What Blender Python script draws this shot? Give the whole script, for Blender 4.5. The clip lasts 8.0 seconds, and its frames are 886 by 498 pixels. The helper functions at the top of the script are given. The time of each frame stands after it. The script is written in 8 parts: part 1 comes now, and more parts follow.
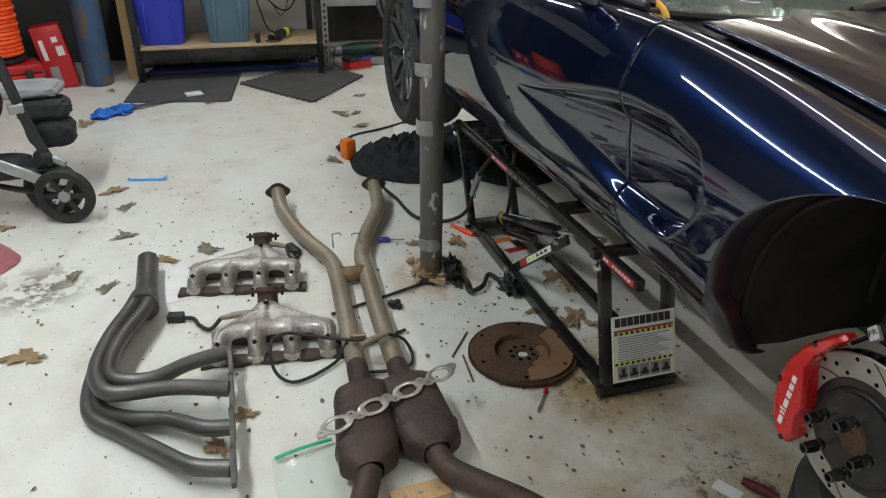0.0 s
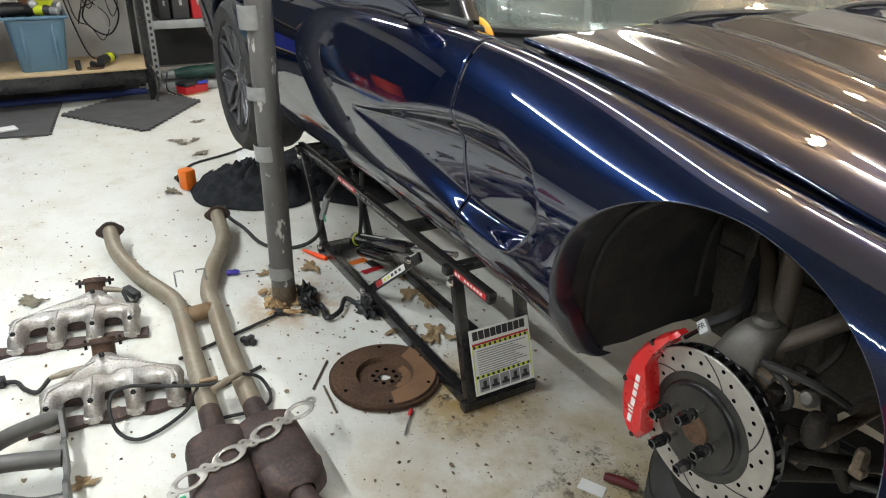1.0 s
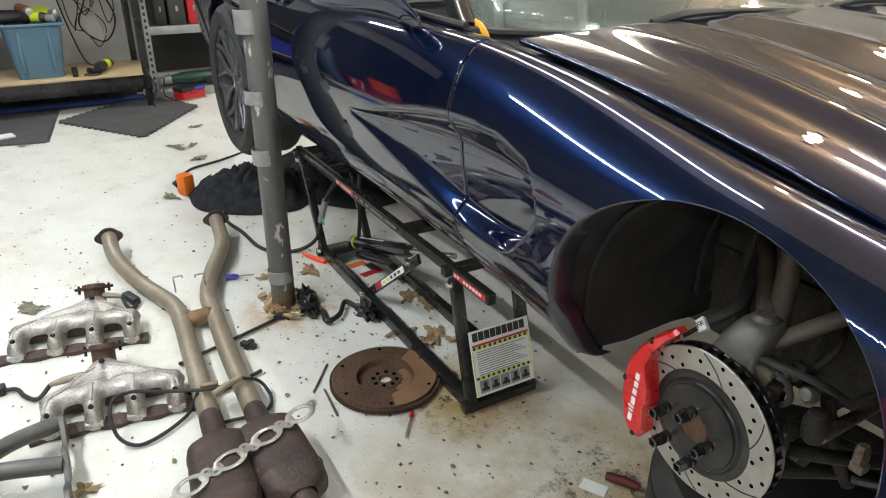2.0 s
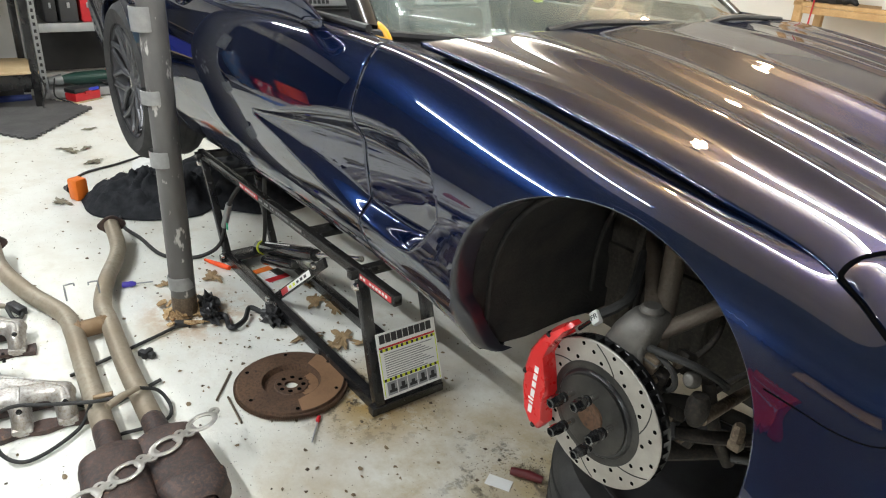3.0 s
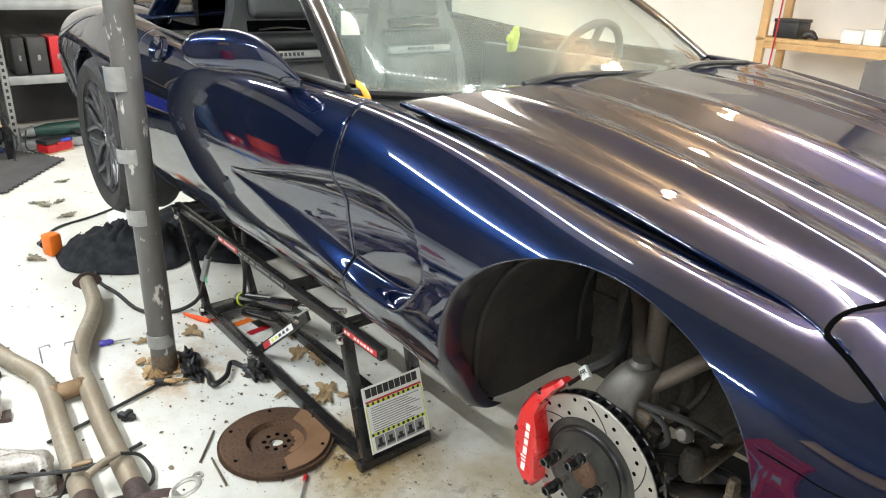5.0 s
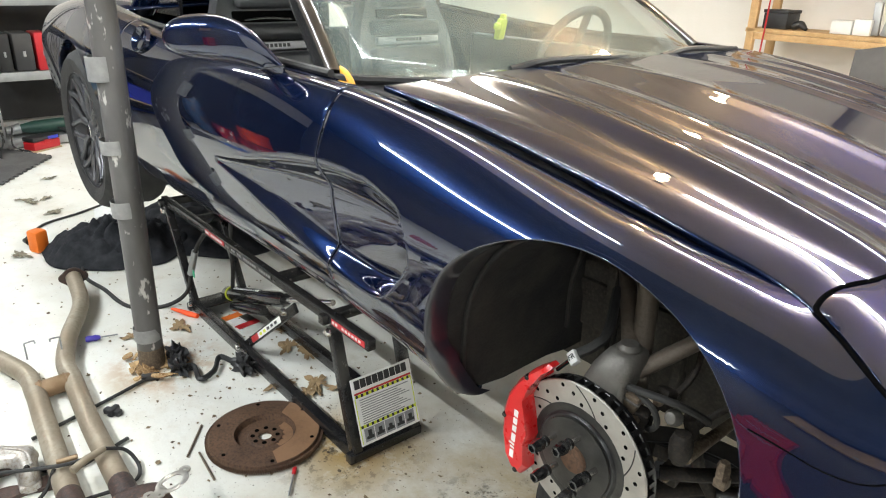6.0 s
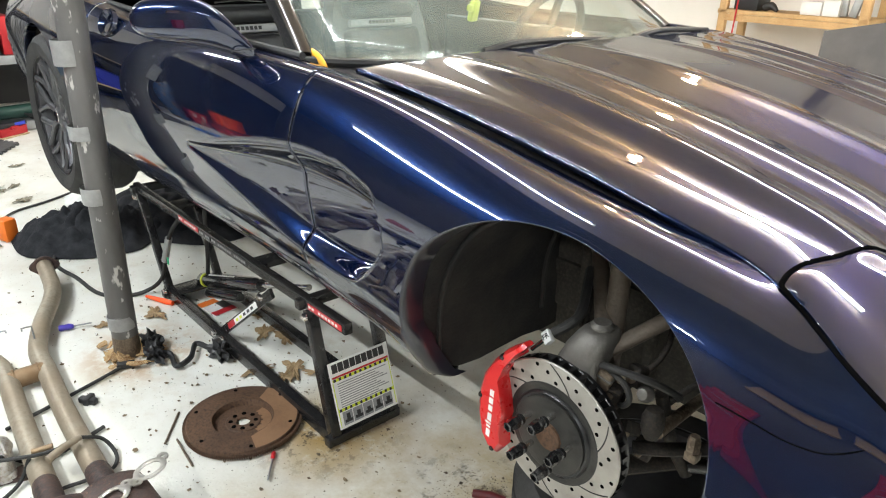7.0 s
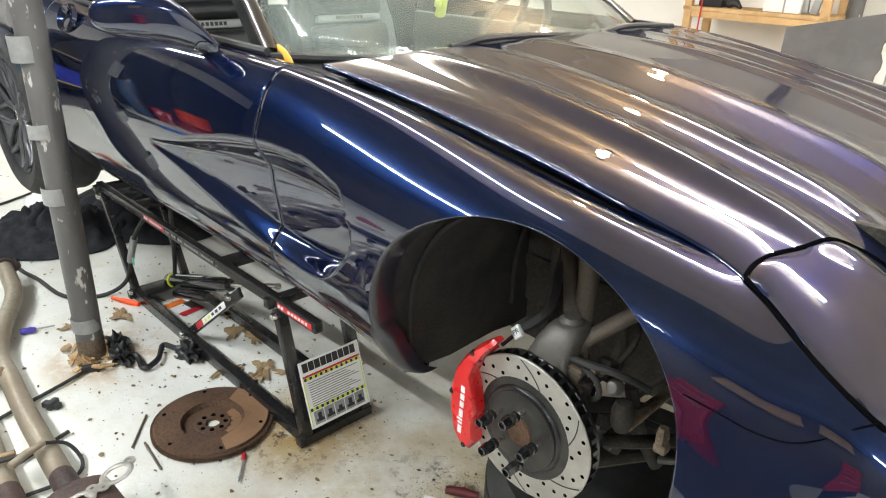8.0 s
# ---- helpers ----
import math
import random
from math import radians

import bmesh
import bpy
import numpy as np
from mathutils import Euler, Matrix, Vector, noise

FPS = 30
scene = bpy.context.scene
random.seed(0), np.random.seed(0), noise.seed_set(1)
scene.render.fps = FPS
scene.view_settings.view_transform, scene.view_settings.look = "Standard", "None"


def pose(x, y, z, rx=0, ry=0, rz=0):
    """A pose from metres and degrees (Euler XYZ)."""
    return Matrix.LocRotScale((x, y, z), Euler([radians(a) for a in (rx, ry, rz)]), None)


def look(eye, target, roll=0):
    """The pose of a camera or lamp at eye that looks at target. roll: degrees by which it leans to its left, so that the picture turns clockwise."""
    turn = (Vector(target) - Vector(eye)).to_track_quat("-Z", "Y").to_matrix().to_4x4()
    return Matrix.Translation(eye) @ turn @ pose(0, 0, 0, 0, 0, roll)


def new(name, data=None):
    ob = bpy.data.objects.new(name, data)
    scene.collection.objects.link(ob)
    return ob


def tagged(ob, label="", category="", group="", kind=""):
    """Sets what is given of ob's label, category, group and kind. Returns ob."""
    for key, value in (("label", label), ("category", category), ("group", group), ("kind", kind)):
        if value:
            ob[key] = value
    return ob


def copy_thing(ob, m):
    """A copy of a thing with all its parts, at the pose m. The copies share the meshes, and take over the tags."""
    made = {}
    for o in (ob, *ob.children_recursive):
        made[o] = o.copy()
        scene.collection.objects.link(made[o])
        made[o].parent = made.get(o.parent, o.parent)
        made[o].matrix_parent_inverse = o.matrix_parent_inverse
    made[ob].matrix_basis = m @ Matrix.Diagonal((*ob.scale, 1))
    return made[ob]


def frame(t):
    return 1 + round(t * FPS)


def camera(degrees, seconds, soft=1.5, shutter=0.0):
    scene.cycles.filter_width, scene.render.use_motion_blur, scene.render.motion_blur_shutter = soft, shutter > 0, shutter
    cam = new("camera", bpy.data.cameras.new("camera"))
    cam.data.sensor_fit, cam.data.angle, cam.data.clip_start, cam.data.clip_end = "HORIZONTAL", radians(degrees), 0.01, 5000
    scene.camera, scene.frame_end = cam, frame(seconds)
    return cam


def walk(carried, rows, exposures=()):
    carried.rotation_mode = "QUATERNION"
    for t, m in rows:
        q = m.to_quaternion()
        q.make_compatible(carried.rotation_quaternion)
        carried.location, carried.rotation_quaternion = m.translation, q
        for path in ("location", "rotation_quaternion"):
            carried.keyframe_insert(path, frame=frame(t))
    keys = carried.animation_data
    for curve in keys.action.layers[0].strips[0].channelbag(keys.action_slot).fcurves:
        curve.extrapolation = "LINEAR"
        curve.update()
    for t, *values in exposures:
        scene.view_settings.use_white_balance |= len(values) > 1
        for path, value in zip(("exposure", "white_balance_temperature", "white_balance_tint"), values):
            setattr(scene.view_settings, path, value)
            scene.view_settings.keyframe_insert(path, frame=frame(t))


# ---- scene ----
import functools

cam = camera(64.5, 8.0, soft=1.1)
PATH = [
    (0, (0.606, -1.718, 1.371), (-1.096, -1.182, 0.469), 0.9),
    (0.5, (0.579, -1.67, 1.368), (-1.021, -0.867, 0.477), 1.1),
    (1, (0.577, -1.661, 1.375), (-0.992, -0.765, 0.516), 1.1),
    (2.5, (0.586, -1.66, 1.373), (-0.978, -0.752, 0.52), -0.2),
    (3, (0.608, -1.658, 1.364), (-0.835, -0.544, 0.54), 3.2),
    (3.5, (0.617, -1.644, 1.36), (-0.652, -0.292, 0.611), 2.9),
    (4, (0.61, -1.631, 1.381), (-0.607, -0.22, 0.653), 3.1),
    (4.5, (0.588, -1.635, 1.412), (-0.755, -0.347, 0.679), 1.9),
    (4.7, (0.583, -1.659, 1.414), (-0.844, -0.465, 0.681), 1.9),
    (5.8, (0.579, -1.645, 1.381), (-0.862, -0.468, 0.646), 2.0),
    (6, (0.583, -1.639, 1.379), (-0.839, -0.443, 0.639), 1.6),
    (6.5, (0.588, -1.64, 1.377), (-0.799, -0.421, 0.609), 1.9),
    (7, (0.592, -1.638, 1.378), (-0.775, -0.405, 0.598), 1.6),
    (7.5, (0.594, -1.632, 1.376), (-0.741, -0.365, 0.594), 1.4),
    (8, (0.592, -1.631, 1.375), (-0.719, -0.341, 0.589), 1.9),
]
walk(cam, [(t, look(eye, target, roll)) for t, eye, target, roll in PATH], [(0, -0.3), (0.5, 0.03), (1, 0.44), (2.5, 0.51), (3.5, 0.99), (4.5, 1.14), (6, 0.96), (8, 1.03)])

# ---- light ----
world = bpy.data.worlds.new("world")
scene.world = world
world.use_nodes = True
world.node_tree.nodes["Background"].inputs[0].default_value = (0.9, 0.95, 1.0, 1)
world.node_tree.nodes["Background"].inputs[1].default_value = 0.05
CEIL = 2.55


def area_lamp(name, x, y, z, sx, sy, watts, colour):
    data = bpy.data.lights.new(name, "AREA")
    data.shape, data.size, data.size_y = "RECTANGLE", sx, sy
    data.energy, data.color = watts, colour
    ob = new(name, data)
    ob.location = (x, y, z)
    return ob


# the first four follow reflected streaks; the rest are unseen tubes added as fill
TUBES = [(-1.55, -2.75, 2.44, 60), (-1.55, -0.55, 2.44, 7), (-2.75, 1.2, 1.22, 20), (0.0, 1.2, 1.42, 26), (-4.6, -1.9, 1.22, 22), (-4.6, 1.2, 1.22, 18), (2.2, -3.6, 1.22, 36), (2.6, -0.3, 1.0, 34), (2.5, 2.7, 1.22, 24)]
for tx, ty, tl_len, watts in TUBES:
    area_lamp("tube_glow", tx, ty, CEIL - 0.105, tl_len, 0.03, watts, (0.945, 1.0, 1.03))
    # the bare tube also throws light up past its narrow tray
    for s in (-0.09, 0.09):
        # added up-fill for the ceiling, cut in the south to keep it dark
        area_lamp("tube_glow", tx, ty + s, CEIL - 0.09, tl_len, 0.03, watts * (0.16 if ty > 0 else 0.035), (0.945, 1.0, 1.03)).rotation_euler = (math.pi, 0, 0)
bulb = bpy.data.lights.new("bulb_glow", "POINT")
bulb.energy, bulb.color, bulb.shadow_soft_size = 16, (1.0, 0.72, 0.42), 0.045
new("bulb_glow", bulb).location = (-0.9, 1.2, CEIL - 0.34)


# ---- materials ----
def material(name, colour, rough=0.5, metal=0.0, second=None, scale=6.0, mix=0.5, bump=0.0, bump_scale=60.0,
             coat=0.0, rough_var=0.1, fine=None, detail=6.0, spots=None, spot_scale=40.0, spot_cut=0.62, spec=0.5, stretch=None):
    """A procedural surface: two tones by coarse noise, grain by fine noise, spots, and relief."""
    m = bpy.data.materials.new(name)
    m.use_nodes = True
    nt = m.node_tree
    b = nt.nodes["Principled BSDF"]
    co = nt.nodes.new("ShaderNodeTexCoord").outputs["Object"]
    if stretch:
        mp = nt.nodes.new("ShaderNodeMapping")
        mp.inputs["Scale"].default_value = stretch
        nt.links.new(co, mp.inputs["Vector"])
        co = mp.outputs["Vector"]

    def noise_tex(sc, det=detail, rgh=0.6):
        n = nt.nodes.new("ShaderNodeTexNoise")
        n.inputs["Scale"].default_value, n.inputs["Detail"].default_value, n.inputs["Roughness"].default_value = sc, det, rgh
        nt.links.new(co, n.inputs["Vector"])
        return n.outputs["Fac"]

    def ramp(fac, lo, hi):
        r = nt.nodes.new("ShaderNodeMapRange")
        r.inputs["From Min"].default_value, r.inputs["From Max"].default_value = lo, hi
        nt.links.new(fac, r.inputs["Value"])
        return r.outputs["Result"]

    def blend(fac, a, c):
        x = nt.nodes.new("ShaderNodeMix")
        x.data_type = "RGBA"
        nt.links.new(fac, x.inputs["Factor"])
        for sock, v in ((x.inputs["A"], a), (x.inputs["B"], c)):
            if isinstance(v, tuple):
                sock.default_value = (*v, 1)
            else:
                nt.links.new(v, sock)
        return x.outputs["Result"]

    out = None
    if second:
        out = blend(ramp(noise_tex(scale), 0.5 - 0.5 * (1 - mix) * 0.5, 0.5 + 0.5 * mix * 0.6), colour, second)
    if fine:
        out = blend(ramp(noise_tex(scale * 14, 4.0), 0.45, 0.75), out or colour, fine)
    if spots:
        out = blend(ramp(noise_tex(spot_scale, 3.0), spot_cut, spot_cut + 0.05), out or colour, spots)
    if out:
        nt.links.new(out, b.inputs["Base Color"])
    b.inputs["Base Color"].default_value = (*colour, 1)
    b.inputs["Metallic"].default_value = metal
    b.inputs["Roughness"].default_value = rough
    b.inputs["Specular IOR Level"].default_value = spec
    b.inputs["Coat Weight"].default_value = coat
    b.inputs["Coat Roughness"].default_value = 0.012
    b.inputs["Coat IOR"].default_value = 1.85 if coat >= 1 else 1.5
    if rough_var:
        r = nt.nodes.new("ShaderNodeMapRange")
        r.inputs["To Min"].default_value, r.inputs["To Max"].default_value = max(rough - rough_var, 0.02), min(rough + rough_var, 1)
        nt.links.new(noise_tex(scale * 3), r.inputs["Value"])
        nt.links.new(r.outputs["Result"], b.inputs["Roughness"])
    if bump:
        bp = nt.nodes.new("ShaderNodeBump")
        bp.inputs["Strength"].default_value, bp.inputs["Distance"].default_value = 1.0, bump
        nt.links.new(noise_tex(bump_scale, 5.0), bp.inputs["Height"])
        nt.links.new(bp.outputs["Normal"], b.inputs["Normal"])
    return m


def glow(name, colour, strength):
    m = bpy.data.materials.new(name)
    m.use_nodes = True
    b = m.node_tree.nodes["Principled BSDF"]
    b.inputs["Emission Color"].default_value = (*colour, 1)
    b.inputs["Emission Strength"].default_value = strength
    return m


def glass(name, colour, rough=0.0):
    m = bpy.data.materials.new(name)
    m.use_nodes = True
    b = m.node_tree.nodes["Principled BSDF"]
    b.inputs["Base Color"].default_value = (*colour, 1)
    b.inputs["Transmission Weight"].default_value = 1.0
    b.inputs["Roughness"].default_value = rough
    b.inputs["IOR"].default_value = 1.5
    return m


PAINT = material("navy_metallic_paint", (0.0026, 0.0095, 0.039), 0.3, 0.72, (0.0032, 0.0113, 0.047), 900, 0.5, coat=1.0, rough_var=0.0, spec=0.04)
PAINT.node_tree.nodes["Principled BSDF"].inputs["Specular Tint"].default_value = (0.03, 0.07, 0.3, 1)
LIP_PAINT = material("dull_navy_paint", (0.008, 0.009, 0.016), 0.34, 0, (0.012, 0.013, 0.02), 20, coat=0.7, rough_var=0.08, spec=0.4)
BLACK_TRIM = material("black_trim", (0.012, 0.012, 0.013), 0.5, 0, (0.02, 0.02, 0.021), 8, bump=0.0006, bump_scale=300)
LINER = material("liner_plastic", (0.012, 0.012, 0.012), 0.75, 0, (0.03, 0.027, 0.023), 9, bump=0.002, bump_scale=120, spec=0.3)
RUBBER = material("tyre_rubber", (0.012, 0.012, 0.012), 0.7, 0, (0.03, 0.029, 0.027), 12, bump=0.001, bump_scale=200)
BLACK_METAL = material("black_powder_coat", (0.011, 0.011, 0.012), 0.24, 0, (0.022, 0.021, 0.02), 12, bump=0.0004, bump_scale=400, spots=(0.16, 0.14, 0.12), spot_scale=60, spot_cut=0.7)
GLOSS_BLACK = material("glossy_black_paint", (0.01, 0.01, 0.011), 0.18, 0, (0.015, 0.015, 0.015), 12, coat=0.5, rough_var=0.05)
ALLOY_DARK = material("gunmetal_alloy", (0.09, 0.09, 0.095), 0.42, 0.7, (0.13, 0.13, 0.135), 8)
RED_PAINT = material("red_caliper_paint", (0.55, 0.012, 0.014), 0.28, 0, (0.62, 0.02, 0.02), 10, coat=0.6, rough_var=0.05)
WHITE_MARK = material("white_marking", (0.8, 0.8, 0.78), 0.5, 0, (0.7, 0.7, 0.68), 30)
ROTOR = material("machined_rotor_steel", (0.40, 0.38, 0.345), 0.45, 0.6, (0.31, 0.29, 0.26), 14, bump=0.0003, bump_scale=500)
HUB_STEEL = material("dull_hub_steel", (0.0195, 0.0189, 0.0175), 0.45, 0.4, (0.045, 0.042, 0.037), 14, bump=0.0004, bump_scale=200, rough_var=0.15)
ROTOR_BLACK = material("black_rotor_hat", (0.009, 0.009, 0.01), 0.33, 0.2, (0.018, 0.017, 0.016), 20)
CHROME = material("chrome_stud", (0.75, 0.74, 0.72), 0.2, 1.0, (0.6, 0.58, 0.55), 30)
CAST_ALU = material("cast_aluminium", (0.15, 0.142, 0.13), 0.5, 0.3, (0.085, 0.078, 0.066), 14, bump=0.0006, bump_scale=120, fine=(0.14, 0.13, 0.115))
DUSTY = material("dusty_grey_steel", (0.05, 0.046, 0.04), 0.75, 0.0, (0.03, 0.027, 0.023), 9, bump=0.001, bump_scale=120, fine=(0.075, 0.065, 0.053), spec=0.25)
GRIMY = material("grimy_dark_steel", (0.024, 0.021, 0.018), 0.7, 0.1, (0.015, 0.013, 0.012), 12, bump=0.001, bump_scale=160, fine=(0.045, 0.035, 0.025), spec=0.25)
DIRTY_STEEL = material("dirty_steel", (0.16, 0.12, 0.085), 0.6, 0.5, (0.07, 0.05, 0.035), 10, bump=0.001, bump_scale=160, fine=(0.25, 0.2, 0.14))
ARM_STEEL = material("tan_grimy_steel", (0.135, 0.11, 0.085), 0.55, 0.2, (0.085, 0.066, 0.05), 12, bump=0.0008, bump_scale=160, fine=(0.09, 0.07, 0.05))
VOID = material("hole_shadow_black", (0.003, 0.003, 0.003), 0.95, 0, (0.005, 0.005, 0.005), 20, spec=0.0)
RUST = material("rusty_cast_iron", (0.085, 0.046, 0.027), 0.7, 0.2, (0.13, 0.07, 0.038), 9, bump=0.0008, bump_scale=260, fine=(0.035, 0.02, 0.013))
RUST_LIGHT = material("paler_rusty_iron", (0.27, 0.15, 0.08), 0.6, 0.2, (0.2, 0.11, 0.06), 12, bump=0.0008, bump_scale=260, fine=(0.28, 0.16, 0.085))
PIPE = material("heat_stained_stainless", (0.36, 0.32, 0.25), 0.5, 0.45, (0.28, 0.225, 0.16), 5, bump=0.0003, bump_scale=300, fine=(0.27, 0.22, 0.16), rough_var=0.1)
PIPE_BROWN = material("heat_browned_steel", (0.22, 0.14, 0.075), 0.55, 0.4, (0.3, 0.22, 0.14), 10, bump=0.0005, bump_scale=240)
PIPE_DARK = material("burnt_pipe_steel", (0.042, 0.034, 0.033), 0.6, 0.35, (0.085, 0.055, 0.045), 7, bump=0.0012, bump_scale=160, rough_var=0.18, fine=(0.11, 0.06, 0.045), spots=(0.16, 0.09, 0.055), spot_scale=24, spot_cut=0.66)
HEADER = material("brushed_grey_coating", (0.13, 0.127, 0.12), 0.42, 0.55, (0.09, 0.086, 0.08), 8, bump=0.0003, bump_scale=400)
SHIELD = material("stamped_heat_shield", (0.54, 0.53, 0.51), 0.42, 0.7, (0.40, 0.37, 0.33), 9, bump=0.0006, bump_scale=150, fine=(0.26, 0.21, 0.16), rough_var=0.14)
GASKET = material("layered_steel_gasket", (0.55, 0.53, 0.49), 0.35, 0.85, (0.4, 0.38, 0.34), 20)
POLE = material("grey_painted_steel", (0.105, 0.10, 0.095), 0.42, 0.1, (0.14, 0.135, 0.13), 9, bump=0.0006, bump_scale=150, spots=(0.5, 0.48, 0.45), spot_scale=30, spot_cut=0.635, stretch=(1, 1, 0.4))
TAPE = material("silver_duct_tape", (0.27, 0.27, 0.265), 0.38, 0.3, (0.34, 0.34, 0.33), 30, bump=0.0006, bump_scale=120)
CLOTH = material("black_cotton_cloth", (0.02, 0.021, 0.024), 0.95, 0, (0.035, 0.036, 0.04), 20, bump=0.002, bump_scale=300, spec=0.1)
MAT = material("grey_foam_mat", (0.062, 0.06, 0.06), 0.85, 0, (0.085, 0.082, 0.08), 6, bump=0.001, bump_scale=400)
WOOD = material("pine_wood", (0.55, 0.36, 0.17), 0.6, 0, (0.45, 0.28, 0.12), 12, bump=0.0006, bump_scale=120, fine=(0.38, 0.22, 0.09))
PLY = material("plywood_board", (0.55, 0.42, 0.25), 0.65, 0, (0.45, 0.33, 0.18), 7, bump=0.0006, bump_scale=120, fine=(0.4, 0.28, 0.15))
WALL = material("white_painted_wall", (0.74, 0.72, 0.68), 0.7, 0, (0.68, 0.66, 0.61), 1.4, bump=0.0015, bump_scale=60)
CEILM = material("tan_ceiling_board", (0.72, 0.60, 0.48), 0.8, 0, (0.60, 0.49, 0.38), 0.9, bump=0.002, bump_scale=40)
CEIL_DARKENER = material("reflection_darkening_grey", (0.15, 0.155, 0.17), 0.8, 0, (0.10, 0.105, 0.115), 1.6, bump=0.002, bump_scale=40)
DARK_WALL = material("dark_back_board", (0.03, 0.03, 0.032), 0.7, 0, (0.05, 0.048, 0.046), 3)
SOUTH_WALL = material("dark_south_wall", (0.07, 0.068, 0.066), 0.75, 0, (0.12, 0.11, 0.10), 1.2, bump=0.0015, bump_scale=60)
BLUE_BIN = material("royal_blue_plastic", (0.02, 0.035, 0.42), 0.4, 0, (0.03, 0.05, 0.5), 5)
TEAL_BIN = material("teal_grey_plastic", (0.075, 0.15, 0.21), 0.42, 0, (0.095, 0.18, 0.245), 5)
ORANGE = material("orange_plastic", (0.85, 0.2, 0.02), 0.4, 0, (0.75, 0.16, 0.015), 9)
ORANGE_BROWN = material("worn_orange_brown", (0.38, 0.14, 0.05), 0.55, 0, (0.28, 0.1, 0.04), 9)
SAFETY = material("bright_orange_cord", (0.95, 0.1, 0.012), 0.5, 0, (0.8, 0.07, 0.01), 9)
RED_PLASTIC = material("red_plastic", (0.5, 0.015, 0.02), 0.4, 0, (0.42, 0.012, 0.018), 8)
STEEL_BLUE = material("worn_blue_enamel", (0.035, 0.075, 0.15), 0.5, 0, (0.05, 0.1, 0.19), 7, spots=(0.16, 0.085, 0.035), spot_scale=7, spot_cut=0.56)
GALV = material("galvanised_steel", (0.4, 0.41, 0.41), 0.42, 0.7, (0.32, 0.33, 0.33), 8)
BLUE_NITRILE = material("blue_nitrile", (0.01, 0.11, 0.55), 0.45, 0, (0.02, 0.2, 0.7), 14, bump=0.002, bump_scale=60)
BLUE_TAPE = material("blue_masking_tape", (0.03, 0.3, 0.75), 0.6, 0, (0.05, 0.36, 0.8), 20)
LEAF = material("dry_leaf", (0.30, 0.20, 0.10), 0.8, 0, (0.2, 0.13, 0.065), 30, bump=0.001, bump_scale=120, fine=(0.36, 0.27, 0.15))
LEAF_GREY = material("grey_trodden_leaf", (0.24, 0.22, 0.16), 0.85, 0, (0.15, 0.13, 0.09), 30)
CARD = material("rust_stained_card", (0.50, 0.34, 0.16), 0.9, 0, (0.20, 0.1, 0.035), 22, bump=0.003, bump_scale=90, fine=(0.6, 0.45, 0.26))
PAPER = material("white_paper", (0.78, 0.78, 0.76), 0.7, 0, (0.7, 0.7, 0.68), 12)
YELLOW = material("yellow_green_plastic", (0.62, 0.7, 0.03), 0.42, 0, (0.55, 0.62, 0.03), 9)
AMBER = material("amber_plastic", (0.85, 0.42, 0.02), 0.35, 0, (0.75, 0.34, 0.015), 9)
GREEN = material("green_plastic", (0.01, 0.38, 0.17), 0.45, 0, (0.02, 0.45, 0.22), 30)
LEATHER = material("black_leather", (0.022, 0.0225, 0.0235), 0.4, 0, (0.032, 0.0325, 0.034), 20, bump=0.001, bump_scale=250)
LEATHER_GREY = material("grey_leather", (0.34, 0.34, 0.34), 0.5, 0, (0.4, 0.4, 0.4), 20, bump=0.001, bump_scale=250)
LEATHER_MID = material("dusty_grey_leather", (0.085, 0.087, 0.09), 0.42, 0, (0.11, 0.112, 0.115), 20, bump=0.001, bump_scale=250)
DASH = material("dark_dash_vinyl", (0.07, 0.068, 0.06), 0.6, 0, (0.09, 0.085, 0.075), 14, bump=0.001, bump_scale=300)
DARK_RED = material("dark_red_grip", (0.12, 0.012, 0.014), 0.5, 0, (0.08, 0.01, 0.012), 12)
BLUE_HANDLE = material("blue_purple_handle", (0.05, 0.035, 0.3), 0.3, 0, (0.06, 0.05, 0.36), 10)
STROLLER = material("black_stroller_fabric", (0.015, 0.015, 0.016), 0.85, 0, (0.03, 0.03, 0.031), 16, bump=0.001, bump_scale=300)
GREY_FABRIC = material("grey_fabric", (0.24, 0.24, 0.25), 0.9, 0, (0.3, 0.3, 0.31), 16)
TUBE_GLOW = glow("lamp_tube_glow", (0.99, 1.0, 0.94), 22.0)
BULB_GLOW = glow("bulb_glass_glow", (1.0, 0.72, 0.42), 30.0)


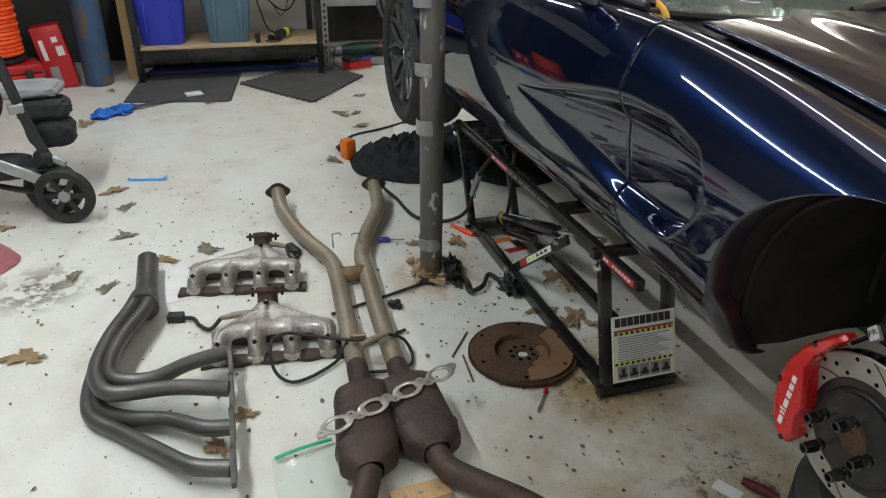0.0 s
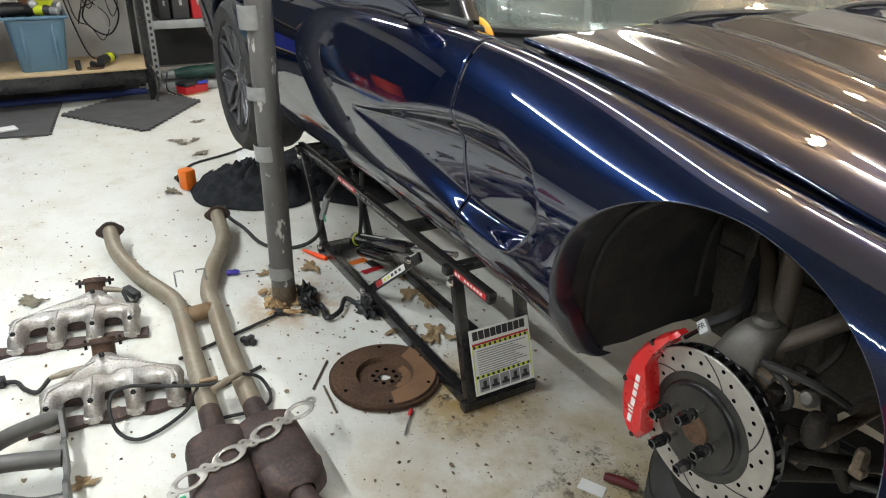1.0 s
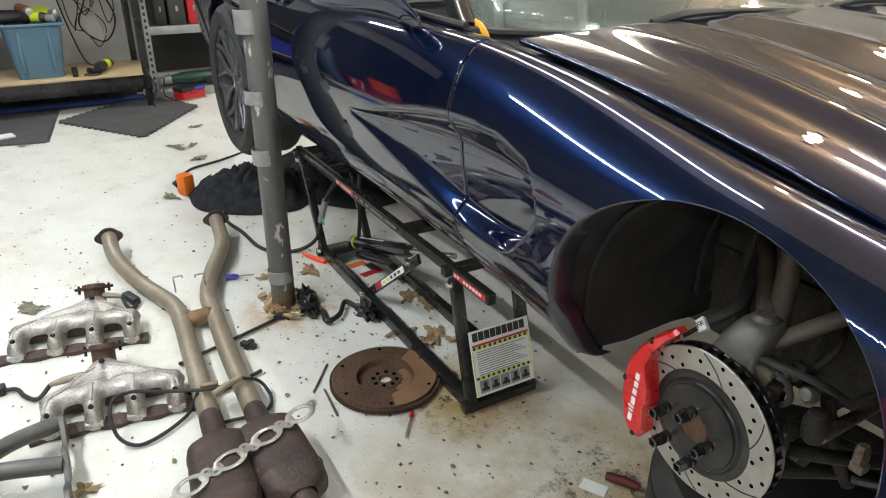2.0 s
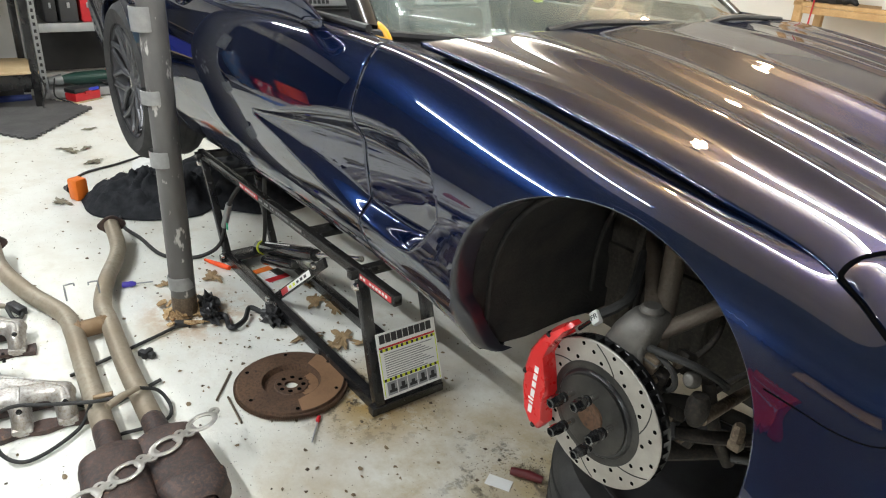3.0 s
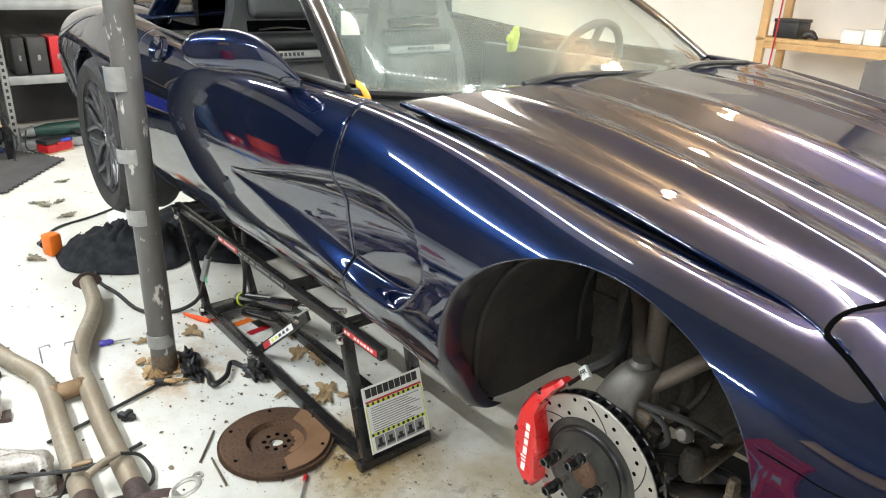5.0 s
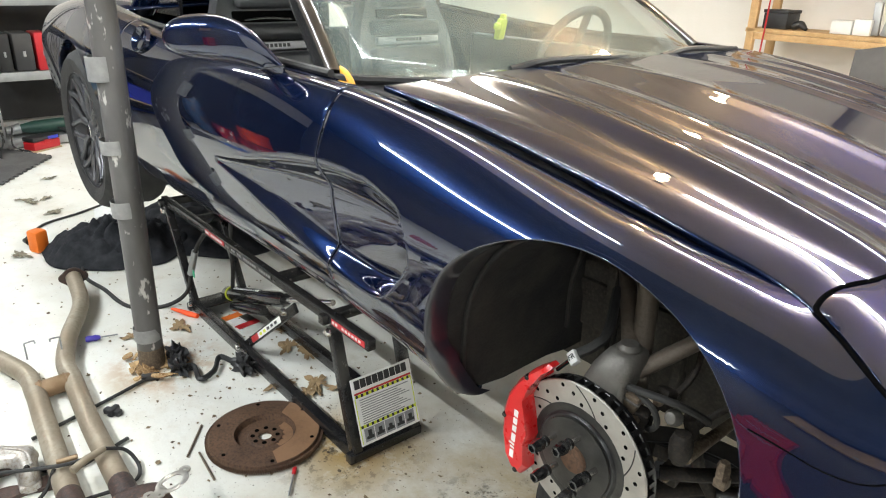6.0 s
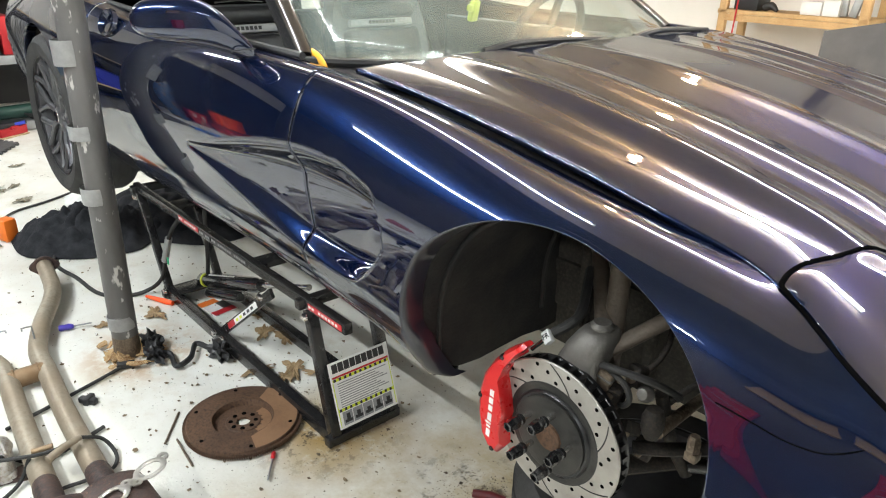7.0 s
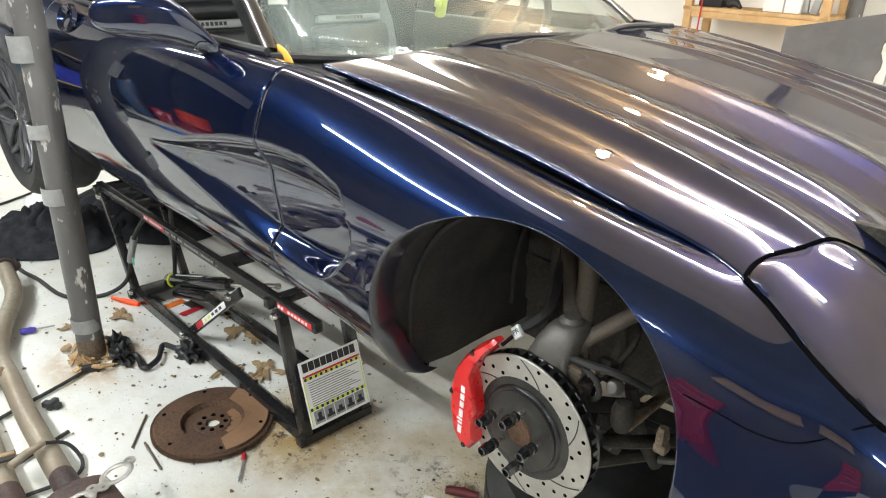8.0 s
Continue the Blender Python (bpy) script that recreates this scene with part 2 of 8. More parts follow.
def film(name, colour, veil, rough):
    """A thin clear sheet with a slight pale veil and its own gloss."""
    m = bpy.data.materials.new(name)
    m.use_nodes = True
    nt = m.node_tree
    b = nt.nodes["Principled BSDF"]
    b.inputs["Base Color"].default_value = (*colour, 1)
    b.inputs["Roughness"].default_value = rough
    tr = nt.nodes.new("ShaderNodeBsdfTransparent")
    tr.inputs["Color"].default_value = (0.88, 0.94, 0.92, 1)
    mx = nt.nodes.new("ShaderNodeMixShader")
    n = nt.nodes.new("ShaderNodeTexNoise")
    n.inputs["Scale"].default_value = 5.0
    lw = nt.nodes.new("ShaderNodeLayerWeight")
    lw.inputs["Blend"].default_value = 0.5
    fr = nt.nodes.new("ShaderNodeMath")
    fr.operation = "POWER"
    nt.links.new(lw.outputs["Facing"], fr.inputs[0])
    fr.inputs[1].default_value = 4.0
    gloss = nt.nodes.new("ShaderNodeMapRange")
    gloss.inputs["To Min"].default_value, gloss.inputs["To Max"].default_value = 0.04, 0.9
    nt.links.new(fr.outputs[0], gloss.inputs["Value"])
    r = nt.nodes.new("ShaderNodeMapRange")
    r.inputs["To Min"].default_value, r.inputs["To Max"].default_value = veil * 0.6, veil * 1.4
    nt.links.new(n.outputs["Fac"], r.inputs["Value"])
    nt.links.new(r.outputs["Result"], mx.inputs[0])
    nt.links.new(tr.outputs[0], mx.inputs[1])
    nt.links.new(b.outputs[0], mx.inputs[2])
    gl = nt.nodes.new("ShaderNodeBsdfGlossy")
    gl.inputs["Roughness"].default_value = rough * 0.2
    top = nt.nodes.new("ShaderNodeMixShader")
    nt.links.new(gloss.outputs["Result"], top.inputs[0])
    nt.links.new(mx.outputs[0], top.inputs[1])
    nt.links.new(gl.outputs[0], top.inputs[2])
    nt.links.new(top.outputs[0], nt.nodes["Material Output"].inputs["Surface"])
    return m


# greenish veil painted in for the bright reflections that haze the windscreen
WINDSCREEN = film("windscreen_glass", (0.66, 0.78, 0.75), 0.08, 0.1)
CLEAR_FILM = film("clear_film", (0.8, 0.82, 0.8), 0.10, 0.5)


def floor_material():
    """White floor paint over concrete: yellowed, stained brown by the pole, jack and wheel, and strewn with dark grit."""
    m = bpy.data.materials.new("white_floor_paint")
    m.use_nodes = True
    nt = m.node_tree
    b = nt.nodes["Principled BSDF"]
    co = nt.nodes.new("ShaderNodeTexCoord").outputs["Object"]

    def tex(sc, det=6.0, rgh=0.6):
        n = nt.nodes.new("ShaderNodeTexNoise")
        n.inputs["Scale"].default_value, n.inputs["Detail"].default_value, n.inputs["Roughness"].default_value = sc, det, rgh
        nt.links.new(co, n.inputs["Vector"])
        return n.outputs["Fac"]

    def ramp(v, lo, hi, a=0.0, c=1.0):
        r = nt.nodes.new("ShaderNodeMapRange")
        for k, val in zip(("From Min", "From Max", "To Min", "To Max"), (lo, hi, a, c)):
            r.inputs[k].default_value = val
        nt.links.new(v, r.inputs["Value"])
        return r.outputs["Result"]

    def times(a, c, op="MULTIPLY"):
        n = nt.nodes.new("ShaderNodeMath")
        n.operation, n.use_clamp = op, True
        nt.links.new(a, n.inputs[0])
        nt.links.new(c, n.inputs[1])
        return n.outputs[0]

    def blend(fac, a, c):
        x = nt.nodes.new("ShaderNodeMix")
        x.data_type = "RGBA"
        nt.links.new(fac, x.inputs["Factor"])
        for sock, v in ((x.inputs["A"], a), (x.inputs["B"], c)):
            if isinstance(v, tuple):
                sock.default_value = (*v, 1)
            else:
                nt.links.new(v, sock)
        return x.outputs["Result"]

    def spill(x, y, r):
        d = nt.nodes.new("ShaderNodeVectorMath")
        d.operation = "DISTANCE"
        nt.links.new(co, d.inputs[0])
        d.inputs[1].default_value = (x, y, 0)
        return ramp(d.outputs["Value"], r, r * 0.25)

    base = blend(ramp(tex(0.8), 0.35, 0.7), (0.74, 0.745, 0.70), (0.66, 0.65, 0.58))
    base = blend(ramp(tex(5.0), 0.46, 0.78, 0, 0.6), base, (0.54, 0.49, 0.39))
    base = blend(times(ramp(tex(1.7, 9.0, 0.75), 0.54, 0.66, 0, 0.55), ramp(tex(11.0, 6.0), 0.4, 0.62)), base, (0.44, 0.36, 0.23))
    base = blend(ramp(tex(70, 3.0), 0.6, 0.8, 0, 0.5), base, (0.5, 0.46, 0.39))
    oil = times(spill(-0.35, -0.4, 1.05), ramp(tex(3.2, 8.0), 0.34, 0.72))
    base = blend(oil, base, (0.30, 0.22, 0.12))
    rust = times(spill(-0.96, -0.68, 0.27), ramp(tex(9.0, 9.0, 0.75), 0.38, 0.50))
    base = blend(rust, base, (0.34, 0.22, 0.075))
    soot = times(spill(-1.0, -0.68, 0.3), ramp(tex(17.0, 9.0, 0.75), 0.52, 0.57))
    base = blend(soot, base, (0.05, 0.035, 0.02))
    rust = times(spill(-0.45, -0.65, 0.7), ramp(tex(6.0, 9.0, 0.7), 0.42, 0.64, 0, 0.8))
    base = blend(rust, base, (0.37, 0.28, 0.13))
    tar = times(spill(-0.47, -0.56, 0.24), ramp(tex(13.0, 9.0, 0.75), 0.53, 0.6))
    base = blend(tar, base, (0.04, 0.03, 0.02))
    wisps = times(ramp(tex(3.0, 9.0, 0.72), 0.56, 0.72, 0, 0.6), ramp(tex(0.9), 0.4, 0.6))
    base = blend(wisps, base, (0.46, 0.38, 0.25))
    rust = times(spill(-1.78, -0.97, 0.25), ramp(tex(9.0, 9.0, 0.7), 0.42, 0.56))
    base = blend(rust, base, (0.42, 0.22, 0.06))
    base = blend(times(spill(-2.07, -2.5, 0.22), ramp(tex(11, 5.0), 0.46, 0.52)), base, (0.16, 0.15, 0.11))
    grit = times(ramp(tex(130, 2.0, 0.5), 0.69, 0.72), ramp(tex(2.6, 5.0), 0.46, 0.58))
    base = blend(grit, base, (0.09, 0.075, 0.055))
    scuffs = times(ramp(tex(24, 3.0), 0.66, 0.71), ramp(tex(1.1), 0.5, 0.62))
    base = blend(scuffs, base, (0.4, 0.36, 0.28))
    nt.links.new(base, b.inputs["Base Color"])
    nt.links.new(ramp(tex(4.0), 0.2, 0.8, 0.32, 0.6), b.inputs["Roughness"])
    bp = nt.nodes.new("ShaderNodeBump")
    bp.inputs["Distance"].default_value = 0.002
    nt.links.new(tex(30, 6.0), bp.inputs["Height"])
    nt.links.new(bp.outputs["Normal"], b.inputs["Normal"])
    return m


FLOOR = floor_material()


# ---- shape helpers ----
def part(name, bm, mat, parent=None, label="", smooth=True, angle=40.0):
    """Links a bmesh as one mesh object; under a parent it keeps its world place."""
    bmesh.ops.recalc_face_normals(bm, faces=bm.faces)
    me = bpy.data.meshes.new(name)
    if smooth:
        lim = radians(angle)
        for f in bm.faces:
            f.smooth = True
        for e in bm.edges:
            e.smooth = len(e.link_faces) != 2 or e.calc_face_angle(0) < lim
    bm.to_mesh(me)
    bm.free()
    me.materials.append(mat)
    ob = new(name, me)
    if parent is not None:
        ob.parent = parent
        ob.matrix_parent_inverse = parent.matrix_basis.inverted()
    if label:
        ob["label"] = label
    return ob


def thing(name, x, y, z, label, category, group="", kind=""):
    ob = new(name)
    ob.empty_display_size = 0.05
    ob.matrix_basis = pose(x, y, z)
    return tagged(ob, label, category, group, kind)


def box(bm, lo, hi, bevel=0.0, m=None, seg=2):
    """An upright box between two corners, with rounded edges, moved by m."""
    lo, hi = Vector(lo), Vector(hi)
    mid, size = (lo + hi) / 2, hi - lo
    made = bmesh.ops.create_cube(bm, size=1, matrix=Matrix.Translation(mid) @ Matrix.Diagonal((*size, 1)))
    verts = made["verts"]
    if bevel:
        edges = list({e for v in verts for e in v.link_edges})
        res = bmesh.ops.bevel(bm, geom=edges, offset=bevel, segments=seg, affect="EDGES", profile=0.5)
        verts = list({v for f in res["faces"] for v in f.verts} | {v for v in verts if v.is_valid})
    if m is not None:
        bmesh.ops.transform(bm, matrix=m, verts=verts)
    return verts


def one_box(lo, hi, bevel=0.0, m=None):
    bm = bmesh.new()
    box(bm, lo, hi, bevel, m)
    return bm


def spline(pts, n=6):
    """A smooth line through the points."""
    p = [Vector(q) for q in pts]
    p = [2 * p[0] - p[1], *p, 2 * p[-1] - p[-2]]
    out = []
    for i in range(1, len(p) - 2):
        a, b, c, d = p[i - 1 : i + 3]
        for k in range(n):
            t = k / n
            out.append(0.5 * (2 * b + (c - a) * t + (2 * a - 5 * b + 4 * c - d) * t * t + (3 * b - a - 3 * c + d) * t**3))
    return [*out, p[-2]]


def sweep(bm, pts, radius, n=12, caps=True, flat=1.0):
    """A round bar along a line; radius may be one number or one for each point."""
    pts = [Vector(p) for p in pts]
    rad = radius if isinstance(radius, (list, tuple)) else [radius] * len(pts)
    ahead = (pts[1] - pts[0]).normalized()
    side = ahead.cross(Vector((0, 0, 1)) if abs(ahead.z) < 0.95 else Vector((1, 0, 0))).normalized()
    rings = []
    for i, p in enumerate(pts):
        ahead = (pts[min(i + 1, len(pts) - 1)] - pts[max(i - 1, 0)]).normalized()
        side = (side - ahead * side.dot(ahead)).normalized()
        up = side.cross(ahead)
        rings.append([bm.verts.new(p + (side * math.cos(a) + up * math.sin(a) * flat) * rad[i]) for a in (2 * math.pi * k / n for k in range(n))])
    for a, b in zip(rings, rings[1:]):
        for k in range(n):
            bm.faces.new((a[k], a[(k + 1) % n], b[(k + 1) % n], b[k]))
    if caps:
        bm.faces.new(rings[0][::-1])
        bm.faces.new(rings[-1])
    return [v for r in rings for v in r]


def one_sweep(pts, radius, n=12, caps=True, flat=1.0):
    bm = bmesh.new()
    sweep(bm, pts, radius, n, caps, flat)
    return bm


def lathe(bm, profile, n=32, m=None, closed=False):
    """Turns a profile of (radius, height) about z; closed joins its last point to the first."""
    rings = []
    for r, h in profile:
        rings.append([bm.verts.new((r * math.cos(2 * math.pi * k / n), r * math.sin(2 * math.pi * k / n), h)) for k in range(n)] if r > 1e-6 else [bm.verts.new((0, 0, h))])
    pairs = list(zip(rings, rings[1:])) + ([(rings[-1], rings[0])] if closed else [])
    for a, b in pairs:
        for k in range(n):
            j = (k + 1) % n
            if len(a) == 1 and len(b) == 1:
                continue
            if len(a) == 1:
                bm.faces.new((a[0], b[j], b[k]))
            elif len(b) == 1:
                bm.faces.new((a[k], a[j], b[0]))
            else:
                bm.faces.new((a[k], a[j], b[j], b[k]))
    verts = [v for r in rings for v in r]
    if m is not None:
        bmesh.ops.transform(bm, matrix=m, verts=verts)
    return verts


def one_lathe(profile, n=32, m=None, closed=False):
    bm = bmesh.new()
    lathe(bm, profile, n, m, closed)
    return bm


def plate(bm, outline, z0, z1, m=None):
    """A flat plate with the outline (x, y) between two heights."""
    lo = [bm.verts.new((x, y, z0)) for x, y in outline]
    hi = [bm.verts.new((x, y, z1)) for x, y in outline]
    bm.faces.new(lo[::-1])
    bm.faces.new(hi)
    k = len(lo)
    for i in range(k):
        bm.faces.new((lo[i], lo[(i + 1) % k], hi[(i + 1) % k], hi[i]))
    if m is not None:
        bmesh.ops.transform(bm, matrix=m, verts=lo + hi)
    return lo + hi


def one_plate(outline, z0, z1, m=None):
    bm = bmesh.new()
    plate(bm, outline, z0, z1, m)
    return bm


def bar_between(bm, a, b, w, h, bevel=0.003, up=(0, 0, 1)):
    """A square bar from a to b, w wide and h high."""
    a, b = Vector(a), Vector(b)
    x = (b - a).normalized()
    y = Vector(up).cross(x).normalized()
    z = x.cross(y)
    m = Matrix((( x.x, y.x, z.x, a.x), (x.y, y.y, z.y, a.y), (x.z, y.z, z.z, a.z), (0, 0, 0, 1)))
    return box(bm, (0, -w / 2, -h / 2), ((b - a).length, w / 2, h / 2), bevel, m)


def one_bar(a, b, w, h, bevel=0.003, up=(0, 0, 1)):
    bm = bmesh.new()
    bar_between(bm, a, b, w, h, bevel, up)
    return bm


def natural(ts, vs):
    """The second derivatives of the natural cubic spline through the keys."""
    n = len(ts)
    a, d = np.eye(n), np.zeros(n)
    for i in range(1, n - 1):
        h0, h1 = ts[i] - ts[i - 1], ts[i + 1] - ts[i]
        a[i, i - 1 : i + 2] = h0, 2 * (h0 + h1), h1
        d[i] = 6 * ((vs[i + 1] - vs[i]) / h1 - (vs[i] - vs[i - 1]) / h0)
    return np.linalg.solve(a, d)


def on_spline(ts, vs, m, t):
    i = min(max(int(np.searchsorted(ts, t, "right")) - 1, 0), len(ts) - 2)
    h = ts[i + 1] - ts[i]
    p, q = (ts[i + 1] - t) / h, (t - ts[i]) / h
    return float(p * vs[i] + q * vs[i + 1] + ((p**3 - p) * m[i] + (q**3 - q) * m[i + 1]) * h * h / 6)


def keyed(xs, vs):
    """A smooth function through the keys, even in its curvature."""
    xs, vs = np.array(xs, float), np.array(vs, float)
    m = natural(xs, vs)
    return lambda x: on_spline(xs, vs, m, min(max(x, xs[0]), xs[-1]))


def smooth01(v, lo, hi):
    t = min(max((v - lo) / (hi - lo), 0.0), 1.0)
    return t * t * (3 - 2 * t)


# ---- structure ----
X0, X1, Y0, Y1 = -6.35, 3.6, -4.6, 4.2
tagged(part("floor", one_box((X0 - 0.2, Y0 - 0.2, -0.15), (X1 + 0.2, Y1 + 0.2, 0)), FLOOR), "white painted concrete garage floor with stains and grit", "floor", kind="structure")
tagged(part("ceiling", one_box((X0 - 0.2, Y0 - 0.2, CEIL), (X1 + 0.2, Y1 + 0.2, CEIL + 0.15)), CEILM), "tan board garage ceiling", "ceiling", kind="structure")
# thin dark slab added so that the fender's shoulder mirrors darkness
tagged(part("ceiling_darkener", one_box((X0, Y0, CEIL - 0.006), (X1, -0.9, CEIL - 0.001)), CEIL_DARKENER), "dark slab added under the ceiling to darken paint reflections", "ceiling", kind="structure")
for nm, lo, hi in (("wall_west", (X0 - 0.15, Y0, 0.002), (X0, Y1, CEIL)), ("wall_east", (X1, Y0, 0.002), (X1 + 0.15, Y1, CEIL)),
                   ("wall_south", (X0 - 0.15, Y0 - 0.15, 0.002), (X1 + 0.15, Y0, CEIL)), ("wall_north", (X0 - 0.15, Y1, 0.002), (X1 + 0.15, Y1 + 0.15, CEIL))):
    # the unseen south wall is darkened, so that the car's side mirrors dark
    dark = nm == "wall_south"
    tagged(part(nm, one_box(lo, hi), SOUTH_WALL if dark else WALL), "dark grey garage wall" if dark else "white painted garage wall", "wall", kind="structure")


# ---- the car: x forward from the front axle, right side towards the open floor ----
KX = (-3.4, -2.65, -1.9, -1.3, -0.75, -0.4, -0.1, 0.1, 0.25, 0.36, 0.5, 0.8)
W_SEAM = keyed(KX, (0.70, 0.78, 0.80, 0.81, 0.79, 0.745, 0.725, 0.712, 0.714, 0.77, 0.80, 0.62))
Z_SEAM = keyed(KX, (1.19, 1.23, 1.18, 1.155, 1.14, 1.09, 1.035, 1.0, 0.968, 0.93, 0.87, 0.72))
W_CREST = keyed(KX, (0.78, 0.845, 0.85, 0.855, 0.84, 0.815, 0.80, 0.785, 0.775, 0.80, 0.82, 0.65))
Z_CREST = keyed(KX, (1.17, 1.215, 1.17, 1.15, 1.145, 1.107, 1.052, 1.012, 0.957, 0.905, 0.842, 0.69))
W_SHOULDER = keyed(KX, (0.87, 0.92, 0.91, 0.905, 0.90, 0.895, 0.886, 0.870, 0.834, 0.829, 0.834, 0.68))
Z_SHOULDER = keyed(KX, (1.06, 1.10, 1.085, 1.08, 1.07, 1.035, 1.003, 0.968, 0.907, 0.862, 0.79, 0.64))
W_WIDE = keyed(KX, (0.88, 0.935, 0.932, 0.93, 0.925, 0.92, 0.912, 0.894, 0.862, 0.851, 0.85, 0.72))
Z_WIDE = keyed(KX, (0.94, 0.97, 0.985, 0.985, 0.96, 0.92, 0.90, 0.875, 0.825, 0.785, 0.71, 0.57))
W_LOW = keyed(KX, (0.84, 0.90, 0.885, 0.875, 0.875, 0.885, 0.894, 0.898, 0.895, 0.887, 0.876, 0.755))
Z_LOW = keyed(KX, (0.72, 0.72, 0.70, 0.69, 0.69, 0.69, 0.69, 0.69, 0.68, 0.66, 0.61, 0.52))
W_SILL = keyed(KX, (0.72, 0.80, 0.77, 0.76, 0.765, 0.80, 0.855, 0.897, 0.922, 0.922, 0.908, 0.78))
Z_SILL = keyed(KX, (0.62, 0.58, 0.57, 0.565, 0.565, 0.56, 0.55, 0.54, 0.53, 0.51, 0.48, 0.44))
ARCH_X, ARCH_Z, ARCH_RX, ARCH_RZ = -0.03, 0.69, 0.316, 0.316
REAR_X, REAR_Z, REAR_R = -2.66, 0.70, 0.375


@functools.lru_cache(maxsize=None)
def section(x):
    """The right side's section at x as a smooth curve: its knots, widths, heights and curvatures."""
    nose = smooth01(x, -0.1, 0.22)
    waist = (1 - nose) * (W_WIDE(x) - 0.012) + nose * (0.5 * (W_LOW(x) + W_WIDE(x)) + 0.001)
    ctl = [(W_SILL(x), Z_SILL(x)), (W_LOW(x), Z_LOW(x)), (waist, 0.5 * (Z_LOW(x) + Z_WIDE(x))),
           (W_WIDE(x), Z_WIDE(x)), (W_SHOULDER(x), Z_SHOULDER(x)), (W_CREST(x), Z_CREST(x)), (W_SEAM(x), Z_SEAM(x))]
    ts = np.concatenate(([0.0], np.cumsum([math.dist(a, b) for a, b in zip(ctl, ctl[1:])])))
    ts /= ts[-1]
    ws, zs = np.array([c[0] for c in ctl]), np.array([c[1] for c in ctl])
    return ts, ws, zs, natural(ts, ws), natural(ts, zs)


def side_point(x, s):
    """The right side's section at x: s runs from the sill's inner edge (0) to the bonnet or belt line (1)."""
    ts, ws, zs, mw, mz = section(round(x, 5))
    if s < 0.08:
        w, z = ws[0] - 0.07 * (1 - s / 0.08), zs[0] - 0.012 * (1 - s / 0.08)
    else:
        t = (s - 0.08) / 0.92
        w, z = on_spline(ts, ws, mw, t), on_spline(ts, zs, mz, t)
    # the scooped cove behind the front wheel, sharp at its front and lower lips and fading into the door
    if -1.35 < x < -0.3 and 0.6 < z < 1.02:
        mid = 0.872 - 0.02 * (x + 0.4)
        half = 0.135 * smooth01(x, -1.35, -0.62) * (1 - 0.25 * smooth01(x, -0.55, -0.38))
        front = -0.385 - 1.3 * max(0.86 - z, 0) ** 1.15 - 1.6 * max(z - 0.9, 0) ** 1.5
        if half > 0.01:
            across = 1 - smooth01(abs(z - mid), half * (0.35 if z > mid else 0.3 + 0.42 * smooth01(x, -0.95, -0.55)), half)
            w -= 0.05 * across * (1 - smooth01(x, front - 0.014, front)) * smooth01(x, -1.35, -0.5)
    return w, z


def arch_s(x, cx, cz, rx, rz):
    """The s at which the side meets a wheel arch at x."""
    if abs(x - cx) >= rx:
        return 0.0
    top = cz + rz * math.sqrt(max(1 - ((x - cx) / rx) ** 2, 0))
    lo, hi = 0.05, 0.98
    for _ in range(30):
        m = (lo + hi) / 2
        lo, hi = (m, hi) if side_point(x, m)[1] < top else (lo, m)
    return lo


def columns(x0, x1, step, arch=None):
    xs = list(np.linspace(x0, x1, max(int((x1 - x0) / step), 2) + 1))
    if arch:
        cx, rx = arch[0], arch[2]
        xs += [cx - rx * math.cos(math.pi * k / 56) for k in range(57)]
        xs = [v for v in sorted(set(round(v, 5) for v in xs)) if x0 <= v <= x1]
    return xs


def side_panel(x0, x1, arch=None, side=-1, n=90, step=0.012):
    """The skin between x0 and x1, in an upper sheet over the arch and a lower one before and behind it."""
    bm = bmesh.new()
    xs = columns(x0, x1, step, arch)
    inside = [bool(arch) and abs(x - arch[0]) < arch[2] - 1e-6 for x in xs]

    def at_height(x, z):
        lo, hi = 0.05, 0.98
        for _ in range(30):
            m = (lo + hi) / 2
            lo, hi = (m, hi) if side_point(x, m)[1] < z else (lo, m)
        return lo

    def sheet(cols):
        rows = []
        for x, lo, hi, m in cols:
            row = []
            for k in range(m + 1):
                w, z = side_point(x, lo + (hi - lo) * k / m)
                row.append(bm.verts.new((x, side * w, z)))
            rows.append(row)
        for p, q in zip(rows, rows[1:]):
            for k in range(len(p) - 1):
                bm.faces.new((p[k], q[k], q[k + 1], p[k + 1]))

    if not arch:
        sheet([(x, 0.0, 1.0, n) for x in xs])
    else:
        cut = [arch_s(x, *arch) if i else at_height(x, arch[1]) for x, i in zip(xs, inside)]
        sheet([(x, c, 1.0, n) for x, c in zip(xs, cut)])
        run = []
        for x, c, i in [*zip(xs, cut, inside), (0, 0, True)]:
            if not i:
                run.append((x, 0.0, c, 40))
            elif run:
                if len(run) > 1:
                    sheet(run)
                run = []
    bmesh.ops.remove_doubles(bm, verts=bm.verts, dist=2e-5)
    return bm


def thicken(ob, t, offset=-1):
    mod = ob.modifiers.new("thickness", "SOLIDIFY")
    mod.thickness, mod.offset = t, offset
    return ob


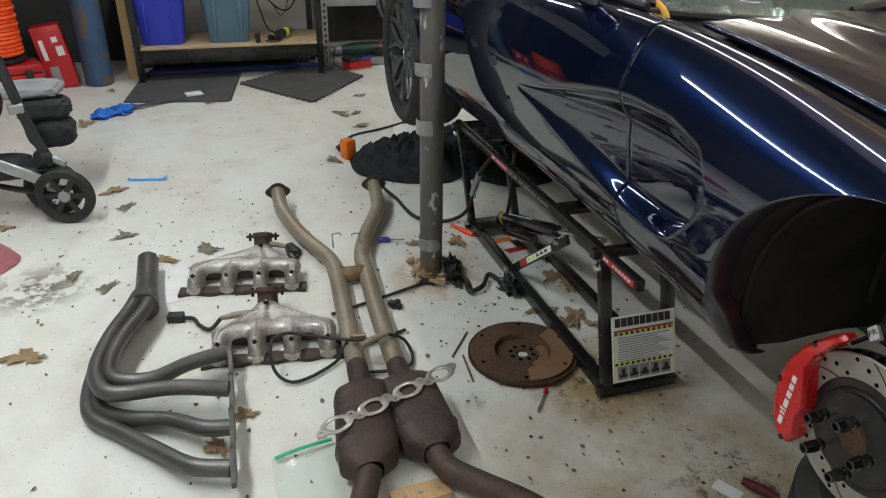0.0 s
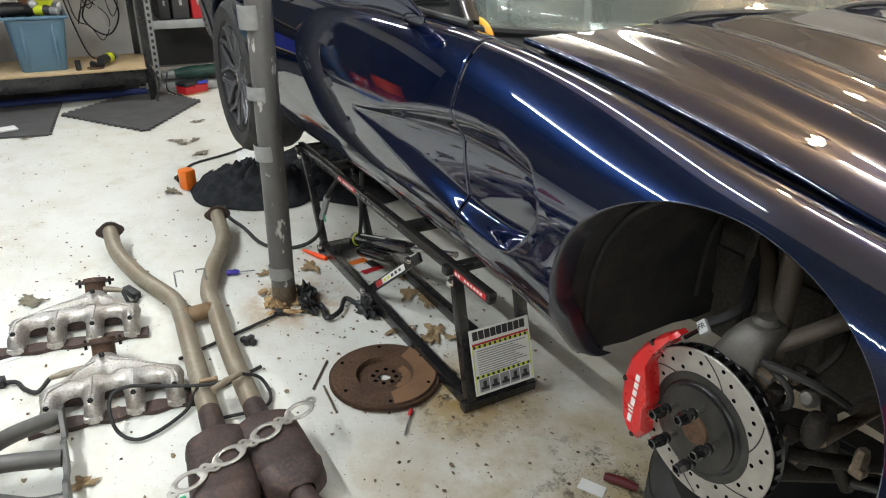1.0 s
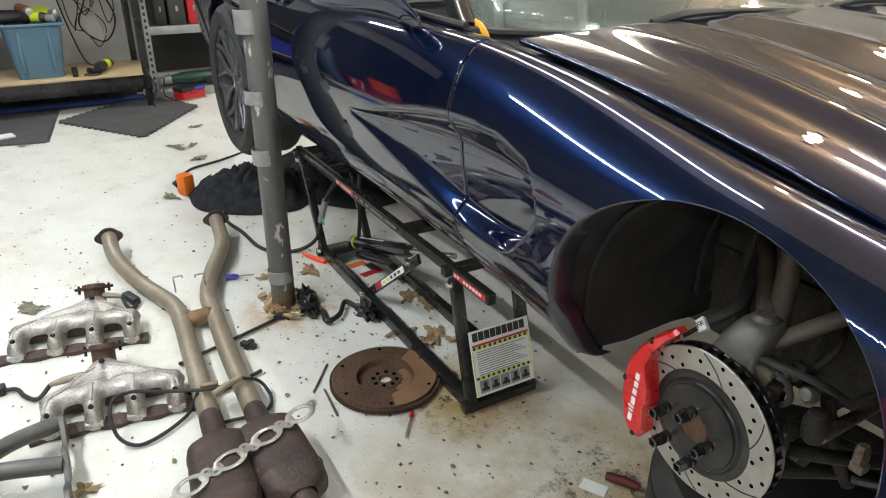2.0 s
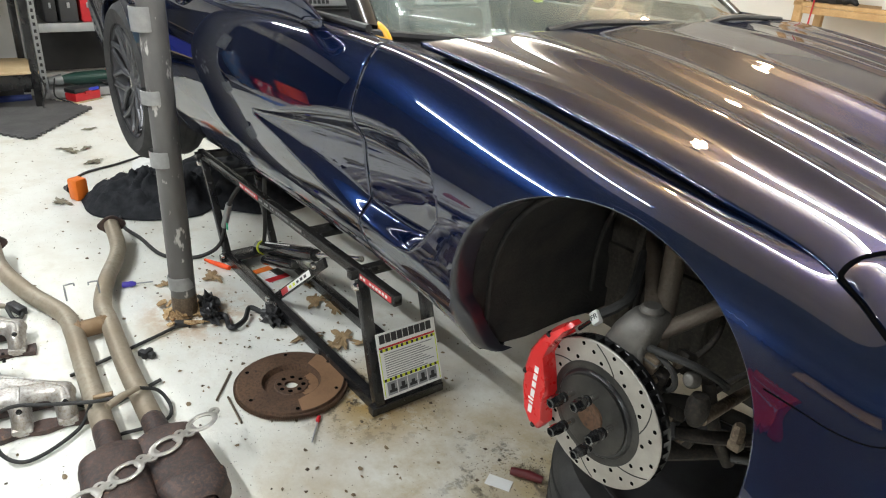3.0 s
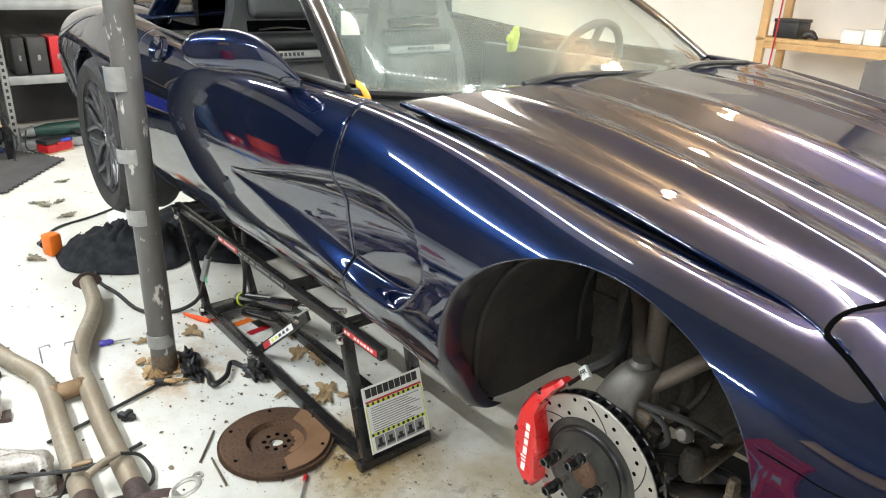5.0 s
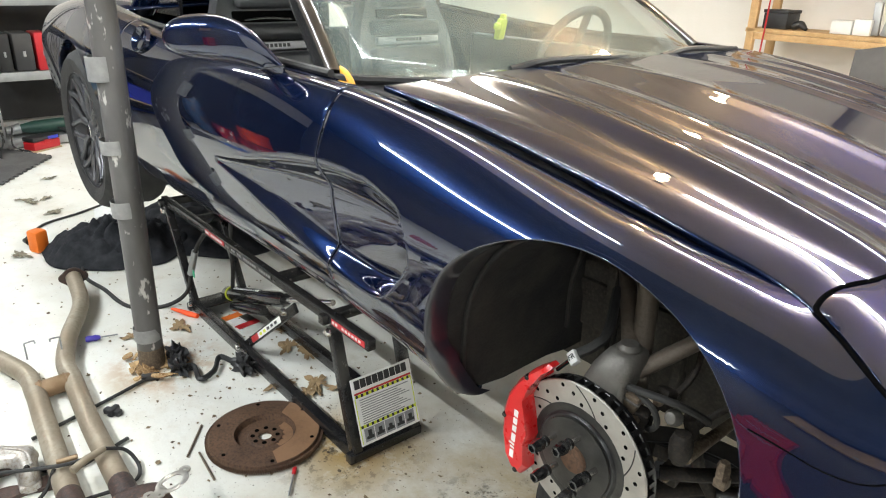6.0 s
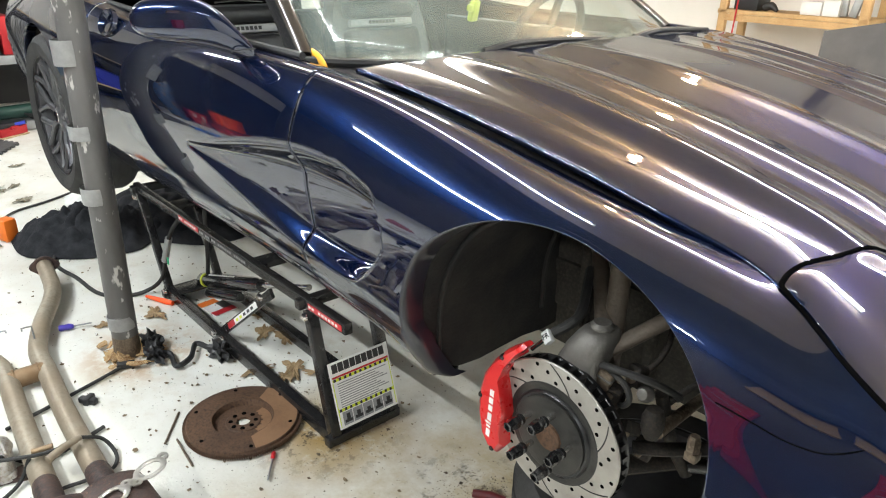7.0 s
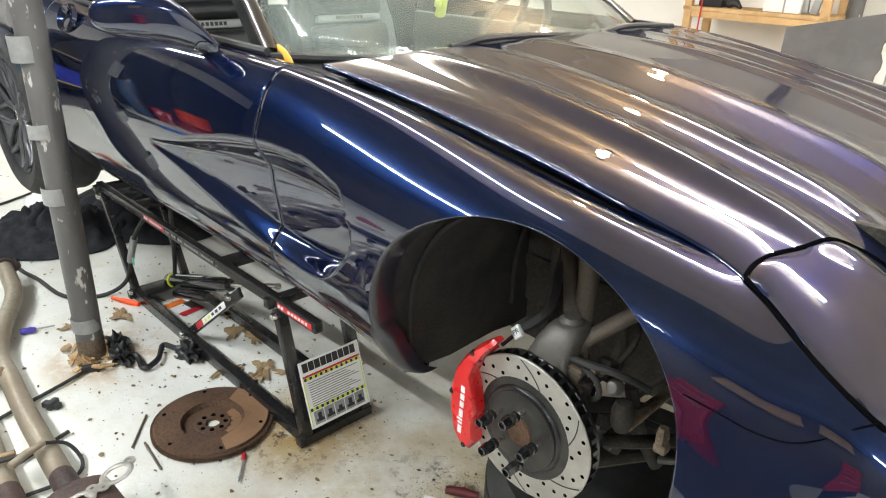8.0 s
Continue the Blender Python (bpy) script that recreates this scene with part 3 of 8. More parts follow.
car = thing("sports_car", -1.2, 0, 0, "dark metallic blue sports car on a jack, front wheel removed", "car")
FRONT_ARCH, REAR_ARCH = (ARCH_X, ARCH_Z, ARCH_RX, ARCH_RZ), (REAR_X, REAR_Z, REAR_R, REAR_R)
SEAM_DOOR = -0.70
for sgn in (-1, 1):
    fine = 0.007 if sgn < 0 else 0.03
    cnt = 150 if sgn < 0 else 44
    thicken(part("front_fender", side_panel(SEAM_DOOR + 0.003, 0.8, FRONT_ARCH, sgn, n=cnt, step=fine), PAINT, car, "glossy metallic blue front fender", angle=60), 0.006, -sgn * sgn)
    thicken(part("door", side_panel(-2.06, SEAM_DOOR - 0.003, None, sgn, n=cnt, step=fine), PAINT, car, "glossy blue door", angle=60), 0.006)
    thicken(part("rear_quarter", side_panel(-3.4, -2.066, REAR_ARCH, sgn, n=cnt, step=fine), PAINT, car, angle=60), 0.006)

# rolled wheel-arch lips and the black liners behind them
for sgn in (-1, 1):
    for nm, (cx, cz, rx, rz), depth in (("front", FRONT_ARCH, 0.42), ("rear", REAR_ARCH, 0.4)):
        rim, lip = [], bmesh.new()
        lo = -26 if nm == "front" else -10
        for k in range(lo, 181 - lo, 4):
            a = radians(k)
            x, z = cx + rx * math.cos(a), cz + rz * math.sin(a)
            if z < cz:
                x = cx + (rx if math.cos(a) > 0 else -rx)
            lo_s, hi_s = 0.05, 0.98
            for _ in range(26):
                mid_s = (lo_s + hi_s) / 2
                lo_s, hi_s = (mid_s, hi_s) if side_point(x, mid_s)[1] < z else (lo_s, mid_s)
            rim.append(Vector((x, side_point(x, lo_s)[0], z)))
        mid = Vector((cx, 0, cz))
        vs = []
        for k, p in zip(range(lo, 181 - lo, 4), rim):
            out = (p - mid).normalized() if p.z > cz else Vector((math.copysign(1, p.x - cx), 0, 0))
            out.y = 0
            flare = smooth01(-out.x, -0.15, 0.55) if nm == "front" else 0.0
            over, roll, deep = 0.018 * flare, 0.006 + 0.017 * flare, 0.020 + 0.012 * flare
            x, z = p.x + out.x * over, p.z + out.z * over
            lo_s, hi_s = 0.05, 0.98
            for _ in range(26):
                mid_s = (lo_s + hi_s) / 2
                lo_s, hi_s = (mid_s, hi_s) if side_point(x, mid_s)[1] < z else (lo_s, mid_s)
            start = Vector((x, side_point(x, lo_s)[0] - 0.005 + 0.003 * flare, z))
            ring = [start, start + Vector((-out.x * 0.003, 0.001 + 0.006 * flare, -out.z * 0.003))]
            for th in range(0, 91, 15):
                c, sn = math.cos(radians(th)), math.sin(radians(th))
                ring.append(Vector((p.x - out.x * roll * sn, p.y - 0.004 + 0.008 * flare - deep * (1 - c), p.z - out.z * roll * sn)))
            ring.append(ring[-1] + Vector((0, -0.02, 0)))
            vs.append([lip.verts.new((q.x, sgn * q.y, q.z)) for q in ring])
        for a, b in zip(vs, vs[1:]):
            for k in range(len(a) - 1):
                lip.faces.new((a[k], a[k + 1], b[k + 1], b[k]))
        if nm == "front":
            # added bead that gives the lip's crease its reflected light line
            part("arch_glint_bead", one_sweep([Vector((r[0].co.x, r[0].co.y - sgn * 0.002, r[0].co.z)) for r in vs], 0.0045, 8), PAINT, car, "fine bead added round the arch crease to catch a glint")
        part("arch_lip", lip, LIP_PAINT if nm == "front" else PAINT, car, "rolled dark blue arch lip", angle=70)
        liner = bmesh.new()
        rows = []
        for p in rim:
            out = (p - mid).normalized()
            grow = 0.012
            rows.append([liner.verts.new((p.x + out.x * grow * j / 6, sgn * (p.y - 0.04 - depth * j / 6), p.z + out.z * grow * j / 6 + 0.004 * math.sin(j * 2.1 + p.x * 30))) for j in range(7)])
        for a, b in zip(rows, rows[1:]):
            for k in range(6):
                liner.faces.new((a[k], b[k], b[k + 1], a[k + 1]))
        part("wheel_liner", liner, LINER, car, "black plastic wheel liner")
        if nm == "front":
            def well(deg, y):
                c, sn = math.cos(radians(deg)), math.sin(radians(deg))
                return Vector((cx + 0.985 * rx * (c if sn > 0 else math.copysign(1, c)), sgn * y, cz + 0.985 * rz * sn))

            path = [well(a, 0.80) for a in range(204, 128, -6)] + [well(122, 0.78), well(118, 0.74)] + [well(117, y) for y in np.linspace(0.70, 0.56, 5)] + [well(118, 0.52), well(122, 0.49)] + [well(a, 0.48) for a in range(128, 200, 6)]
            part("liner_bead", one_sweep(path, 0.006, 8), LINER, car, "raised bead pressed into the liner")

# bonnet, standing ajar over a dark gap
HOOD_X0, HOOD_X1 = -0.655, 0.86


def hood_point(x, v):
    """v runs across the bonnet from its right edge (-1) to its left (1)."""
    ajar = 1 - smooth01(x, -0.12, 0.29)
    w = W_SEAM(x) - 0.002 - 0.003 * ajar
    edge = Z_SEAM(x) + 0.001 + 0.017 * ajar
    a = abs(v)
    b = a * w / 0.71
    crown = 0.030 * smooth01(x, 0.9, 0.0) + 0.012
    calm = 1 - smooth01(x, -0.15, 0.36)
    ridge = (0.011 * math.exp(-((b - 0.73) / 0.05) ** 2) + 0.009 * math.exp(-((b - 0.52) / 0.045) ** 2) + 0.006 * math.exp(-((b - 0.22) / 0.05) ** 2)) * smooth01(x, -0.75, -0.2) * (1 - smooth01(x, 0.1, 0.85))
    roll = 0.010 * smooth01(x, -0.7, -0.2) * (1 - (max(a - 0.86, 0) / 0.14) ** 2) * (1 - smooth01(x, 0.2, 0.4))
    valley = -0.006 * math.exp(-((b - 0.84) / 0.07) ** 2) * smooth01(x, -0.8, -0.3) * calm
    bulge = 0.012 * (1 - smooth01(b, 0.2, 0.45)) * smooth01(x, -0.8, 0.0)
    low = -0.022 * (1 - smooth01(x, -0.8, -0.25)) * (1 - a * a)
    return Vector((x, v * w, edge + crown * (1 - a**2.4) + ridge + roll + valley + bulge + low))


LID_X, LID_W, LID_U, LID_V = 0.405, 0.635, 0.165, 0.145


hood = bmesh.new()
NX, NV = 190, 190
grid = []
for i in range(NX + 1):
    row = []
    for j in range(NV + 1):
        v = -1 + 2 * j / NV
        back = 0.05 * (1 - v * v) + HOOD_X0
        x = back + (HOOD_X1 - back) * i / NX
        row.append(hood.verts.new(hood_point(x, v)))
    grid.append(row)
for i in range(NX):
    for j in range(NV):
        q = (grid[i][j], grid[i + 1][j], grid[i + 1][j + 1], grid[i][j + 1])
        hood.faces.new(q)
thicken(part("bonnet", hood, PAINT, car, "glossy dark blue bonnet standing ajar", angle=60), 0.012)

def lid_place(a, grow):
    """A point of a closed lamp lid, which lies flush in the bonnet's corner."""
    ca, sa = math.cos(a), math.sin(a)
    rad = grow / (abs(ca) ** 3.4 + abs(sa) ** 3.4) ** (1 / 3.4)
    u, v = LID_U * rad * ca, LID_V * rad * sa
    dx = (v - 0.3 * u) / 1.105
    x, y = LID_X + dx, LID_W + u + 0.35 * dx
    y = min(y, W_SEAM(x) - 0.004)
    return Vector((x, y, hood_point(x, y / (W_SEAM(x) - 0.002)).z))


for sgn in (-1, 1):
    lid = bmesh.new()
    rings = []
    for r in range(17):
        g = (r + 0.02) / 16.02
        lift = (0.0045 if r < 15 else (0.0036 if r == 15 else 0.001)) + 0.011 * (1 - g * g)
        rings.append([lid.verts.new((p.x, sgn * p.y, p.z + lift)) for p in (lid_place(2 * math.pi * k / 72, g) for k in range(72))])
    for a, b in zip(rings, rings[1:]):
        for k in range(72):
            lid.faces.new((a[k], a[(k + 1) % 72], b[(k + 1) % 72], b[k]))
    lid.faces.new(rings[0])
    part("headlamp_lid", lid, PAINT, car, "closed pop-up headlamp lid", angle=60)
    gap = [lid_place(2 * math.pi * k / 72, 1.012) for k in range(73)]
    part("lid_gap", one_sweep([Vector((p.x, sgn * p.y, p.z + 0.0002)) for p in gap], 0.0042, 8, caps=False), VOID, car, "dark gap round the lamp lid")

# dark core under the panels, so that gaps look into shadow
part("firewall", one_box((-0.62, -0.66, 0.62), (-0.36, 0.66, 1.02)), LINER, car, smooth=False)
part("engine_cover", one_box((-0.36, -0.40, 0.62), (0.34, 0.40, 0.90)), LINER, car, smooth=False)
part("radiator_shroud", one_box((0.34, -0.66, 0.55), (0.72, 0.66, 0.76)), LINER, car, smooth=False)
for sgn in (-1, 1):
    ledge = bmesh.new()
    for i in range(20):
        x, xb = -0.69 + i * 0.046, -0.69 + (i + 1) * 0.046
        q = [(x, W_SEAM(x) + 0.004, Z_SEAM(x) - 0.004), (xb, W_SEAM(xb) + 0.004, Z_SEAM(xb) - 0.004), (xb, W_SEAM(xb) - 0.09, Z_SEAM(xb) - 0.03), (x, W_SEAM(x) - 0.09, Z_SEAM(x) - 0.03)]
        ledge.faces.new([ledge.verts.new((a, sgn * b, c)) for a, b, c in q])
    bmesh.ops.remove_doubles(ledge, verts=ledge.verts, dist=1e-5)
    thicken(part("bonnet_channel", ledge, BLACK_TRIM, car), 0.004)

# the shut line between fender and nose
for sgn in (-1, 1):
    line = []
    for x, z in ((0.262, 0.845), (0.31, 0.836), (0.35, 0.830), (0.392, 0.834), (0.424, 0.852), (0.452, 0.876), (0.474, 0.895)):
        lo_s, hi_s = 0.3, 0.98
        for _ in range(24):
            mid_s = (lo_s + hi_s) / 2
            lo_s, hi_s = (mid_s, hi_s) if side_point(x, mid_s)[1] < z else (lo_s, mid_s)
        line.append((x, sgn * (side_point(x, lo_s)[0] - 0.0006), z))
    part("shut_line", one_sweep(spline(line, 6), 0.0014, 6), VOID, car, "thin dark shut line")
# underbody, cabin tub, glass and seats
under = bmesh.new()
box(under, (-3.2, -0.62, 0.56), (-0.42, 0.62, 0.66), 0.02)
part("underbody", under, LINER, car, smooth=False)
for sgn in (-1, 1):
    part("sill_beam", one_box((-2.2, sgn * 0.64 - 0.05, 0.545), (-0.46, sgn * 0.64 + 0.05, 0.64), 0.015), DIRTY_STEEL, car, "grimy sill beam")
tub = bmesh.new()
box(tub, (-2.3, -0.74, 0.64), (-0.62, 0.74, 0.70))
box(tub, (-2.38, -0.74, 0.64), (-2.28, 0.74, 1.12), 0.02)
for sgn in (-1, 1):
    box(tub, (-2.06, min(sgn * 0.72, sgn * 0.77), 0.68), (-0.75, max(sgn * 0.72, sgn * 0.77), 1.10), 0.015)
part("cabin_tub", tub, LEATHER, car, "black cabin lining")
deck = bmesh.new()
rows = []
for i in range(12):
    x = -2.30 - 1.05 * i / 11
    rows.append([deck.verts.new((x, y * W_SEAM(x), Z_SEAM(x) + 0.03 * (1 - y * y) - 0.002)) for y in np.linspace(-1, 1, 15)])
for a, b in zip(rows, rows[1:]):
    for k in range(14):
        deck.faces.new((a[k], a[k + 1], b[k + 1], b[k]))
thicken(part("rear_deck", deck, PAINT, car, "glossy blue rear deck"), 0.01)
tail = one_box((-3.42, -0.72, 0.66), (-3.36, 0.72, 1.18), 0.02)
part("tail_panel", tail, PAINT, car)

# removable roof panel, rear hatch glass and the pillars between them; the roof, out of view, is added to shade the
# cabin
roof = bmesh.new()
rows = []
for i in range(9):
    u = i / 8
    rows.append([roof.verts.new((-1.50 - 0.74 * u + 0.09 * (1 - v * v) * (1 - u), v * (0.60 - 0.03 * u), 1.505 + 0.02 * math.sin(math.pi * u) + 0.03 * (1 - v * v))) for v in np.linspace(-1, 1, 15)])
for a, b in zip(rows, rows[1:]):
    for k in range(14):
        roof.faces.new((a[k], a[k + 1], b[k + 1], b[k]))
thicken(part("roof_panel", roof, PAINT, car, "glossy blue roof panel", angle=60), 0.03)
hatch = bmesh.new()
rows = []
for i in range(11):
    u = i / 10
    rows.append([hatch.verts.new((-2.26 - 0.98 * u, v * (0.57 + 0.05 * u), 1.515 - 0.29 * u - 0.03 * u * u + 0.04 * (1 - v * v))) for v in np.linspace(-1, 1, 15)])
for a, b in zip(rows, rows[1:]):
    for k in range(14):
        hatch.faces.new((a[k], a[k + 1], b[k + 1], b[k]))
thicken(part("rear_hatch_glass", hatch, GLOSS_BLACK, car, "dark tinted rear hatch glass", angle=60), 0.006)
for sgn in (-1, 1):
    part("rear_pillar", one_sweep(spline([(-2.22, sgn * 0.575, 1.50), (-2.30, sgn * 0.64, 1.36), (-2.40, sgn * 0.70, 1.20)], 5), [0.05, 0.05, 0.052, 0.055, 0.058, 0.06, 0.064, 0.068, 0.072, 0.076, 0.08], 14, flat=0.45), PAINT, car, "glossy blue rear pillar")
    part("hatch_side", one_plate([(-2.30, 1.18), (-3.22, 1.18), (-3.22, 1.20), (-2.26, 1.49)], -0.006, 0.006, Matrix.Translation((0, sgn * 0.585, 0)) @ pose(0, 0, 0, 90, 0, 0)), GLOSS_BLACK, car, smooth=False)

dash = bmesh.new()
rows = []
for i in range(10):
    u = i / 9
    rows.append([dash.verts.new((-0.60 - 0.52 * u + 0.07 * (1 - v * v) * (1 - u), v * 0.74, 1.085 + 0.03 * math.sin(u * 2.4) - 0.10 * u**4 - 0.015 * (1 - v * v))) for v in np.linspace(-1, 1, 25)])
for a, b in zip(rows, rows[1:]):
    for k in range(24):
        dash.faces.new((a[k], a[k + 1], b[k + 1], b[k]))
thicken(part("dashboard", dash, DASH, car, "dull dark dashboard top"), 0.05)

gl = bmesh.new()
rows = []
for j in range(13):
    u = j / 12
    row = []
    for k in range(21):
        v = k / 10 - 1
        bx, by, bz = -0.885 + 0.32 * (1 - v * v), v * 0.765, 1.140 - 0.010 * (1 - v * v)
        txp, typ, tzp = -1.60 + 0.18 * (1 - v * v), v * 0.60, 1.50 + 0.025 * (1 - v * v)
        bow = 0.035 * math.sin(math.pi * u)
        row.append(gl.verts.new((bx + (txp - bx) * u + bow * 0.4, by + (typ - by) * u, bz + (tzp - bz) * u + bow)))
    rows.append(row)
for a, b in zip(rows, rows[1:]):
    for k in range(20):
        gl.faces.new((a[k], a[k + 1], b[k + 1], b[k]))
edges_l, edges_r, top = [tuple(r[0].co) for r in rows], [tuple(r[-1].co) for r in rows], [tuple(v.co) for v in rows[-1]]
base_line = [tuple(v.co) for v in rows[0]]
wind = thicken(part("windscreen", gl, WINDSCREEN, car, "clear curved windscreen"), 0.004)
wind.visible_shadow = False
for line in (edges_l, edges_r):
    part("windscreen_pillar", one_sweep([Vector(p) for p in line], 0.032, 14, flat=0.6), GLOSS_BLACK, car, "black windscreen pillar")
part("windscreen_header", one_sweep(top, 0.024, 10), PAINT, car)
part("windscreen_seal", one_sweep([Vector(p) + Vector((0.012, 0, -0.006)) for p in base_line], 0.012, 8), BLACK_TRIM, car)
cowl = bmesh.new()
rows = []
for k in range(21):
    v = k / 10 - 1
    x, y, z = base_line[k]
    hx = HOOD_X0 + 0.05 * (1 - v * v)
    hz = hood_point(hx, v * 0.99).z - 0.026
    rows.append([cowl.verts.new((x + 0.01, y, z - 0.012)), cowl.verts.new((0.5 * (x + hx), y, min(z, hz) - 0.02)), cowl.verts.new((hx + 0.05, y, hz - 0.01))])
for a, b in zip(rows, rows[1:]):
    for k in range(2):
        cowl.faces.new((a[k], a[k + 1], b[k + 1], b[k]))
thicken(part("cowl_grille", cowl, BLACK_TRIM, car, "black plastic cowl"), 0.006)


def wiper(y0, y1, x_off):
    arm = spline([(base_line[10][0] - 0.07 + x_off, y0, 1.158), (base_line[10][0] - 0.05 + x_off, y0 + 0.25 * (y1 - y0), 1.178), (base_line[10][0] - 0.075 + x_off, y1, 1.164)], 8)
    part("wiper_arm", one_sweep(arm, [0.012 - 0.006 * i / (len(arm) - 1) for i in range(len(arm))], 8), BLACK_TRIM, car)
    part("wiper_blade", one_sweep([Vector(p) + Vector((0.004, 0, -0.013)) for p in arm], 0.006, 6), RUBBER, car)


wiper(-0.42, 0.10, 0.0)
wiper(0.20, 0.62, 0.0)
part("wiper_pivot", one_lathe([(0, 0.03), (0.022, 0.03), (0.028, 0.012), (0.028, 0)], 16, pose(-0.66, -0.42, 1.125)), BLACK_TRIM, car)


def seat(y):
    base = bmesh.new()
    box(base, (-1.98, y - 0.25, 0.70), (-1.46, y + 0.25, 0.86), 0.06, None, 3)
    part("seat_cushion", base, LEATHER, car)
    m = Matrix.Translation((-1.965, y, 0.74)) @ pose(0, 0, 0, 0, -14, 0)
    half = keyed((0, 0.25, 0.38, 0.46, 0.54, 0.62, 0.66), (0.26, 0.262, 0.25, 0.222, 0.19, 0.155, 0.10))
    back = bmesh.new()
    rows = []
    for i in range(17):
        z = 0.66 * i / 16
        row = []
        for k in range(24):
            a = 2 * math.pi * k / 24
            c, sn = math.cos(a), math.sin(a)
            px = (0.012 + 0.045 * abs(sn) ** 4 if c > 0 else -0.10) * abs(c) ** 0.4
            row.append(back.verts.new(m @ Vector((px - 0.03, half(z) * math.copysign(abs(sn) ** 0.6, sn), z))))
        rows.append(row)
    for a, b in zip(rows, rows[1:]):
        for k in range(24):
            back.faces.new((a[k], a[(k + 1) % 24], b[(k + 1) % 24], b[k]))
    back.faces.new(rows[0])
    back.faces.new(rows[-1][::-1])
    ob = part("seat_back", back, LEATHER_MID, car, "grey leather seat back", angle=60)
    for nm, z0, z1, w, deep, mat, lb in (("lower_pad", 0.0, 0.325, 0.20, 0.035, LEATHER, "black leather pad"), ("middle_pad", 0.372, 0.438, 0.19, 0.03, LEATHER, "black leather pad"), ("head_pad", 0.495, 0.64, 0.125, 0.03, LEATHER_MID, "")):
        part(nm, one_box((-0.03, -w, z0), (deep - 0.005, w, z1), 0.022, m), mat, ob, lb, angle=60)
    part("head_slot", one_box((-0.02, -0.14, 0.446), (-0.006, 0.14, 0.488), 0.006, m), VOID, ob, "dark opening under the head pad")
    # chrome strip stands in for the white glint under the head pad
    part("slot_glint", one_sweep([m @ p for p in spline([(0.0, -0.10, 0.452), (0.004, 0.0, 0.458), (0.0, 0.10, 0.452)], 6)], 0.004, 8), CHROME, ob, "bright strip standing for a glint in the opening")
    part("seat_band", one_box((-0.01, -0.17, 0.334), (0.018, 0.17, 0.366), 0.008, m), LEATHER_GREY, ob, "pale grey band with dark marks")
    for k in range(8):
        part("band_mark", one_box((0.0181, -0.075 + k * 0.0185, 0.344), (0.0192, -0.062 + k * 0.0185, 0.358), 0, m), BLACK_TRIM, ob, smooth=False)
    part("emblem", one_lathe([(0, 0.0272), (0.02, 0.0268), (0.024, 0.0252)], 20, m @ pose(0, 0, 0.58, 0, 90, 0)), RED_PLASTIC, ob, "small red emblem")


seat(-0.33)
seat(0.33)
wheel_m = pose(-1.13, 0.38, 1.10, 0, -68, 0)
part("steering_wheel", one_lathe([(0.175 + 0.015 * math.cos(a), 0.015 * math.sin(a)) for a in np.linspace(0, 2 * math.pi, 12, endpoint=False)], 40, wheel_m, True), LEATHER, car)
hubs = bmesh.new()
lathe(hubs, [(0, 0.02), (0.05, 0.015), (0.06, -0.03), (0, -0.03)], 20, wheel_m)
for a in (0, 125, 235):
    bar_between(hubs, wheel_m @ Vector((0, 0, 0)), wheel_m @ Vector((0.17 * math.cos(radians(a)), 0.17 * math.sin(radians(a)), 0)), 0.03, 0.015)
part("steering_spoke", hubs, LEATHER, car)

hinge = bmesh.new()
bar_between(hinge, (-0.72, 0.24, 1.115), (-0.76, 0.33, 1.150), 0.03, 0.012)
bar_between(hinge, (-0.76, 0.33, 1.145), (-0.73, 0.42, 1.150), 0.022, 0.018)
lathe(hinge, [(0, 0.014), (0.010, 0.012), (0.013, 0.004), (0.013, -0.008)], 10, pose(-0.755, 0.34, 1.158, 30, 10, 0))
lathe(hinge, [(0, 0.012), (0.008, 0.010), (0.010, 0)], 8, pose(-0.735, 0.27, 1.133, 40, 0, 0))
part("bonnet_hinge", hinge, CAST_ALU, car, "grey metal bonnet hinge")

# door glass channel, mirror and fuel flap
part("belt_seal", one_sweep([(-0.80, -0.815, 1.158), (-1.4, -0.825, 1.168), (-2.05, -0.815, 1.19)], 0.009, 8), BLACK_TRIM, car)
mir = bmesh.new()
rings = []
for y, xc, zt, zb, hd in ((-1.062, -1.137, 1.222, 1.206, 0.010), (-1.052, -1.129, 1.248, 1.184, 0.034), (-1.02, -1.105, 1.268, 1.173, 0.052), (-0.97, -1.068, 1.274, 1.167, 0.060), (-0.93, -1.038, 1.264, 1.160, 0.056), (-0.905, -1.018, 1.242, 1.152, 0.050), (-0.885, -1.002, 1.214, 1.145, 0.046), (-0.868, -0.989, 1.186, 1.136, 0.045), (-0.85, -0.975, 1.163, 1.12, 0.046)):
    ring = []
    for k in range(28):
        b = 2 * math.pi * k / 28
        cx, cz = (math.copysign(abs(f) ** 0.72, f) for f in (math.cos(b), math.sin(b)))
        ring.append(mir.verts.new((xc + hd * (cx if cx > 0 else 0.6 * cx), y, 0.5 * (zt + zb) + 0.5 * (zt - zb) * cz)))
    rings.append(ring)
for a, b in zip(rings, rings[1:]):
    for k in range(28):
        mir.faces.new((a[k], a[(k + 1) % 28], b[(k + 1) % 28], b[k]))
mir.faces.new(rings[0])
mir.faces.new(rings[-1][::-1])
mirror_ob = part("door_mirror", mir, PAINT, car, "glossy blue mirror shell", angle=70)
sub = mirror_ob.modifiers.new("smooth", "SUBSURF")
sub.levels = sub.render_levels = 2
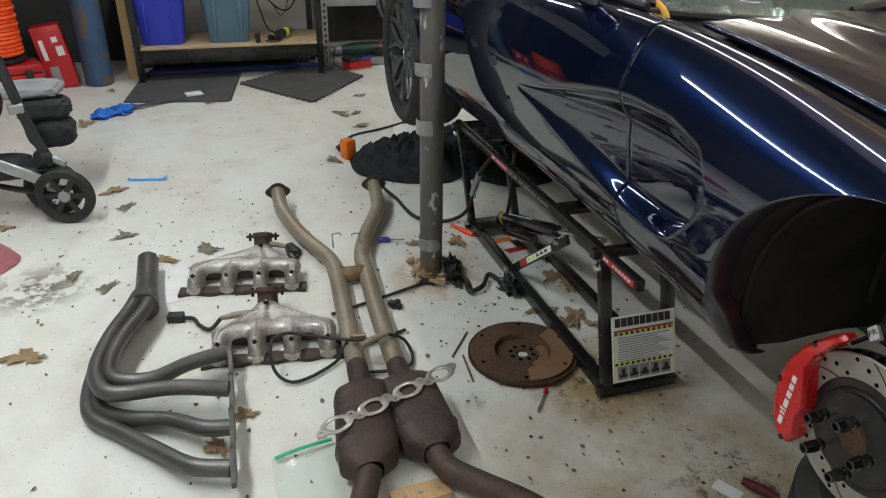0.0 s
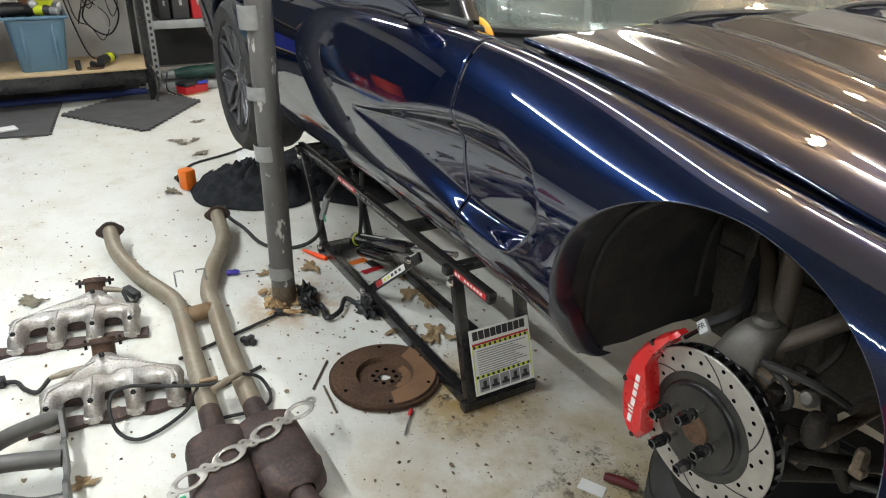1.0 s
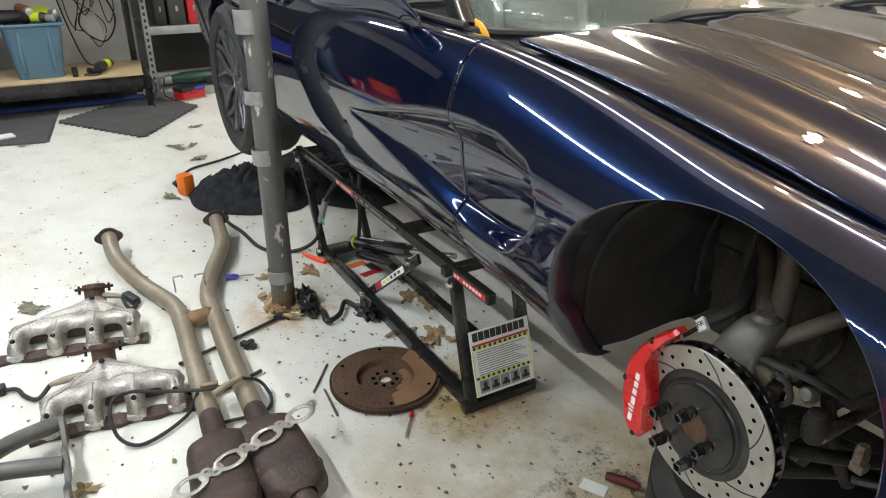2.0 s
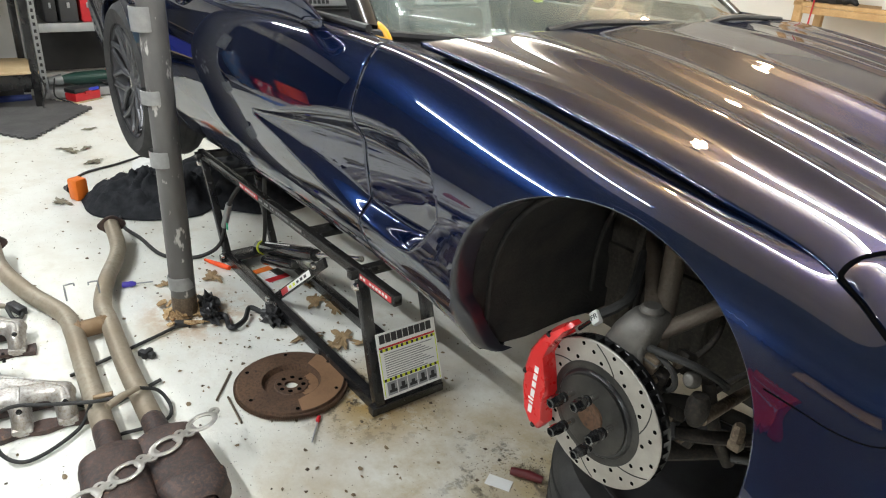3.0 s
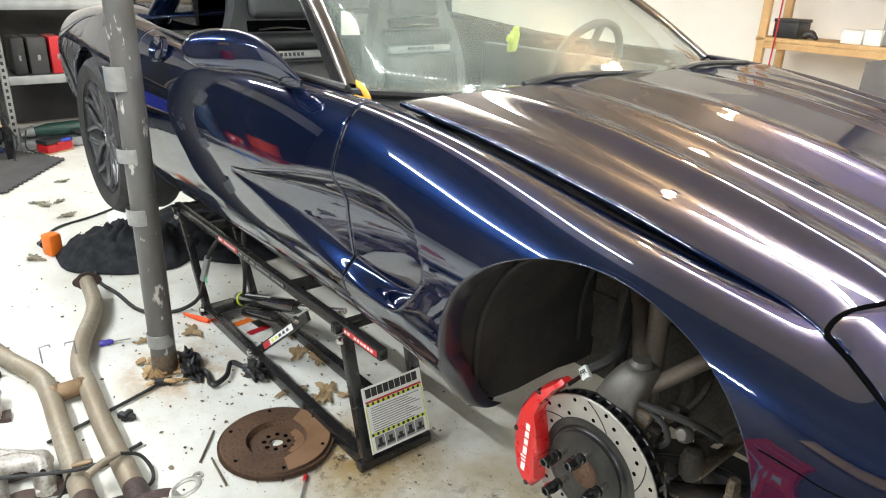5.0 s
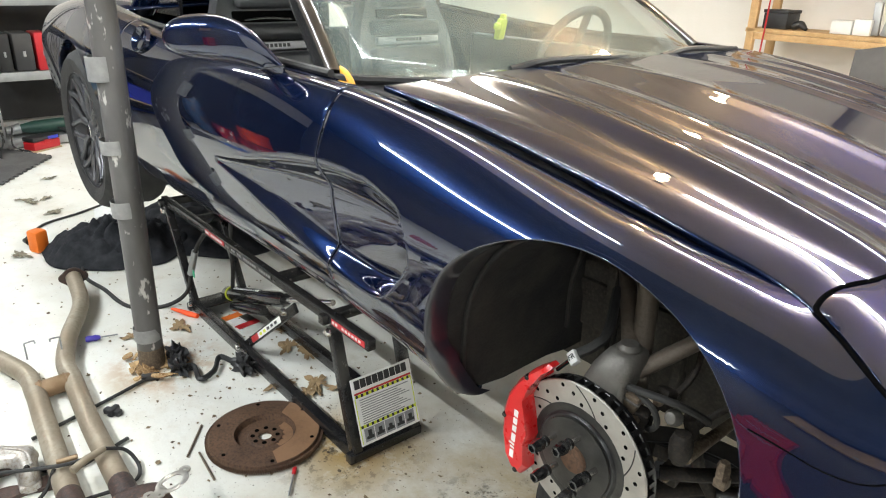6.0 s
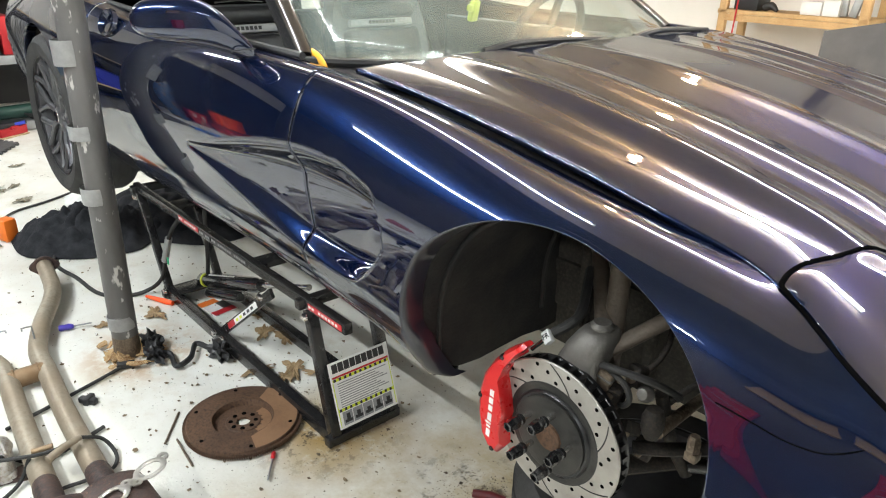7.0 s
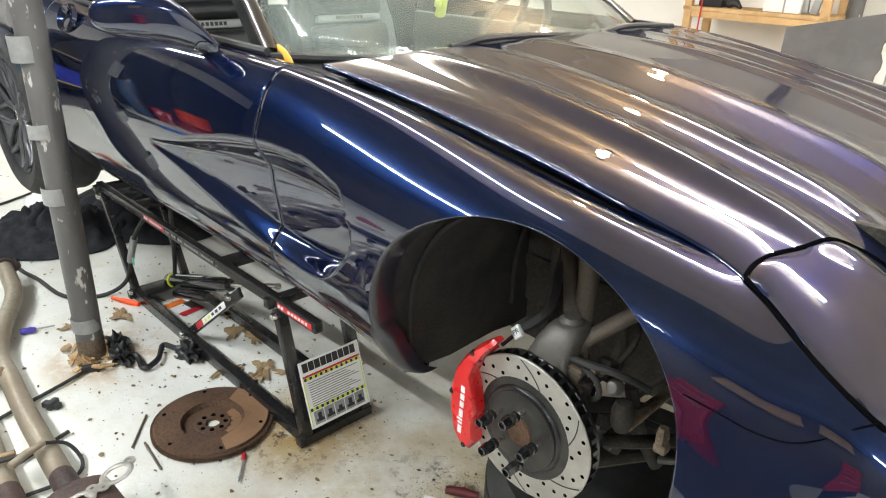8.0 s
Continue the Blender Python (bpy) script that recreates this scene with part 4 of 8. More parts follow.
part("foot_seam", one_sweep(spline([(-0.985, -0.892, 1.150), (-0.955, -0.902, 1.157), (-0.925, -0.888, 1.163), (-0.912, -0.868, 1.165)], 5), 0.0018, 6), BLACK_TRIM, mirror_ob)
pull = Matrix.Translation((-1.86, -0.893, 1.145)) @ pose(0, 0, 0, 70, 0, 0) @ Matrix.Diagonal((0.8, 0.55, 1, 1))
handle = part("door_handle", one_lathe([(0.0, -0.016), (0.05, -0.012), (0.066, 0.001), (0.074, 0.004), (0.08, 0.001), (0.082, -0.012)], 40, pull), PAINT, car, "oval recessed door pull with a bright rim")
part("amber_hose", one_sweep(spline([(-0.83, -0.735, 1.10), (-0.835, -0.74, 1.128), (-0.86, -0.74, 1.146), (-0.90, -0.735, 1.152), (-0.925, -0.73, 1.138)], 6), 0.008, 10), AMBER, car, "amber plastic strap in the door opening")
clamp = bmesh.new()
CLIP = pose(-1.2, 0.088, 1.197, 0, 10, 20)
box(clamp, (-0.012, -0.022, -0.035), (0.012, 0.022, 0.035), 0.008, CLIP)
box(clamp, (-0.010, -0.042, 0.0), (0.010, -0.020, 0.022), 0.005, CLIP)
box(clamp, (-0.008, -0.012, 0.033), (0.008, 0.012, 0.05), 0.004, CLIP)
part("visor_clip", clamp, YELLOW, car, "yellow-green clip at the windscreen")


# ---- wheels and brakes ----
def tyre_profile(r, w, rim):
    return [(rim, -w / 2 + 0.01), (rim + 0.02, -w / 2), (r - 0.035, -w / 2 - 0.006), (r - 0.012, -w / 2 + 0.012), (r, -w / 2 + 0.035), (r + 0.002, 0), (r, w / 2 - 0.035), (r - 0.012, w / 2 - 0.012), (r - 0.035, w / 2 + 0.006), (rim + 0.02, w / 2), (rim, w / 2 - 0.01)]


def road_wheel(cx, cy, cz, r, w, rim, parent, m_turn):
    """A dark multi-spoke alloy wheel; its face looks along local z."""
    m = Matrix.Translation((cx, cy, cz)) @ m_turn
    hub = new("road_wheel")
    hub.parent = parent
    hub.matrix_basis = m
    hub.matrix_parent_inverse = parent.matrix_basis.inverted()
    tyre = one_lathe(tyre_profile(r, w, rim), 72, m)
    for k in range(4):
        h = -w * 0.3 + k * w * 0.2
        lathe(tyre, [(r + 0.0025, h - 0.004), (r - 0.004, h - 0.003), (r - 0.004, h + 0.003), (r + 0.0025, h + 0.004)], 72, m)
    part("tyre", tyre, RUBBER, hub, "worn black tyre")
    barrel = one_lathe([(rim + 0.004, w / 2 - 0.004), (rim + 0.006, w / 2 - 0.012), (rim - 0.012, w / 2 - 0.016), (rim - 0.02, w / 2 - 0.05), (rim - 0.03, -w / 2 + 0.02), (rim, -w / 2 + 0.01)], 64, m)
    part("rim_barrel", barrel, ALLOY_DARK, hub)
    for k in range(9):
        a0, fork = k * 40 + 8, 0.5 * rim
        def at(radius, deg, down):
            return Vector((radius * math.cos(radians(deg)), radius * math.sin(radians(deg)), w / 2 - down))
        sp = bmesh.new()
        sweep(sp, [m @ p for p in spline([at(0.045, a0, 0.045), at(0.3 * rim, a0, 0.042), at(fork, a0, 0.036)], 3)], [0.017, 0.016, 0.0145, 0.014, 0.014, 0.0145, 0.015], 8)
        for off in (-15, 15):
            sweep(sp, [m @ p for p in spline([at(fork, a0, 0.036), at(0.75 * rim, a0 + off * 0.62, 0.028), at(rim - 0.01, a0 + off, 0.018)], 3)], [0.014, 0.0125, 0.0115, 0.011, 0.011, 0.012, 0.014], 8)
        part("spoke", sp, ALLOY_DARK, hub)
    part("centre_cap", one_lathe([(0, w / 2 - 0.022), (0.028, w / 2 - 0.022), (0.034, w / 2 - 0.028), (0.06, w / 2 - 0.04), (0.065, w / 2 - 0.07), (0, w / 2 - 0.07)], 28, m), ALLOY_DARK, hub)
    part("cap_disc", one_lathe([(0, w / 2 - 0.019), (0.024, w / 2 - 0.019), (0.026, w / 2 - 0.023)], 24, m), CHROME, hub, "bright metal cap disc")
    return hub


OUT = pose(0, 0, 0, 90, 0, 0)   # local z looks to the car's right
road_wheel(-2.66, -0.80, 0.70, 0.335, 0.25, 0.238, car, OUT)
road_wheel(-2.66, 0.80, 0.70, 0.335, 0.25, 0.238, car, pose(0, 0, 0, -90, 0, 0))

HUB = Matrix.Translation((-0.0557, -0.7518, 0.5655)) @ pose(0, 0, 0, 92.26, 0, 0) @ Matrix.Diagonal((0.83, 0.83, 0.83, 1))
hub_e = new("front_brake")
hub_e.parent = car
hub_e.matrix_basis = HUB
hub_e.matrix_parent_inverse = car.matrix_basis.inverted()
RO = 0.178


def ring_plate(z0, z1, r0, r1):
    """A flat ring between two heights with a softened outer edge."""
    return one_lathe([(r0, z1), (r1 - 0.002, z1), (r1, z1 - 0.002), (r1, z0), (r0, z0)], 96, HUB, True)


part("rotor_face", ring_plate(0.0175, 0.022, 0.122, RO), ROTOR, hub_e, "machined steel brake disc face")
part("rotor_back", ring_plate(-0.016, -0.006, 0.122, RO - 0.002), ROTOR_BLACK, hub_e)
part("rotor_core", ring_plate(0.0115, 0.0172, 0.122, RO - 0.003), ROTOR_BLACK, hub_e)
for k in range(40):
    a = radians(k * 9)
    part("rotor_vane", one_box((0.125, -0.005, -0.007), (RO + 0.001, 0.005, 0.0115), 0, HUB @ pose(0, 0, 0, 0, 0, k * 9)), ROTOR_BLACK, hub_e, smooth=False)
for k in range(12):
    for r_h, off in ((0.133, 0), (0.152, 9), (0.166, 19)):
        a = k * 30 + off
        m = HUB @ pose(0, 0, 0, 0, 0, a) @ pose(r_h, 0, 0)
        bmh = bmesh.new()
        lathe(bmh, [(0, 0.0226), (0.0044, 0.0226), (0.0050, 0.0221)], 10, m)
        part("drilled_hole", bmh, VOID, hub_e, smooth=False)
for k in range(6):
    pts = []
    for u in np.linspace(0, 1, 9):
        r = 0.124 + 0.05 * u
        a = radians(k * 60 + 12 + 24 * u)
        pts.append(HUB @ Vector((r * math.cos(a), r * math.sin(a), 0.0218)))
    part("rotor_slot", one_sweep(pts, 0.0013, 6), ROTOR_BLACK, hub_e)
part("rotor_hat", one_lathe([(0.03, 0.030), (0.101, 0.030), (0.104, 0.027), (0.106, 0.0235), (0.124, 0.0228), (0.125, 0.020), (0.125, 0.010), (0.100, 0.010), (0.03, 0.01)], 64, HUB, True), ROTOR_BLACK, hub_e, "black anodised rotor hat")
part("hat_ring", one_lathe([(0.108, 0.0238), (0.120, 0.0236), (0.123, 0.0226), (0.108, 0.0226)], 64, HUB, True), HUB_STEEL, hub_e, "dull grey hat ring")
part("wheel_flange", one_lathe([(0.0, 0.036), (0.090, 0.036), (0.095, 0.034), (0.096, 0.029)], 56, HUB), HUB_STEEL, hub_e, "dull grey hub flange")
part("hub_bore", one_lathe([(0, 0.0364), (0.024, 0.0368), (0.030, 0.0392), (0.034, 0.0396), (0.036, 0.036)], 32, HUB), RUST, hub_e, "rusty hub bore")
for k in range(5):
    m = HUB @ pose(0, 0, 0, 0, 0, 8 + 72 * k) @ pose(0.0625, 0, 0.035)
    stud = part("wheel_stud", one_lathe([(0, 0.066), (0.0055, 0.066), (0.0072, 0.062), (0.0072, 0)], 14, m), CHROME, hub_e, "bright wheel stud")
    nut = bmesh.new()
    lathe(nut, [(0.0073, 0.028), (0.0118, 0.028), (0.0128, 0.031), (0.0128, 0.037), (0.0100, 0.039), (0.0100, 0.043)], 18, m)
    lathe(nut, [(0.0100, 0.043), (0.0138, 0.044), (0.0142, 0.047), (0.0142, 0.060), (0.0122, 0.066), (0.0122, 0.074), (0.0084, 0.075), (0.0078, 0.068), (0, 0.0675)], 6, m)
    part("lug_nut", nut, GLOSS_BLACK, stud, "glossy black open-ended lug nut", angle=25)

# caliper: a red, faceted block at the disc's rear edge, with a bridge over the rim
cal = bmesh.new()
face = [(-0.066, 0.203), (-0.078, 0.207), (-0.117, 0.176), (-0.155, 0.133), (-0.185, 0.084), (-0.200, 0.030), (-0.203, -0.038), (-0.192, -0.098), (-0.168, -0.128), (-0.143, -0.131), (-0.122, -0.100), (-0.128, -0.045), (-0.115, -0.005), (-0.126, 0.050), (-0.136, 0.090), (-0.116, 0.138)]
cmid = Vector((sum(p[0] for p in face) / len(face), sum(p[1] for p in face) / len(face)))
rows = []
for grow, z in ((1.0, 0.022), (1.0, 0.044), (0.96, 0.052), (0.78, 0.060)):
    rows.append([cal.verts.new(HUB @ Vector((cmid.x + (x - cmid.x) * grow, cmid.y + (y - cmid.y) * (0.5 + 0.5 * grow if grow < 0.9 else grow), z))) for x, y in face])
for a, b in zip(rows, rows[1:]):
    for k in range(16):
        cal.faces.new((a[k], a[(k + 1) % 16], b[(k + 1) % 16], b[k]))
cal.faces.new(rows[-1])
cal.faces.new(rows[0][::-1])
bmesh.ops.bevel(cal, geom=[e for e in cal.edges if len(e.link_faces) == 2 and e.calc_face_angle(0) > 0.35], offset=0.003, segments=2, affect="EDGES")
bridge = []
for k in range(12):
    a = radians(136 + 62 * k / 11)
    r_o = 0.204 - 0.012 * abs(k / 5.5 - 1) ** 3
    bridge.append([cal.verts.new(HUB @ Vector((r * math.cos(a), r * math.sin(a), z))) for r, z in ((RO + 0.003, 0.04), (r_o - 0.004, 0.044), (r_o, 0.034), (r_o, -0.03), (r_o - 0.006, -0.038), (RO + 0.003, -0.038))])
for a, b in zip(bridge, bridge[1:]):
    for k in range(6):
        cal.faces.new((a[k], a[(k + 1) % 6], b[(k + 1) % 6], b[k]))
cal.faces.new(bridge[0])
cal.faces.new(bridge[-1][::-1])
cal_ob = part("brake_caliper", cal, RED_PAINT, hub_e, "glossy red brake caliper with white marking", angle=32)
# pale bars stand in for the maker's marking on the caliper
MARK_A, MARK_B = Vector((-0.163, -0.085, 0.0672)), Vector((-0.150, 0.060, 0.0672))
mark_x = (MARK_B - MARK_A).normalized()
mark_y = Vector((-mark_x.y, mark_x.x, 0))
for u, w, h0, h1 in ((0.0, 0.15, -0.006, 0.006), (0.19, 0.035, -0.006, 0.007), (0.26, 0.035, -0.006, 0.011), (0.33, 0.15, -0.006, 0.006)):
    c = [MARK_A + mark_x * (0.146 * uu) + mark_y * hh for uu, hh in ((u, h0), (u + w, h0), (u + w, h1), (u, h1))]
    part("marking", one_plate([(p.x, p.y) for p in c], 0.0592, 0.0612, HUB), WHITE_MARK, cal_ob, smooth=False)
for u, w in ((0.53, 0.11), (0.68, 0.11), (0.83, 0.12)):
    c = [MARK_A + mark_x * (0.146 * uu) + mark_y * hh for uu, hh in ((u, -0.006), (u + w, -0.006), (u + w, 0.006), (u, 0.006))]
    part("marking", one_plate([(p.x, p.y) for p in c], 0.0592, 0.0612, HUB), WHITE_MARK, cal_ob, smooth=False)
for x, y in ((-0.125, 0.155), (-0.15, -0.115), (-0.19, 0.02)):
    part("caliper_bolt", one_lathe([(0, 0.062), (0.006, 0.062), (0.0075, 0.059), (0.0075, 0.045)], 6, HUB @ pose(x, y, 0)), BLACK_METAL, cal_ob)

# suspension behind the disc
def casting(stations, n=24):
    """A lofted casting: each station is centre, half width along x and half depth along y."""
    bm = bmesh.new()
    rows = []
    for x, y, z, hx, hy in stations:
        rows.append([bm.verts.new((x + hx * math.copysign(abs(math.cos(t)) ** 0.7, math.cos(t)), y + hy * math.copysign(abs(math.sin(t)) ** 0.7, math.sin(t)), z)) for t in np.linspace(0, 2 * math.pi, n, endpoint=False)])
    for p, q in zip(rows, rows[1:]):
        for k in range(n):
            bm.faces.new((p[k], p[(k + 1) % n], q[(k + 1) % n], q[k]))
    bm.faces.new(rows[-1])
    bm.faces.new(rows[0][::-1])
    return bm


part("steering_knuckle", casting(((-0.045, -0.725, 0.645, 0.030, 0.016), (-0.048, -0.724, 0.675, 0.038, 0.022), (-0.046, -0.716, 0.705, 0.042, 0.034), (-0.038, -0.705, 0.735, 0.042, 0.040), (-0.032, -0.695, 0.757, 0.036, 0.038), (-0.030, -0.692, 0.768, 0.030, 0.032), (-0.030, -0.692, 0.772, 0.024, 0.026))), CAST_ALU, hub_e, "cast aluminium knuckle")
part("knuckle_rib", one_sweep(spline([(-0.012, -0.728, 0.650), (-0.008, -0.733, 0.69), (-0.012, -0.732, 0.725), (-0.022, -0.722, 0.752)], 6), 0.007, 10), CAST_ALU, hub_e)
part("knuckle_rib", one_sweep(spline([(-0.088, -0.728, 0.668), (-0.082, -0.735, 0.70), (-0.066, -0.730, 0.735), (-0.050, -0.718, 0.758)], 6), 0.006, 10), CAST_ALU, hub_e)
part("lead_plug", one_box((-0.014, -0.010, -0.020), (0.014, 0.010, 0.018), 0.004, pose(0.005, -0.715, 0.692, 10, 15, 10)), DIRTY_STEEL, hub_e, "pale dusty sensor plug")
part("plug_collar", one_box((-0.016, -0.012, 0.004), (0.016, 0.012, 0.010), 0.002, pose(0.005, -0.715, 0.692, 10, 15, 10)), CAST_ALU, hub_e)
part("link_ball", one_lathe([(0, 0.016), (0.010, 0.013), (0.015, 0.004), (0.015, -0.006), (0.010, -0.016), (0, -0.018)], 20, pose(0.078, -0.70, 0.692, 70, 0, 0)), CAST_ALU, hub_e, "bright link ball joint")
part("plug_lead", one_sweep(spline([(0.008, -0.71, 0.71), (0.03, -0.72, 0.712), (0.052, -0.72, 0.70), (0.058, -0.715, 0.675), (0.046, -0.71, 0.655), (0.032, -0.70, 0.645)], 6), 0.0055, 8), RUBBER, hub_e)
part("lower_upright", casting(((-0.03, -0.70, 0.46, 0.04, 0.025), (-0.055, -0.69, 0.54, 0.05, 0.03), (-0.06, -0.69, 0.62, 0.05, 0.025), (-0.06, -0.695, 0.68, 0.04, 0.02))), GRIMY, hub_e)
for x, y, z, turn in ((0.015, -0.70, 0.66, 20), (0.05, -0.69, 0.60, 50), (0.035, -0.66, 0.69, -15), (-0.005, -0.66, 0.62, 35), (0.075, -0.67, 0.56, 10)):
    part("bracket", one_box((-0.016, -0.012, -0.02), (0.016, 0.012, 0.02), 0.004, pose(x, y, z, turn, turn * 0.5, turn)), GRIMY, hub_e)
    part("bracket_bolt", one_lathe([(0, 0.014), (0.006, 0.014), (0.009, 0.008), (0.009, 0)], 6, Matrix.Translation((x, y - 0.012, z)) @ pose(0, 0, 0, 80, 0, turn)), DIRTY_STEEL, hub_e)
part("dust_shield", one_lathe([(0.05, -0.03), (0.11, -0.034), (0.13, -0.03)], 40, HUB), GRIMY, hub_e)
part("hose_clip", one_box((-0.018, -0.722, 0.69), (0.002, -0.712, 0.715), 0.003), CAST_ALU, hub_e)
for pts in ([(0.02, -0.66, 0.66), (0.06, -0.62, 0.74), (0.02, -0.55, 0.80), (-0.05, -0.48, 0.84)], [(0.06, -0.66, 0.60), (0.11, -0.60, 0.68), (0.16, -0.52, 0.70), (0.22, -0.46, 0.66)], [(-0.10, -0.64, 0.66), (-0.14, -0.58, 0.74), (-0.16, -0.5, 0.85), (-0.12, -0.44, 0.95)]):
    part("brake_line", one_sweep(spline(pts, 6), 0.006, 8), GRIMY, hub_e)
part("spring_end", one_sweep(spline([(0.30, -0.40, 0.60), (0.20, -0.56, 0.585), (0.12, -0.66, 0.58), (0.07, -0.70, 0.575)], 6), 0.016, 10, flat=0.6), GRIMY, hub_e)
part("ball_joint_cap", one_lathe([(0, 0.008), (0.016, 0.007), (0.022, 0.0), (0.022, -0.006)], 20, pose(-0.030, -0.692, 0.776)), CAST_ALU, hub_e)
for a, b in (((-0.01, -0.69, 0.735), (0.20, -0.42, 0.905)), ((-0.045, -0.66, 0.735), (-0.24, -0.44, 0.84))):
    part("upper_arm", one_sweep(spline([a, tuple(0.5 * (p + q) + (0.015 if i == 2 else 0) for i, (p, q) in enumerate(zip(a, b))), b], 6), 0.0165, 14, flat=0.85), ARM_STEEL, hub_e, "tan grimy upper control arm")
for a, b in (((-0.01, -0.70, 0.475), (0.24, -0.34, 0.50)), ((-0.01, -0.70, 0.475), (-0.26, -0.34, 0.50))):
    part("lower_arm", one_sweep([a, b], 0.024, 12, flat=0.6), GRIMY, hub_e, "grimy lower control arm")
part("shock_body", one_lathe([(0, 0), (0.019, 0), (0.020, 0.01), (0.020, 0.24), (0.017, 0.255), (0.014, 0.26), (0.014, 0.34), (0, 0.34)], 20, Matrix.Translation((-0.05, -0.62, 0.62)) @ pose(0, 0, 0, -4, -3, 0)), ARM_STEEL, hub_e, "tan grimy shock absorber")
part("tie_rod", one_sweep([(0.11, -0.70, 0.63), (0.10, -0.50, 0.62), (0.08, -0.3, 0.62)], [0.012, 0.010, 0.014], 10), DIRTY_STEEL, hub_e)
part("tie_rod_end", one_lathe([(0, 0.03), (0.014, 0.028), (0.02, 0.012), (0.02, -0.012), (0.012, -0.03), (0, -0.03)], 16, pose(0.10, -0.70, 0.645)), GRIMY, hub_e)
part("stabiliser_link", one_sweep([(0.085, -0.66, 0.68), (0.10, -0.62, 0.56), (0.13, -0.60, 0.50)], 0.012, 10), GRIMY, hub_e)
part("stabiliser_bar", one_sweep(spline([(0.13, -0.60, 0.52), (0.26, -0.52, 0.55), (0.30, -0.36, 0.57), (0.30, 0.36, 0.57)], 6), 0.014, 10), BLACK_METAL, hub_e)
brk = bmesh.new()
box(brk, (0.165, -0.705, 0.612), (0.187, -0.684, 0.63), 0.003)
lathe(brk, [(0, 0.03), (0.008, 0.03), (0.012, 0.02), (0.012, 0)], 6, pose(0.175, -0.695, 0.63))
part("link_bracket", brk, DIRTY_STEEL, hub_e)
part("brake_hose", one_sweep(spline([(-0.05, -0.70, 0.70), (0.03, -0.73, 0.73), (0.09, -0.70, 0.72), (0.10, -0.62, 0.66), (0.05, -0.58, 0.62)], 6), 0.007, 8), RUBBER, hub_e)
part("sensor_lead", one_sweep(spline([(-0.115, -0.72, 0.732), (-0.095, -0.70, 0.752), (-0.10, -0.66, 0.765), (-0.16, -0.56, 0.80)], 6), 0.010, 8), RUBBER, hub_e)
tag_m = Matrix.Translation((-0.122, -0.725, 0.722)) @ pose(0, 0, 0, 62, 30, -25)
part("lead_tag", one_box((-0.013, -0.0095, -0.006), (0.013, 0.0095, 0.006), 0.002, tag_m), PAPER, hub_e, "white tag lettered FR")
part("bleed_nipple", one_sweep([tag_m @ Vector((0, -0.012, 0)), tag_m @ Vector((0, -0.045, 0))], 0.004, 8), CHROME, hub_e)


def lettering(name, text, size, m, mat, parent):
    cu = bpy.data.curves.new(name, "FONT")
    cu.body, cu.size, cu.extrude, cu.align_x, cu.align_y = text, size, 0.0004, "CENTER", "CENTER"
    tmp = new(name + "_draft", cu)
    me = bpy.data.meshes.new_from_object(tmp.evaluated_get(bpy.context.evaluated_depsgraph_get()))
    bpy.data.objects.remove(tmp)
    bm = bmesh.new()
    bm.from_mesh(me)
    bmesh.ops.transform(bm, matrix=m, verts=bm.verts)
    return part(name, bm, mat, parent, smooth=False)


lettering("tag_letters", "FR", 0.015, tag_m @ pose(0, 0, 0.0066, 0, 0, 90), BLACK_TRIM, hub_e)
rail = bmesh.new()
box(rail, (-0.45, -0.42, 0.60), (0.75, -0.34, 0.72), 0.01)
part("frame_rail", rail, DUSTY, car, "grimy frame rail")
part("inner_wing", one_box((-0.5, -0.41, 0.50), (0.66, -0.385, 0.99), 0.005), DUSTY, car, "dusty grey inner wing")
for x in (-0.27, -0.20, -0.08):
    part("wing_rib", one_bar((x, -0.425, 0.52), (x + 0.02, -0.425, 0.97), 0.022, 0.035, 0.005, up=(0, 1, 0)), DUSTY, car)

# tyre left lying under the car
spare = thing("loose_wheel", -0.05, -0.37, 0, "black tyre on a dark rim lying on the floor", "wheel")
sp_m = Matrix.Translation((-0.05, -0.37, 0.125))
bm = one_lathe(tyre_profile(0.325, 0.24, 0.23), 72, sp_m)
for k in range(4):
    h = -0.07 + k * 0.047
    lathe(bm, [(0.3275, h - 0.004), (0.320, h - 0.003), (0.320, h + 0.003), (0.3275, h + 0.004)], 72, sp_m)
part("tyre", bm, RUBBER, spare)
part("rim", one_lathe([(0.234, 0.116), (0.236, 0.108), (0.218, 0.104), (0.21, 0.04), (0.06, 0.03), (0, 0.035)], 48, sp_m), ALLOY_DARK, spare)


# ---- the jack frame under the sill ----
jack = thing("lifting_jack", -1.5, -0.585, 0, "black steel parallel-arm car jack raised under the sill", "jack")
YO, YI = -0.715, -0.50
for y in (YO, YI):
    part("bottom_rail", one_bar((-2.17, y, 0.027), (-0.90, y, 0.027), 0.034, 0.042), BLACK_METAL, jack)
    part("top_beam", one_bar((-2.38, y, 0.432), (-0.80, y, 0.436), 0.026, 0.034), BLACK_METAL, jack)
    part("front_leg", one_bar((-0.892, y, 0.03), (-1.0, y, 0.415), 0.030, 0.034, up=(0, 1, 0)), BLACK_METAL, jack)
    part("rear_leg", one_bar((-2.14, y, 0.03), (-2.35, y, 0.415), 0.030, 0.030, up=(0, 1, 0)), BLACK_METAL, jack)
for x, z in ((-0.89, 0.02), (-2.15, 0.02), (-2.36, 0.425), (-1.02, 0.43)):
    part("cross_bar", one_bar((x, YO - 0.03, z), (x, YI + 0.02, z), 0.030, 0.030), BLACK_METAL, jack)
